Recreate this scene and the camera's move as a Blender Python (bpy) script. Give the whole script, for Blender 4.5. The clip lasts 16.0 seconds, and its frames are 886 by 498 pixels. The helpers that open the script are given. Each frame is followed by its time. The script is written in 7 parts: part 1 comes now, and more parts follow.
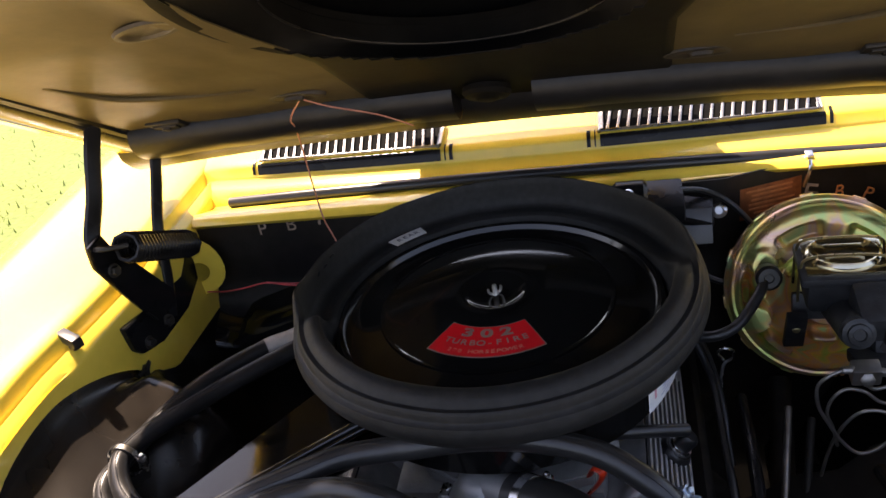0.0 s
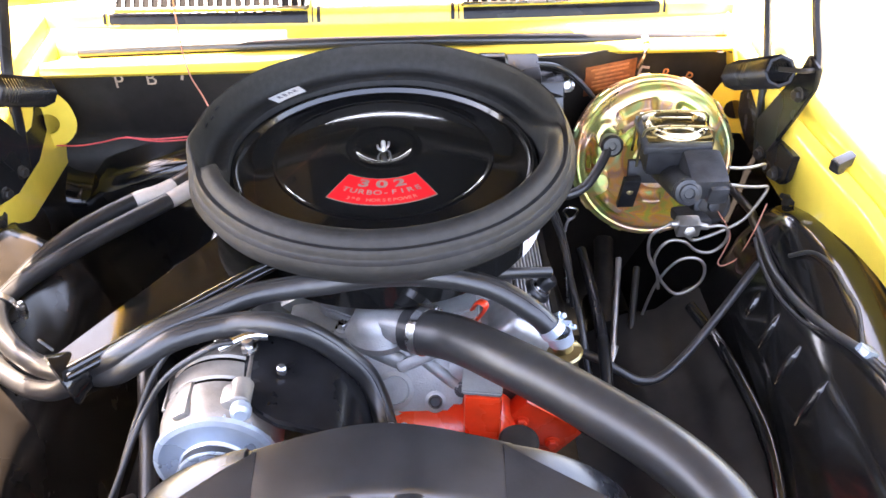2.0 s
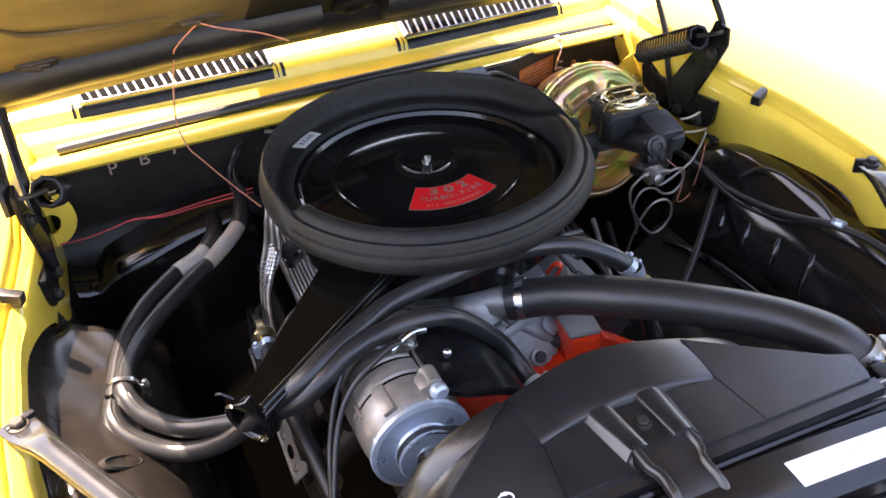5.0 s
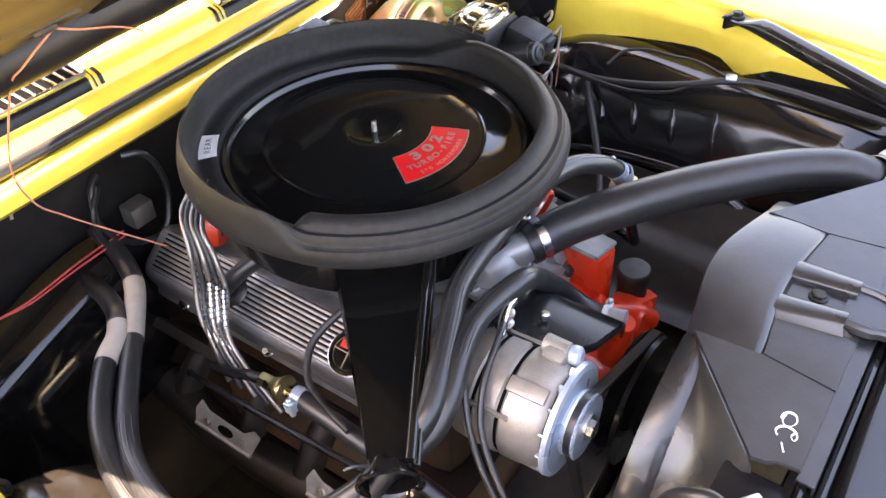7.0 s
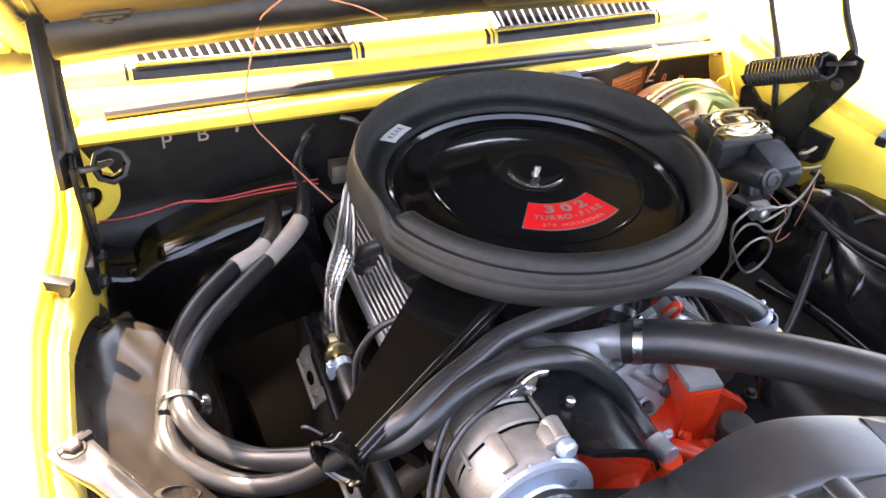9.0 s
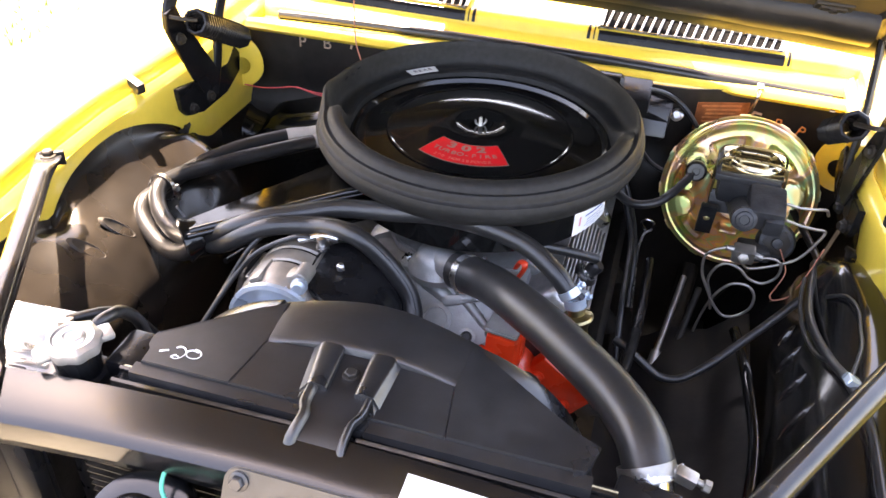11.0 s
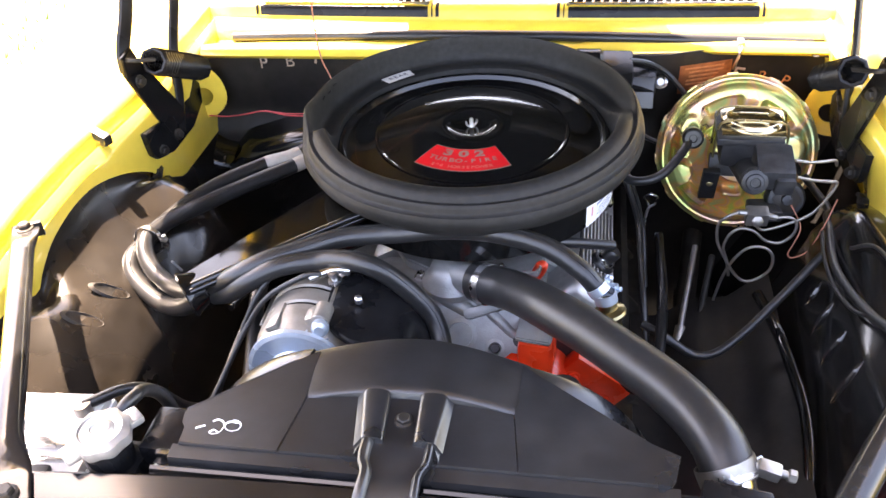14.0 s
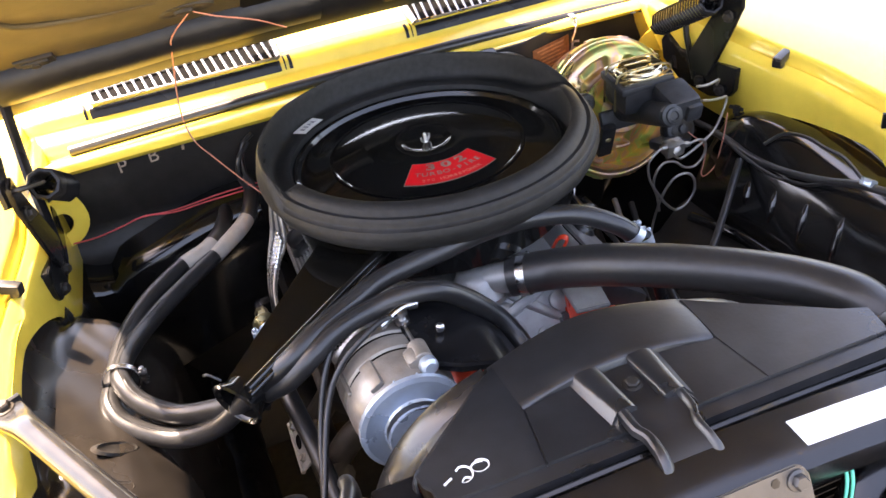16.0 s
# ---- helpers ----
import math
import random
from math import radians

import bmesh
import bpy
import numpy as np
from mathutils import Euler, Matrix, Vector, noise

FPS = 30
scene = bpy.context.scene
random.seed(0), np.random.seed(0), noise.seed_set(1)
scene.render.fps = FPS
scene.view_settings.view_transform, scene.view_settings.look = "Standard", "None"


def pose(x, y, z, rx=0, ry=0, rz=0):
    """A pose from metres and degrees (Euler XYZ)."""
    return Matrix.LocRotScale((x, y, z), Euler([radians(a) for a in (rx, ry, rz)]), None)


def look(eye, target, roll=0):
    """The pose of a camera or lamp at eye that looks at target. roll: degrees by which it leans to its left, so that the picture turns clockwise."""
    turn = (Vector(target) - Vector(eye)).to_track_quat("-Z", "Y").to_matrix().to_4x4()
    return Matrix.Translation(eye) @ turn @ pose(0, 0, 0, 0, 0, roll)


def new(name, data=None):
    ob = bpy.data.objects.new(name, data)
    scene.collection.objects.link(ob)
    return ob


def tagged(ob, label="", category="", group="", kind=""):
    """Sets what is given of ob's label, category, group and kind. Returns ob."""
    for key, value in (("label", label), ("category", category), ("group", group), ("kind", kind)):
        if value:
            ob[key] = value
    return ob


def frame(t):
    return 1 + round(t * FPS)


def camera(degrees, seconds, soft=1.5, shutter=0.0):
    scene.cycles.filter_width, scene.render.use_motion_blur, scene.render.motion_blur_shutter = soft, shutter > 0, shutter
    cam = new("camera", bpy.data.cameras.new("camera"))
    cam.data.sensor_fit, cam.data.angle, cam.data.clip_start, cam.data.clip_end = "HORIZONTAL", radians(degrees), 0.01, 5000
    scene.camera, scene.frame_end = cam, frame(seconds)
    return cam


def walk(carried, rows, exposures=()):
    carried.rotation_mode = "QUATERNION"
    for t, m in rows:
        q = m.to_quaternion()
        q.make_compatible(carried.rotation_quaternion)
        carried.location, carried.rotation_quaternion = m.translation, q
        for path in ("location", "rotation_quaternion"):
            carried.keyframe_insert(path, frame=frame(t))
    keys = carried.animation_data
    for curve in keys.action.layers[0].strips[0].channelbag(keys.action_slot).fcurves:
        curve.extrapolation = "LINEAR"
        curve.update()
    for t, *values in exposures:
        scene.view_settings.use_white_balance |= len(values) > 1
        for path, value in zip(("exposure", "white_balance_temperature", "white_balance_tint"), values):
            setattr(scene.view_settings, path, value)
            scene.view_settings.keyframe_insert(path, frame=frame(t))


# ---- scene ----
cam = camera(55.3, 16.0)
PATH = [
    (0, (0.159, -0.761, 1.443), (-0.291, 0.924, 0.464), -11.2),
    (0.5, (0.125, -0.755, 1.47), (-0.195, 0.884, 0.369), -11.3),
    (1, (0.131, -0.776, 1.458), (0.042, 0.846, 0.29), -10.1),
    (1.5, (0.121, -0.802, 1.452), (0.139, 0.739, 0.178), -2.8),
    (2, (0.051, -0.848, 1.466), (0.09, 0.715, 0.218), -0.7),
    (2.5, (0.01, -0.973, 1.483), (0.067, 0.638, 0.299), -0.8),
    (3, (0.0, -1.134, 1.506), (0.022, 0.508, 0.364), 1.3),
    (3.5, (-0.049, -1.212, 1.534), (0.004, 0.44, 0.407), -0.5),
    (4, (-0.142, -1.2, 1.549), (0.051, 0.454, 0.441), -2.8),
    (4.5, (-0.236, -1.094, 1.535), (0.127, 0.507, 0.393), -3.7),
    (4.7, (-0.273, -1.024, 1.53), (0.169, 0.542, 0.367), -3.7),
    (6.8, (-0.612, -0.567, 1.48), (0.58, 0.38, 0.183), -2.6),
    (7, (-0.618, -0.553, 1.476), (0.592, 0.346, 0.162), -2.6),
    (7.5, (-0.639, -0.535, 1.468), (0.597, 0.266, 0.115), -1.6),
    (8, (-0.631, -0.557, 1.477), (0.556, 0.32, 0.127), 0.3),
    (8.5, (-0.545, -0.642, 1.454), (0.441, 0.548, 0.185), 3.5),
    (8.7, (-0.506, -0.685, 1.464), (0.354, 0.637, 0.234), 3.7),
    (10.8, (0.158, -1.009, 1.476), (-0.238, 0.564, 0.307), 2.8),
    (11, (0.226, -1.022, 1.486), (-0.182, 0.543, 0.309), 2.9),
    (11.5, (0.36, -0.985, 1.49), (-0.078, 0.572, 0.313), 3.0),
    (12, (0.428, -0.898, 1.479), (-0.088, 0.646, 0.317), 3.6),
    (12.5, (0.439, -0.875, 1.48), (-0.133, 0.644, 0.311), 2.5),
    (13, (0.392, -0.888, 1.484), (-0.131, 0.623, 0.283), 0.6),
    (13.5, (0.283, -0.949, 1.498), (-0.139, 0.547, 0.24), -3.2),
    (14, (0.152, -0.978, 1.492), (-0.165, 0.581, 0.28), -4.2),
    (14.5, (-0.003, -0.956, 1.487), (-0.213, 0.705, 0.393), -5.2),
    (15, (-0.157, -0.911, 1.491), (-0.046, 0.776, 0.422), -9.1),
    (15.5, (-0.22, -0.82, 1.473), (0.361, 0.779, 0.422), -9.0),
    (16, (-0.259, -0.956, 1.451), (0.178, 0.631, 0.315), -9.0),
]
EXPOSURES = [(t, stops, warmth, 24) for t, stops, warmth in ((0.0, 1.73, 8050), (0.5, 3.13, 8150), (1.0, 4.0, 7850), (1.5, 4.33, 7950), (2.0, 4.43, 8150), (3.0, 3.78, 8050), (3.5, 3.43, 7850), (4.5, 2.93, 7850), (7.0, 3.75, 8450), (8.5, 3.95, 8350), (11.0, 3.58, 8500), (12.5, 3.73, 8400), (13.5, 3.93, 8400), (14.5, 3.48, 8250), (15.0, 3.15, 8250), (16.0, 3.33, 8350))]
walk(cam, [(t, look(eye, target, roll)) for t, eye, target, roll in PATH], EXPOSURES)

# ---- world, sun and sky ----
world = bpy.data.worlds.new("sky")
scene.world = world
world.use_nodes = True
wn = world.node_tree.nodes
sky = wn.new("ShaderNodeTexSky")
sky.sky_type = "NISHITA"
sky.sun_disc = False
SUN = Vector((-0.34, 0.31, 0.89)).normalized()
sky.sun_elevation = math.asin(SUN.z)
sky.sun_rotation = math.atan2(SUN.x, SUN.y)
sky.air_density = 1.0
sky.dust_density = 2.0
sky.ozone_density = 0.4
world.node_tree.links.new(sky.outputs[0], wn["Background"].inputs[0])
wn["Background"].inputs[1].default_value = 0.15
sun_data = bpy.data.lights.new("sun", "SUN")
sun_data.energy, sun_data.angle, sun_data.color = 5.0, radians(0.5), (1.0, 0.95, 0.86)
sun = new("sun", sun_data)
sun.matrix_world = look(SUN * 30, (0, 0, 0))


# ---- materials ----
def mat(name, color, rough=0.5, metal=0.0, vary=0.15, scale=30.0, bump=0.0, bump_scale=200.0, coat=0.0,
        rough_vary=0.1, second=None, second_scale=6.0, second_amount=0.5, ior=1.5, spec=0.5):
    m = bpy.data.materials.new(name)
    m.use_nodes = True
    nt = m.node_tree
    b = nt.nodes["Principled BSDF"]
    b.inputs["Metallic"].default_value = metal
    b.inputs["IOR"].default_value = ior
    b.inputs["Specular IOR Level"].default_value = spec
    b.inputs["Coat Weight"].default_value = coat
    b.inputs["Coat Roughness"].default_value = 0.06
    tc = nt.nodes.new("ShaderNodeTexCoord")
    fine = nt.nodes.new("ShaderNodeTexNoise")
    fine.inputs["Scale"].default_value, fine.inputs["Detail"].default_value = scale, 6
    nt.links.new(tc.outputs["Object"], fine.inputs["Vector"])
    wide = nt.nodes.new("ShaderNodeTexNoise")
    wide.inputs["Scale"].default_value, wide.inputs["Detail"].default_value = second_scale, 5
    nt.links.new(tc.outputs["Object"], wide.inputs["Vector"])
    ramp = nt.nodes.new("ShaderNodeMapRange")
    ramp.inputs["From Min"].default_value, ramp.inputs["From Max"].default_value = 0.3, 0.7
    ramp.inputs["To Min"].default_value, ramp.inputs["To Max"].default_value = 1 - vary, 1 + vary
    nt.links.new(fine.outputs["Fac"], ramp.inputs["Value"])
    mul = nt.nodes.new("ShaderNodeMix")
    mul.data_type, mul.blend_type = "RGBA", "MULTIPLY"
    mul.inputs["Factor"].default_value = 1.0
    nt.links.new(ramp.outputs["Result"], mul.inputs["B"])
    if second:
        blend = nt.nodes.new("ShaderNodeMix")
        blend.data_type = "RGBA"
        blend.inputs["A"].default_value, blend.inputs["B"].default_value = (*color, 1), (*second, 1)
        sr = nt.nodes.new("ShaderNodeMapRange")
        sr.inputs["From Min"].default_value, sr.inputs["From Max"].default_value = 0.42, 0.68
        sr.inputs["To Max"].default_value = second_amount
        nt.links.new(wide.outputs["Fac"], sr.inputs["Value"])
        nt.links.new(sr.outputs["Result"], blend.inputs["Factor"])
        nt.links.new(blend.outputs["Result"], mul.inputs["A"])
    else:
        mul.inputs["A"].default_value = (*color, 1)
    nt.links.new(mul.outputs["Result"], b.inputs["Base Color"])
    rr = nt.nodes.new("ShaderNodeMapRange")
    rr.inputs["From Min"].default_value, rr.inputs["From Max"].default_value = 0.3, 0.7
    rr.inputs["To Min"].default_value, rr.inputs["To Max"].default_value = max(0.02, rough - rough_vary), rough + rough_vary
    nt.links.new(wide.outputs["Fac"], rr.inputs["Value"])
    nt.links.new(rr.outputs["Result"], b.inputs["Roughness"])
    if bump:
        bn = nt.nodes.new("ShaderNodeTexNoise")
        bn.inputs["Scale"].default_value, bn.inputs["Detail"].default_value = bump_scale, 4
        nt.links.new(tc.outputs["Object"], bn.inputs["Vector"])
        bp = nt.nodes.new("ShaderNodeBump")
        bp.inputs["Strength"].default_value, bp.inputs["Distance"].default_value = bump, 0.002
        nt.links.new(bn.outputs["Fac"], bp.inputs["Height"])
        nt.links.new(bp.outputs["Normal"], b.inputs["Normal"])
    return m


def iridescent(name):
    """Yellow zinc plating: gold with drifting green and pink bands."""
    m = mat(name, (0.7, 0.55, 0.2), 0.30, 0.80, 0.08, 60, 0.03, 60, rough_vary=0.06)
    nt = m.node_tree
    tc = nt.nodes.new("ShaderNodeTexCoord")
    ns = nt.nodes.new("ShaderNodeTexNoise")
    ns.inputs["Scale"].default_value, ns.inputs["Detail"].default_value = 17.0, 2.0
    ns.inputs["Distortion"].default_value = 0.6
    nt.links.new(tc.outputs["Object"], ns.inputs["Vector"])
    cr = nt.nodes.new("ShaderNodeValToRGB")
    cr.color_ramp.elements[0].position, cr.color_ramp.elements[0].color = 0.28, (0.80, 0.58, 0.20, 1)
    cr.color_ramp.elements[1].position, cr.color_ramp.elements[1].color = 0.74, (0.64, 0.50, 0.20, 1)
    for at, c in ((0.40, (0.54, 0.66, 0.24, 1)), (0.47, (0.84, 0.60, 0.22, 1)), (0.53, (0.74, 0.46, 0.36, 1)), (0.58, (0.84, 0.48, 0.20, 1)), (0.65, (0.44, 0.62, 0.36, 1))):
        e = cr.color_ramp.elements.new(at)
        e.color = c
    nt.links.new(ns.outputs["Fac"], cr.inputs["Fac"])
    nt.links.new(cr.outputs["Color"], nt.nodes["Principled BSDF"].inputs["Base Color"])
    return m


YELLOW = mat("yellow_paint", (0.86, 0.62, 0.085), 0.22, 0, 0.04, 40, 0.03, 500, coat=0.6, rough_vary=0.05)
# yellow paint darkened to tan for the low light under the hood
HOODIN = mat("shaded_hood_underside", (0.070, 0.053, 0.026), 0.55, 0, 0.12, 25, 0.10, 90, second=(0.040, 0.031, 0.017), second_scale=5, second_amount=0.7, spec=0.15)
GLOSS = mat("gloss_black_enamel", (0.006, 0.006, 0.006), 0.10, 0, 0.2, 60, 0.015, 300, coat=0.2, rough_vary=0.04, spec=0.42)
ENAMEL = mat("snorkel_black_enamel", (0.006, 0.006, 0.006), 0.10, 0, 0.2, 60, 0.02, 300, coat=0.3, rough_vary=0.05)
SATIN = mat("satin_black_paint", (0.009, 0.009, 0.010), 0.27, 0, 0.3, 40, 0.05, 180, second=(0.014, 0.0135, 0.013), second_amount=0.5, rough_vary=0.08, ior=1.38, spec=0.30)
WELL = mat("inner_fender_black", (0.007, 0.0068, 0.0068), 0.16, 0, 0.3, 30, 0.16, 40, second=(0.013, 0.012, 0.0115), second_scale=5, second_amount=0.5, rough_vary=0.06, coat=0.25, spec=0.55)
DUSTY = mat("dusty_inner_fender", (0.017, 0.0138, 0.011), 0.24, 0, 0.3, 30, 0.10, 45, second=(0.010, 0.0085, 0.0075), second_scale=6, second_amount=0.8, rough_vary=0.1, spec=0.5)
FLAT = mat("firewall_black", (0.010, 0.009, 0.009), 0.42, 0, 0.3, 50, 0.10, 120, second=(0.022, 0.018, 0.014), second_scale=7, rough_vary=0.1, spec=0.3)
DARK = mat("grimy_black_metal", (0.018, 0.016, 0.014), 0.55, 0.3, 0.4, 60, 0.2, 90, second=(0.05, 0.035, 0.022), second_scale=9)
RUBBER = mat("hose_rubber", (0.014, 0.014, 0.0145), 0.35, 0, 0.2, 90, 0.05, 350, second=(0.024, 0.024, 0.0245), second_scale=8, rough_vary=0.08, spec=0.55)
FOAM = mat("black_foam_rubber", (0.0125, 0.0125, 0.0125), 0.55, 0, 0.25, 120, 0.15, 420, second=(0.024, 0.024, 0.025), second_scale=9, rough_vary=0.08, spec=0.22)
PLASTIC = mat("shroud_plastic", (0.012, 0.0125, 0.014), 0.33, 0, 0.25, 50, 0.06, 260, second=(0.030, 0.030, 0.031), second_scale=6, rough_vary=0.1, ior=1.55, spec=0.62)
ALU = mat("cast_aluminium", (0.30, 0.305, 0.30), 0.42, 0.40, 0.12, 60, 0.22, 420, second=(0.19, 0.19, 0.185), second_scale=14)
FIN = mat("finned_aluminium", (0.46, 0.455, 0.45), 0.38, 0.70, 0.12, 80, 0.10, 500, second=(0.17, 0.17, 0.17), second_scale=12)
# dark colour for the shade between the aluminium fins
FINDARK = mat("fin_shade_black", (0.02, 0.02, 0.02), 0.5, 0.4, 0.2, 60, spec=0.2)
ALTBODY = mat("alternator_casting", (0.29, 0.265, 0.235), 0.42, 0.5, 0.14, 70, 0.18, 380, second=(0.21, 0.19, 0.165), second_scale=12)
ZINC = mat("blue_zinc_plate", (0.45, 0.55, 0.66), 0.30, 0.55, 0.08, 60, 0.03, 300, second=(0.60, 0.62, 0.60), second_scale=18, rough_vary=0.08)
STEEL = mat("bright_steel", (0.62, 0.62, 0.62), 0.26, 1.0, 0.12, 80, 0.05, 300, second=(0.40, 0.40, 0.40), second_scale=25)
LOUVRE = mat("vent_bright_metal", (0.30, 0.295, 0.28), 0.30, 1.0, 0.12, 80, 0.05, 300, second=(0.20, 0.195, 0.18), second_scale=25)
WORN = mat("worn_steel", (0.38, 0.36, 0.33), 0.42, 0.9, 0.25, 60, 0.15, 200, second=(0.18, 0.14, 0.10), second_scale=15)
ORANGE = mat("engine_orange_paint", (0.74, 0.045, 0.012), 0.32, 0, 0.10, 50, 0.12, 160, coat=0.2, second=(0.60, 0.030, 0.008), second_scale=14)
# grimy orange, with the deep shade low in the bay put into its colour
SHADEDORANGE = mat("grimy_shaded_orange", (0.011, 0.0075, 0.006), 0.6, 0, 0.3, 50, 0.2, 140, second=(0.05, 0.010, 0.007), second_scale=14, second_amount=0.5, spec=0.3)
GOLD = iridescent("yellow_zinc_plating")
BRASS = mat("brass_fitting", (0.36, 0.29, 0.15), 0.30, 1.0, 0.12, 70, 0.05, 250, second=(0.38, 0.32, 0.18), second_scale=30)
IRON = mat("black_cast_iron", (0.022, 0.023, 0.025), 0.46, 0.2, 0.3, 80, 0.25, 300, second=(0.045, 0.045, 0.048), second_scale=20)
PAPER = mat("white_label", (0.78, 0.78, 0.76), 0.45, 0, 0.03, 40)
INK = mat("grey_ink", (0.16, 0.16, 0.18), 0.6, 0, 0.1, 40)
BLUEINK = mat("blue_ink", (0.06, 0.09, 0.30), 0.6, 0, 0.1, 40)
PINKINK = mat("pink_ink", (0.70, 0.30, 0.34), 0.6, 0, 0.1, 40)
REDLABEL = mat("red_decal", (0.72, 0.012, 0.016), 0.35, 0, 0.05, 60, coat=0.2)
FOIL = mat("silver_decal_print", (0.42, 0.36, 0.28), 0.38, 0.6, 0.1, 60)
FOILRED = mat("pale_red_decal_print", (0.72, 0.22, 0.15), 0.38, 0.2, 0.1, 60)
COPPER = mat("copper_stained_tag", (0.36, 0.13, 0.055), 0.36, 0.6, 0.25, 90, 0.15, 250, second=(0.22, 0.08, 0.04), second_scale=20)
LETTER = mat("orange_stencil_paint", (0.55, 0.20, 0.07), 0.6, 0, 0.25, 120)
PALELETTER = mat("faded_stencil_paint", (0.30, 0.22, 0.16), 0.7, 0, 0.3, 120)
REDWIRE = mat("red_wire", (0.55, 0.060, 0.065), 0.45, 0, 0.15, 90)
PINKWIRE = mat("faded_orange_wire", (0.46, 0.17, 0.11), 0.5, 0, 0.15, 90)
GREENWIRE = mat("green_wire", (0.014, 0.350, 0.252), 0.4, 0, 0.1, 90)
WHITEPL = mat("white_plastic", (0.74, 0.74, 0.72), 0.4, 0, 0.05, 40, second=(0.60, 0.59, 0.55), second_scale=10)
# pale colour for the patches of sun on the heater hoses
SUNPATCH = mat("hose_sun_patch", (0.42, 0.38, 0.33), 0.5, 0, 0.1, 60, 0.1, 200)
LATCHGREY = mat("grey_phosphate_steel", (0.060, 0.060, 0.063), 0.42, 0.5, 0.12, 60, 0.08, 250, second=(0.045, 0.045, 0.048), second_scale=10)
CHALK = mat("white_paint_marker", (0.75, 0.75, 0.75), 0.7, 0, 0.1, 120)
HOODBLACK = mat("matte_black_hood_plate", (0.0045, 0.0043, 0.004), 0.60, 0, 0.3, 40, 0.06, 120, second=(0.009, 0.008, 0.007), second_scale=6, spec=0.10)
SEAL = mat("weatherstrip_rubber", (0.008, 0.008, 0.009), 0.42, 0, 0.25, 60, 0.10, 220, second=(0.014, 0.014, 0.015), second_scale=9, rough_vary=0.08, spec=0.3)
PLATED = mat("bright_gold_plating", (0.74, 0.68, 0.52), 0.15, 1.0, 0.08, 50, 0.03, 200, second=(0.60, 0.52, 0.34), second_scale=18)
CORE = mat("support_bar_black", (0.006, 0.006, 0.0068), 0.20, 0, 0.2, 40, 0.05, 30, rough_vary=0.06, spec=0.6)
# near-black that puts the shade of openings and gaps into the colour
PIT = mat("unlit_recess_black", (0.002, 0.002, 0.002), 0.8, 0, 0.2, 40, spec=0.05)
BRACE = mat("brace_black_paint", (0.010, 0.010, 0.011), 0.17, 0, 0.3, 50, 0.04, 160, second=(0.03, 0.029, 0.028), second_scale=9, rough_vary=0.1)
FAINT = mat("faint_grey_print", (0.50, 0.50, 0.51), 0.6, 0, 0.1, 40)
CONCRETE = mat("sunlit_concrete", (0.38, 0.35, 0.27), 0.85, 0, 0.10, 14, 0.3, 60, second=(0.34, 0.32, 0.29), second_scale=1.2)
LAWN = mat("lawn_grass", (0.09, 0.14, 0.025), 0.9, 0, 0.35, 40, 0.6, 90, second=(0.16, 0.18, 0.05), second_scale=1.5)


# ---- mesh helpers ----
ROOTS = {}


def thing(name, loc, label, category, group="", kind=""):
    ob = new(name)
    ob.location = loc
    ob.empty_display_size = 0.02
    ROOTS[ob.name] = Vector(loc)
    return tagged(ob, label, category, group, kind)


def part(name, bm, material, parent, label="", smooth=40):
    root = ROOTS[parent.name]
    for v in bm.verts:
        v.co -= root
    bmesh.ops.recalc_face_normals(bm, faces=bm.faces)
    me = bpy.data.meshes.new(name)
    bm.to_mesh(me)
    bm.free()
    for m in material if isinstance(material, (list, tuple)) else [material]:
        me.materials.append(m)
    if smooth:
        me.polygons.foreach_set("use_smooth", [True] * len(me.polygons))
        me.set_sharp_from_angle(angle=radians(smooth))
    ob = new(name, me)
    ob.parent = parent
    ROOTS[ob.name] = root
    if label:
        ob["label"] = label
    return ob


def B():
    return bmesh.new()


def merge(bm, tmp, m=None):
    if m is not None:
        bmesh.ops.transform(tmp, matrix=m, verts=tmp.verts)
    me = bpy.data.meshes.new("tmp")
    tmp.to_mesh(me)
    tmp.free()
    bm.from_mesh(me)
    bpy.data.meshes.remove(me)
    return bm


def box(bm, c, size, rot=(0, 0, 0), bevel=0.002, m=None):
    t = B()
    bmesh.ops.create_cube(t, size=1.0)
    for v in t.verts:
        v.co = Vector((v.co.x * size[0], v.co.y * size[1], v.co.z * size[2]))
    if bevel:
        bmesh.ops.bevel(t, geom=t.edges[:], offset=min(bevel, 0.45 * min(size)), segments=2, affect="EDGES", profile=0.6)
    return merge(bm, t, (m or Matrix()) @ pose(*c, *rot))


def rings(bm, rows, closed=True, caps=True):
    made = [[bm.verts.new(p) for p in row] for row in rows]
    n = len(rows[0])
    for a, b in zip(made, made[1:]):
        for i in range(n if closed else n - 1):
            j = (i + 1) % n
            bm.faces.new((a[i], a[j], b[j], b[i]))
    if caps and closed:
        bm.faces.new(made[0][::-1])
        bm.faces.new(made[-1])
    return bm


def lathe(bm, profile, m=None, seg=40, caps=True):
    """Turns (radius, height) pairs round the local z axis."""
    rows = []
    for r, h in profile:
        r = max(r, 0.0002)
        rows.append([Vector((r * math.cos(a), r * math.sin(a), h)) for a in (2 * math.pi * i / seg for i in range(seg))])
    t = rings(B(), rows, True, caps)
    return merge(bm, t, m)


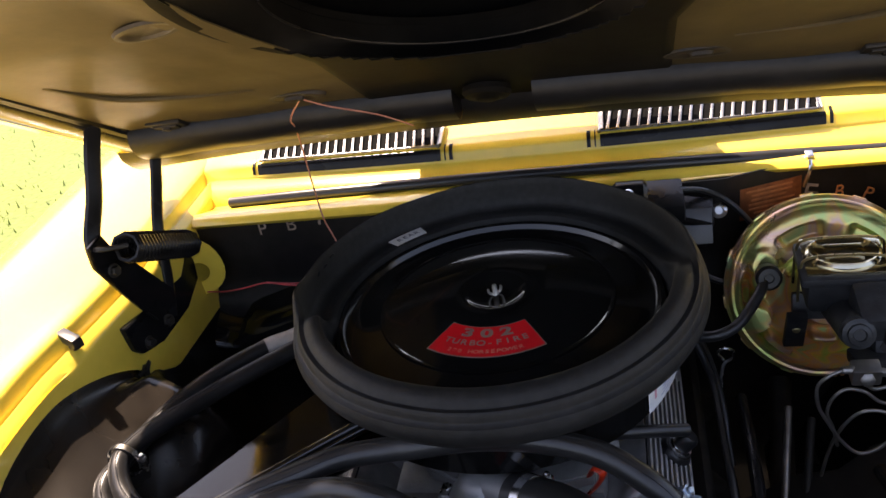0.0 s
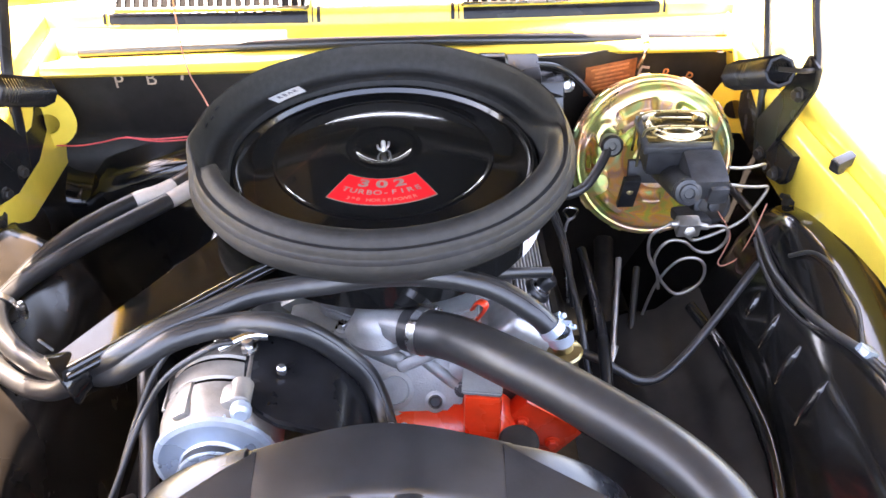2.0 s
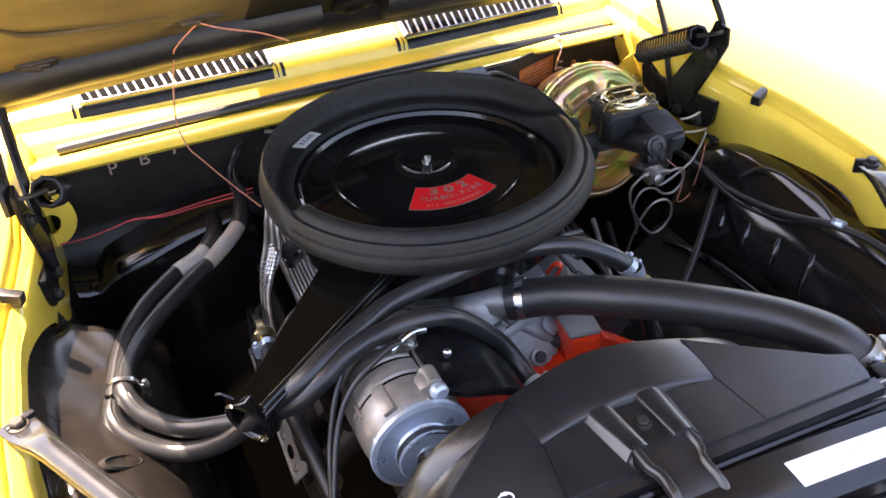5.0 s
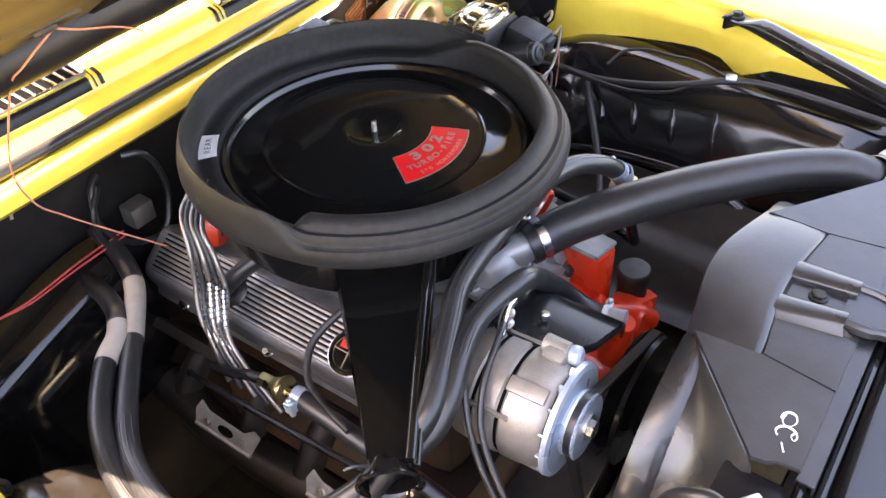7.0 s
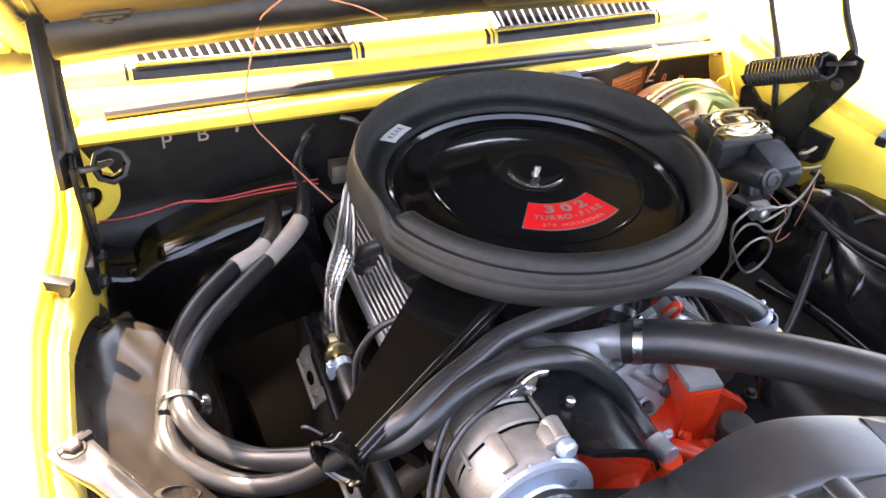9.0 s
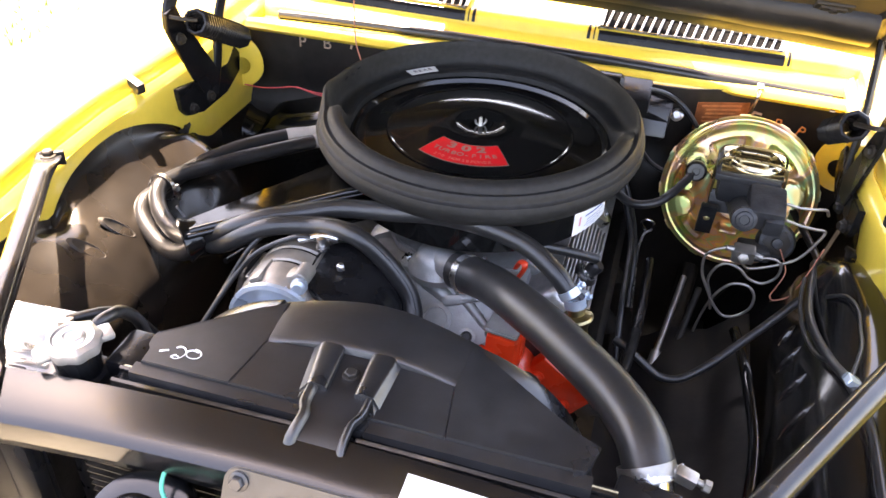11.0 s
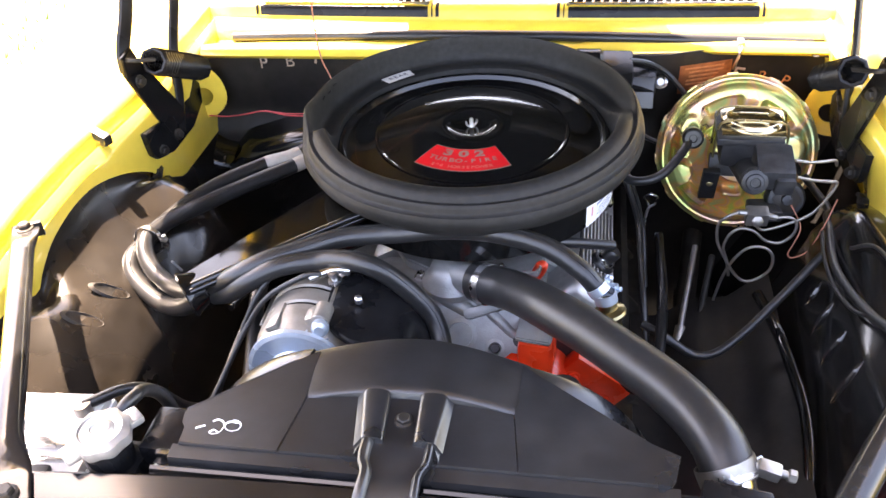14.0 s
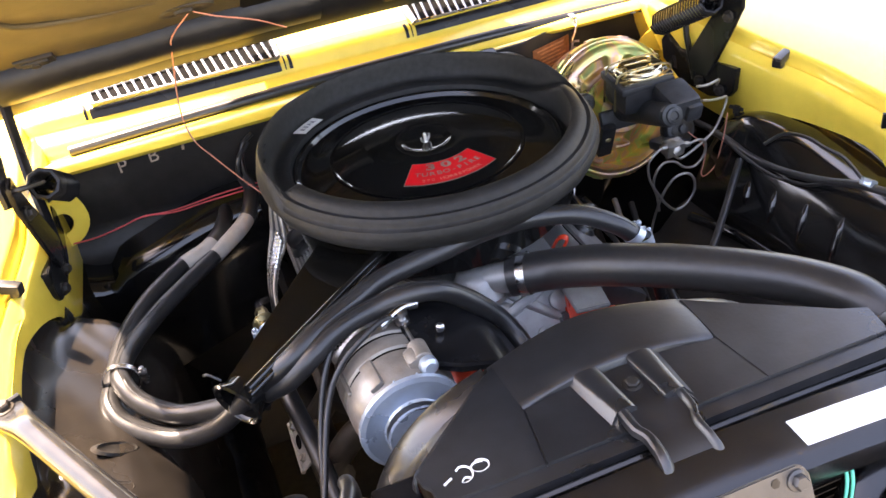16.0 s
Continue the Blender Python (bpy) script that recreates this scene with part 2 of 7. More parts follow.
def aim(p, axis, up=(0, 0, 1)):
    """A frame at p whose z axis points along axis."""
    z = Vector(axis).normalized()
    x = Vector(up).cross(z)
    if x.length < 1e-4:
        x = Vector((1, 0, 0)).cross(z)
    x.normalize()
    y = z.cross(x)
    m = Matrix((x, y, z)).transposed().to_4x4()
    return Matrix.Translation(p) @ m


def rod(bm, a, b, r, r2=None, seg=16, bevel=0.001):
    a, b = Vector(a), Vector(b)
    d = (b - a).length
    r2 = r if r2 is None else r2
    e = min(bevel, d * 0.3)
    return lathe(bm, [(r - e, 0), (r, e), (r2, d - e), (r2 - e, d)], aim(a, b - a), seg)


def curve_points(pts, n=8):
    """A smooth line through the points."""
    p = [Vector(q) for q in pts]
    p = [2 * p[0] - p[1]] + p + [2 * p[-1] - p[-2]]
    out = []
    for i in range(1, len(p) - 2):
        for k in range(n):
            t = k / n
            a, b, c, d = p[i - 1], p[i], p[i + 1], p[i + 2]
            out.append(0.5 * (2 * b + (c - a) * t + (2 * a - 5 * b + 4 * c - d) * t * t + (3 * b - a - 3 * c + d) * t ** 3))
    out.append(p[-2])
    return out


def tube(bm, pts, r, seg=12, n=8, radii=None, flat=1.0):
    """A hose, pipe or wire through the points; radii: one for each point."""
    line = curve_points(pts, n)
    total = len(line) - 1
    rows, side = [], None
    for i, p in enumerate(line):
        d = (line[min(i + 1, total)] - line[max(i - 1, 0)]).normalized()
        if side is None:
            side = d.orthogonal().normalized()
        side = (side - d * side.dot(d)).normalized()
        up = d.cross(side)
        rr = r
        if radii:
            u = i / n
            k = min(int(u), len(radii) - 2)
            rr = radii[k] + (radii[k + 1] - radii[k]) * (u - k)
        rows.append([p + side * math.cos(a) * rr + up * math.sin(a) * rr * flat for a in (2 * math.pi * q / seg for q in range(seg))])
    return rings(bm, rows)


def prism(bm, outline, depth, m=None, bevel=0.0):
    """A plate of the given 2D outline (x, y), standing from z 0 to depth."""
    t = B()
    vs = [t.verts.new((x, y, 0)) for x, y in outline]
    f = t.faces.new(vs)
    g = bmesh.ops.extrude_face_region(t, geom=[f])
    for v in g["geom"]:
        if isinstance(v, bmesh.types.BMVert):
            v.co.z += depth
    if bevel:
        bmesh.ops.bevel(t, geom=[e for e in t.edges if e.calc_length() > bevel], offset=bevel, segments=2, affect="EDGES", clamp_overlap=True)
    return merge(bm, t, m)


def hexbolt(bm, p, axis, r=0.007, h=0.006, washer=True):
    m = aim(p, axis)
    if washer:
        lathe(bm, [(r * 1.35, 0), (r * 1.35, h * 0.25), (r * 1.2, h * 0.35)], m, 18)
    lathe(bm, [(r, h * 0.3), (r, h * 0.9), (r * 0.8, h * 1.1)], m, 6)
    return bm


def sheet(bm, rows, thick, m=None):
    """A skin through rows of points, given a thickness along its own normals."""
    t = rings(B(), rows, False, False)
    bmesh.ops.recalc_face_normals(t, faces=t.faces)
    t.normal_update()
    g = bmesh.ops.solidify(t, geom=t.faces[:], thickness=thick)
    return merge(bm, t, m)


def letters(text, size, depth, m, name, material, parent, bold=0.0):
    """Writing in the built-in font as a thin mesh."""
    cu = bpy.data.curves.new(name, "FONT")
    cu.body, cu.size, cu.extrude, cu.align_x, cu.align_y = text, size, depth, "CENTER", "CENTER"
    cu.offset = bold
    tmp = bpy.data.objects.new(name, cu)
    scene.collection.objects.link(tmp)
    me = bpy.data.meshes.new_from_object(tmp)
    bpy.data.objects.remove(tmp)
    bm = B()
    bm.from_mesh(me)
    bpy.data.meshes.remove(me)
    bmesh.ops.transform(bm, matrix=m, verts=bm.verts)
    return part(name, bm, material, parent, smooth=0)


def lerp(a, b, t):
    return a + (b - a) * t


def smooth_step(a, b, x):
    t = min(1, max(0, (x - a) / (b - a)))
    return t * t * (3 - 2 * t)


# ---- ground ----
def make_ground():
    bm = B()
    bmesh.ops.create_grid(bm, x_segments=40, y_segments=40, size=120)
    ground = new("ground", bpy.data.meshes.new("ground"))
    bm.to_mesh(ground.data)
    bm.free()
    ground.data.materials.append(CONCRETE)
    tagged(ground, "pale sunlit concrete drive under the car", "ground", kind="structure")
    rng = random.Random(3)
    bm = B()
    # lawn beside the drive
    for _ in range(9000):
        x, y = -1.75 - rng.random() ** 1.6 * 9, 1.5 + rng.random() ** 1.3 * 9
        x -= 0.25 * math.sin(y * 1.7)
        h, w, a = rng.uniform(0.02, 0.06), rng.uniform(0.004, 0.010), rng.uniform(0, 6.28)
        dx, dy = math.cos(a) * w, math.sin(a) * w
        lx, ly = rng.uniform(-0.03, 0.03), rng.uniform(-0.03, 0.03)
        vs = [bm.verts.new(p) for p in ((x - dx, y - dy, 0), (x + dx, y + dy, 0), (x + lx, y + ly, h))]
        bm.faces.new(vs)
    base = []
    for i in range(41):
        y = 1.45 + i * 0.9
        base.append([Vector((-1.75 - 0.12 * math.sin(y * 1.3) - 0.06 * math.sin(y * 3.1), y, 0.004)), Vector((-1.85 - 0.12 * math.sin(y * 1.3), y, 0.02)), Vector((-6, y, 0.03)), Vector((-60, y, 0.03))])
    rings(bm, base, False, False)
    grass = new("grass", bpy.data.meshes.new("grass"))
    bm.to_mesh(grass.data)
    bm.free()
    grass.data.materials.append(LAWN)
    tagged(grass, "short green lawn beside the concrete drive", "grass", kind="stuff")


make_ground()


# ---- car body ----
body = thing("car_body", (0, 0.3, 0), "yellow car front end with the engine bay open", "car")


def flange_x(y):
    return float(np.interp(y, (-0.80, -0.60, -0.45, -0.28, -0.19, -0.08, 0.04, 0.10, 0.6), (0.520, 0.528, 0.534, 0.540, 0.546, 0.543, 0.524, 0.516, 0.512)))


def skirt_low(y, s=-1):
    """Height of the lower edge of the yellow skirt, arched over the wheelhouse."""
    if s > 0 and y > -0.25:
        return float(np.interp(y, (-0.25, -0.22, -0.18, -0.14, -0.10, -0.06, -0.03, 0.00, 0.02, 0.04, 0.06, 0.12, 0.6), (0.826, 0.842, 0.846, 0.843, 0.839, 0.837, 0.834, 0.828, 0.818, 0.809, 0.802, 0.745, 0.738)))
    if y > 0.06:
        return float(np.interp(y, (0.06, 0.12, 0.6), (0.800, 0.765, 0.76)))
    if y > -0.25:
        return 0.802 + 0.060 * math.sin(math.pi * (0.06 - y) / 0.31) ** 0.7 + 0.02 * (0.06 - y) / 0.31
    return float(np.interp(y, (-0.80, -0.45, -0.30, -0.25), (0.835, 0.856, 0.848, 0.822)))


def skirt_out(y, s):
    """How far the foot of the skirt leans outwards."""
    if s < 0:
        return 0.0
    return float(np.interp(y, (-0.28, -0.20, -0.14, -0.10, -0.06, -0.03, 0.00, 0.03, 0.06, 0.12), (0.0, 0.010, 0.013, 0.012, 0.008, 0.005, 0.006, 0.013, 0.018, 0.052)))


MID = 0.010


def flange_z(y):
    return 0.902 + 0.055 * y


def make_fender(s):
    bm = B()
    rows = []
    for y in np.linspace(0.62, -0.86, 112):
        x0, z0 = flange_x(y), flange_z(y)
        lo = skirt_low(float(y), s) - z0
        out = skirt_out(float(y), s)
        prof = [(-0.008 + out, lo), (-0.007 + out * 0.6, lo * 0.6), (-0.006 + out * 0.2, lo * 0.3), (-0.004, -0.010), (-0.001, -0.003), (0.002, -0.001), (0.0045, 0.003), (0.007, 0.0045), (0.0095, 0.002), (0.0130, 0.000),
                (0.0155, 0.003), (0.0170, 0.017), (0.0185, 0.0215), (0.0215, 0.0240), (0.050, 0.0290), (0.10, 0.0340), (0.18, 0.0330), (0.27, 0.012), (0.325, -0.045), (0.352, -0.16), (0.357, -0.30), (0.345, -0.55)]
        rows.append([Vector((MID + s * (x0 + a), float(y), z0 + b)) for a, b in prof])
    sheet(bm, rows, -0.0016 * s)
    ob = part("fender", bm, YELLOW, body, "glossy yellow front fender with a folded inner flange", 50)
    # gusset between fender and firewall, with a round hole
    g = B()
    c = Vector((MID + s * 0.507, 0.249, 0.843)) if s < 0 else Vector((MID + 0.522, 0.290, 0.816))
    ring_in = [(0.0165 * math.cos(a), 0.0165 * math.sin(a)) for a in (2 * math.pi * i / 24 for i in range(24))]
    outer = []
    for i in range(24):
        a = 2 * math.pi * i / 24
        ca, sa = math.cos(a), math.sin(a)
        r = 0.040
        x, z = r * ca, r * sa
        if ca > 0:
            x, z = x * 1.9, z
        if sa > 0:
            z *= 1.9 if ca > -0.2 else 1.4
        outer.append((x, z))
    n = Vector((-s * 0.35, -0.90, 0.20)).normalized()
    def at(p, h):
        xx = p[0] if s > 0 else -p[0]
        return c + Vector((xx * 0.93, s * xx * -0.36, p[1])) + n * h
    front_o, front_i = [g.verts.new(at(p, 0.0)) for p in outer], [g.verts.new(at(p, 0.0)) for p in ring_in]
    back_o, back_i = [g.verts.new(at(p, -0.004)) for p in outer], [g.verts.new(at(p, -0.004)) for p in ring_in]
    for i in range(24):
        j = (i + 1) % 24
        g.faces.new((front_o[i], front_o[j], front_i[j], front_i[i]))
        g.faces.new((back_o[j], back_o[i], back_i[i], back_i[j]))
        g.faces.new((front_o[j], front_o[i], back_o[i], back_o[j]))
        g.faces.new((front_i[i], front_i[j], back_i[j], back_i[i]))
    part("gusset", g, YELLOW, ob, "yellow gusset plate with a round hole")
    # rubber hood rest on the flange
    r = B()
    y = -0.014
    box(r, (MID + s * 0.541, y, flange_z(y) + 0.016), (0.036, 0.014, 0.013), (0, -s * 8, s * 24), 0.003)
    box(r, (MID + s * 0.532, y - 0.003, flange_z(y) + 0.009), (0.012, 0.016, 0.012), (0, 0, s * 24), 0.003)
    part("hood_rest", r, RUBBER, ob, "small black rubber hood rest")
    clip = B()
    cx = 0.526 if s > 0 else 0.515
    box(clip, (MID + s * cx, 0.058, 0.810), (0.018, 0.022, 0.006), (0, s * 25, 20), 0.001)
    box(clip, (MID + s * (cx - 0.007), 0.052, 0.812), (0.006, 0.010, 0.014), (0, 0, 20), 0.001)
    part("flange_clip", clip, DARK, ob, "dark metal clip under the flange")
    return ob


fender_left = make_fender(-1)
fender_right = make_fender(1)


def cowl_shift(x):
    return 0.15 * x * x, -0.10 * x * x


GR_IN, GR_OUT, GR_SLOPE = 0.419, 0.391, 0.26


def recede(x):
    """The firewall steps back behind the brake booster."""
    return min(0.065, max(0.0, (x - 0.27) * 0.36))


def make_cowl():
    bm = B()
    rows = []
    for x in np.linspace(-0.575, 0.575, 47):
        dy, dz = cowl_shift(x)
        e = smooth_step(0.49, 0.575, abs(x))
        prof = [(0.280, 0.904), (0.272, 0.908), (0.267, 0.914), (0.271, 0.919), (0.285, 0.922), (0.308, 0.922), (0.320, 0.922), (0.326, 0.924), (0.340, 0.931), (0.352, 0.937), (0.356, 0.941), (0.359, 0.954 - 0.008 * e), (0.363, 0.958 - 0.008 * e), (0.377, 0.962 - 0.01 * e), (0.43, 0.974 - 0.01 * e), (0.52, 0.984), (0.62, 0.990), (0.66, 0.97)]
        rows.append([Vector((float(x), a + dy * (0.4 if a < 0.30 else 1) + (0.036 * smooth_step(-0.12, 0.32, x) if a < 0.30 else 0), b + dz * (0.35 if a < 0.30 else 1 if a < 0.323 else 0.45))) for a, b in prof])
    sheet(bm, rows, -0.0015)
    ob = part("cowl_panel", bm, YELLOW, body, "yellow cowl panel below the windshield", 50)
    # rubber seal along the front of the cowl
    sb = B()
    pts = []
    for x in np.linspace(-0.462, 0.500, 9):
        dy, dz = cowl_shift(x)
        pts.append((float(x), 0.314 + dy, 0.931 + dz))
    tube(sb, pts, 0.0085, 12, 5, flat=0.8)
    part("cowl_seal", sb, RUBBER, ob, "long black rubber seal on the cowl edge")
    for s in (-1, 1):
        # black band on the step, then the tapering bright grille behind it
        x0, x1, n = 0.117, 0.412, 21

        def spot(u, v, h=0.0):
            x = lerp(x0, x1, u)
            dy, dz = cowl_shift(x)
            dz *= 0.45
            yy = lerp(0.3615, lerp(GR_IN, GR_OUT, u), v)
            zz = 0.9625 + (yy - 0.3615) * GR_SLOPE
            return Vector((s * x, yy + dy - h * 0.3, zz + dz + h * 0.95))
        bd = B()
        rows = []
        for k in range(13):
            x = lerp(x0 - 0.001, x1 + 0.006, k / 12)
            dy, dz = cowl_shift(x)
            rows.append([Vector((s * x, a + dy - 0.0028, b + dz * 0.45 + 0.0022)) for a, b in ((0.3555, 0.9430), (0.3585, 0.9535), (0.3615, 0.9575), (0.3640, 0.9585))])
        sheet(bd, rows, 0.001)
        grille = part("vent_grille", bd, SATIN, ob, "black banded cowl vent with bright louvres")
        # black sheet on the cowl paints the deep shade between the louvres
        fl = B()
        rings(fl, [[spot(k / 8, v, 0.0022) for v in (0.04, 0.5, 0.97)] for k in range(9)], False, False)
        part("vent_gap_shade", fl, PIT, grille, smooth=0)
        for v, w in ((0.0, 0.0024), (1.0, 0.0034)):
            r = B()
            tube(r, [spot(k / 8, v, 0.0042) for k in range(9)], w, 8, 3, flat=0.8)
            part("vent_rail", r, LOUVRE, grille)
        for u, w in ((0.0, 0.006), (1.0, 0.003)):
            r = B()
            tube(r, [spot(u, 0, 0.004), spot(u, 0.5, 0.0042), spot(u, 1, 0.004)], w, 8, 3, flat=0.5)
            part("vent_end", r, LOUVRE, grille)
        for i in range(n):
            u = (i + 0.7) / n
            lb = B()
            a, b = spot(u, 0.0, 0.0045), spot(min(1, u + 0.022), 1.0, 0.0045)
            d = b - a
            if d.length < 0.005:
                continue
            up = Vector((0, -0.3, 0.95)).normalized()
            yv = d.normalized()
            xv = yv.cross(up).normalized()
            m = Matrix.Translation((a + b) / 2) @ Matrix((xv, yv, xv.cross(yv))).transposed().to_4x4()
            box(lb, (0, 0, 0), (0.0042, d.length, 0.0036), (0, 0, 0), 0.001, m)
            part("louvre", lb, LOUVRE, grille)
        for x, w in ((0.100, 0.0055), (0.109, 0.002), (0.425, 0.0045)):
            dy, dz = cowl_shift(x)
            st = B()
            rows = [[Vector((s * (x + q), a + dy - 0.0030, b + dz * 0.45 + 0.0030)) for a, b in ((0.3555, 0.943), (0.359, 0.954), (0.363, 0.958), (0.373, 0.961))] for q in (-w / 2, w / 2)]
            sheet(st, rows, 0.0006)
            part("stripe_end", st, SATIN, grille, "short black stripe end")
    # wire clip in the lip
    cl = B()
    box(cl, (0.386, 0.326, 0.915), (0.010, 0.012, 0.016), (20, 0, 8), 0.001)
    tube(cl, [(0.386, 0.314, 0.918), (0.384, 0.308, 0.905), (0.380, 0.316, 0.878)], 0.003, 8)
    part("wire_clip", cl, STEEL, ob, "small bright steel clip on the cowl lip")
    plug = B()
    tube(plug, [(-0.055, 0.262, 0.912), (-0.055, 0.258, 0.900), (-0.050, 0.262, 0.885)], 0.003, 8)
    part("wire_clip", plug, DARK, ob)
    for s in (-1, 1):
        h = B()
        lathe(h, [(0.006, 0), (0.006, 0.0012), (0.004, 0.0014)], pose(s * 0.52, 0.325, 0.897), 16)
        lathe(h, [(0.005, 0), (0.005, 0.0012), (0.004, 0.0014)], pose(s * 0.50, 0.315, 0.901), 16)
        part("plug", h, DARK, ob)
    return ob


cowl = make_cowl()


def make_firewall():
    bm = B()
    rows = []
    for x in np.linspace(-0.60, 0.60, 49):
        row = []
        for z in np.linspace(0.25, 0.912, 34):
            y = 0.290
            # pressed seam and lower step
            seam = 0.860 + 0.05 * (x + 0.36)
            y -= 0.006 * math.exp(-((z - seam) / 0.006) ** 2) * smooth_step(-0.1, -0.25, x)
            y -= 0.018 * smooth_step(0.79, 0.76, z)
            y += 0.004 * math.sin(x * 17) * smooth_step(0.80, 0.7, z) + recede(x)
            row.append(Vector((float(x), y, float(z))))
        rows.append(row)
    sheet(bm, rows, 0.003)
    ob = part("firewall", bm, FLAT, body, "black painted firewall with a pressed seam", 50)
    # moulded heater cover
    h = B()
    rows = []
    for i in range(15):
        u = i / 14
        x = lerp(-0.500, -0.215, u)
        top = lerp(0.742, 0.800, smooth_step(0, 0.9, u)) - 0.02 * math.exp(-((u - 0.12) / 0.06) ** 2)
        row = [Vector((x, 0.275, top + 0.02)), Vector((x, 0.245, top + 0.008)), Vector((x, 0.225, top)), Vector((x, 0.215, top - 0.012)), Vector((x + 0.01, 0.212, top - 0.08)), Vector((x + 0.03, 0.215, top - 0.2))]
        rows.append(row)
    sheet(h, rows, 0.003)
    part("heater_cover", h, GLOSS, ob, "glossy black moulded heater cover", 50)
    # cowl tag and stencilled letters
    tag = B()
    tm = pose(0.337, 0.3105, 0.866, 0, 0, math.degrees(math.atan(0.36)))
    box(tag, (0, 0, 0), (0.088, 0.0016, 0.048), (0, 0, 0), 0.0006, tm)
    tg = part("data_plate", tag, COPPER, ob, "copper-brown stamped data plate")
    for k in range(6):
        ln = B()
        box(ln, (-0.003 + 0.004 * (k % 2), -0.0013, 0.018 - 0.0068 * k), (0.066 - 0.008 * (k % 3), 0.0014, 0.0026), bevel=0, m=tm)
        part("stamped_line", ln, LETTER, tg, smooth=0)
    for txt, x, z, mt, sz, tilt in (("P", -0.392, 0.889, PALELETTER, 0.030, 0), ("B", -0.345, 0.893, PALELETTER, 0.030, 0), ("B", 0.431, 0.852, LETTER, 0.026, 8), ("P", 0.470, 0.842, LETTER, 0.025, 22)):
        letters(txt, sz, 0.0004, pose(x, 0.2872 + recede(x) - (0.003 if x > 0 else 0), z, 90, 0, 18 if 0.27 < x < 0.45 else 0) @ pose(0, 0, 0, 0, 0, -tilt), "stencil_letter", mt, ob)
    mk = B()
    box(mk, (-0.298, 0.2874, 0.900), (0.004, 0.001, 0.020), (0, 12, 0), 0)
    box(mk, (-0.298, 0.2874, 0.909), (0.018, 0.001, 0.005), (0, 0, 0), 0)
    part("stencil_mark", mk, PALELETTER, ob, smooth=0)
    mk = B()
    box(mk, (0.393, 0.2850 + recede(0.393), 0.872), (0.016, 0.001, 0.004), (0, 10, 0), 0)
    box(mk, (0.393, 0.2850 + recede(0.393), 0.860), (0.016, 0.001, 0.004), (0, 10, 0), 0)
    box(mk, (0.386, 0.2850 + recede(0.386), 0.866), (0.004, 0.001, 0.016), (0, 10, 0), 0)
    part("stencil_mark", mk, PALELETTER, ob, smooth=0)
    return ob


firewall = make_firewall()


def well_section(y, s):
    """Across and up of the inner fender at y, from under the yellow skirt down."""
    xe, lo = flange_x(y), skirt_low(y, s)
    h = smooth_step(0.11, 0.03, y) if s < 0 else smooth_step(0.095, 0.04, y)
    h *= smooth_step(-0.56, -0.42, y)
    lo = max(lo, 0.81 if s < 0 else 0.79)
    hump = [(xe + 0.006, lo + 0.012), (xe - 0.002, lo + 0.004), (xe - 0.010, lo - 0.018), (xe - 0.028, 0.824 + (lo - 0.85) * 0.3), (0.480, 0.808), (0.452, 0.791), (0.424, 0.760), (0.406, 0.737), (0.398, 0.710), (0.392, 0.62), (0.382, 0.50), (0.370, 0.42)]
    if s > 0:
        xs = xe - 0.008 + skirt_out(y, s)
        pz = min(lo + 0.004, 0.838 + 0.05 * min(0.0, y + 0.10))
        hump[0:10] = [(xs + 0.014, lo + 0.010), (xs + 0.005, pz - 0.0060), (xs - 0.012, pz - 0.0030), (xs - 0.038, pz), (0.486, pz - 0.0095), (0.470, 0.813), (0.457, 0.797), (0.445, 0.771), (0.433, 0.742), (0.408, 0.63)]
    if s > 0:
        fall = 0.17 * max(0.0, y + 0.25)
        hump[4:9] = [(a, b - fall * k) for (a, b), k in zip(hump[4:9], (0.3, 0.7, 1, 1, 1))]
    deep = [(xe + 0.006, lo + 0.012), (xe + 0.004, lo - 0.01), (xe + 0.002, 0.800), (xe - 0.004, 0.775), (xe - 0.010, 0.745), (xe - 0.018, 0.71), (xe - 0.028, 0.67), (0.48, 0.64), (0.465, 0.60), (0.44, 0.54), (0.40, 0.48), (0.37, 0.42)]
    if s > 0:
        e = smooth_step(0.05, 0.12, y)
        behind = [(xe + 0.054, lo + 0.012), (xe + 0.052, lo - 0.004), (xe + 0.047, lo - 0.020), (xe + 0.040, lo - 0.040), (xe + 0.030, lo - 0.060), (xe + 0.015, 0.665), (xe - 0.005, 0.645), (0.495, 0.62), (0.468, 0.59), (0.44, 0.54), (0.40, 0.48), (0.37, 0.42)]
        deep = [(lerp(a, c, e), lerp(b, d, e)) for (a, b), (c, d) in zip(deep, behind)]
    return [(lerp(a, c, h), lerp(b, d, h)) for (a, b), (c, d) in zip(deep, hump)]


def well_spot(s, y, k):
    """A place on the inner fender: k counts down the section."""
    sec = well_section(y, s)
    i = min(int(k), len(sec) - 2)
    a, b = sec[i], sec[i + 1]
    return Vector((MID + s * lerp(a[0], b[0], k - i), y, lerp(a[1], b[1], k - i)))


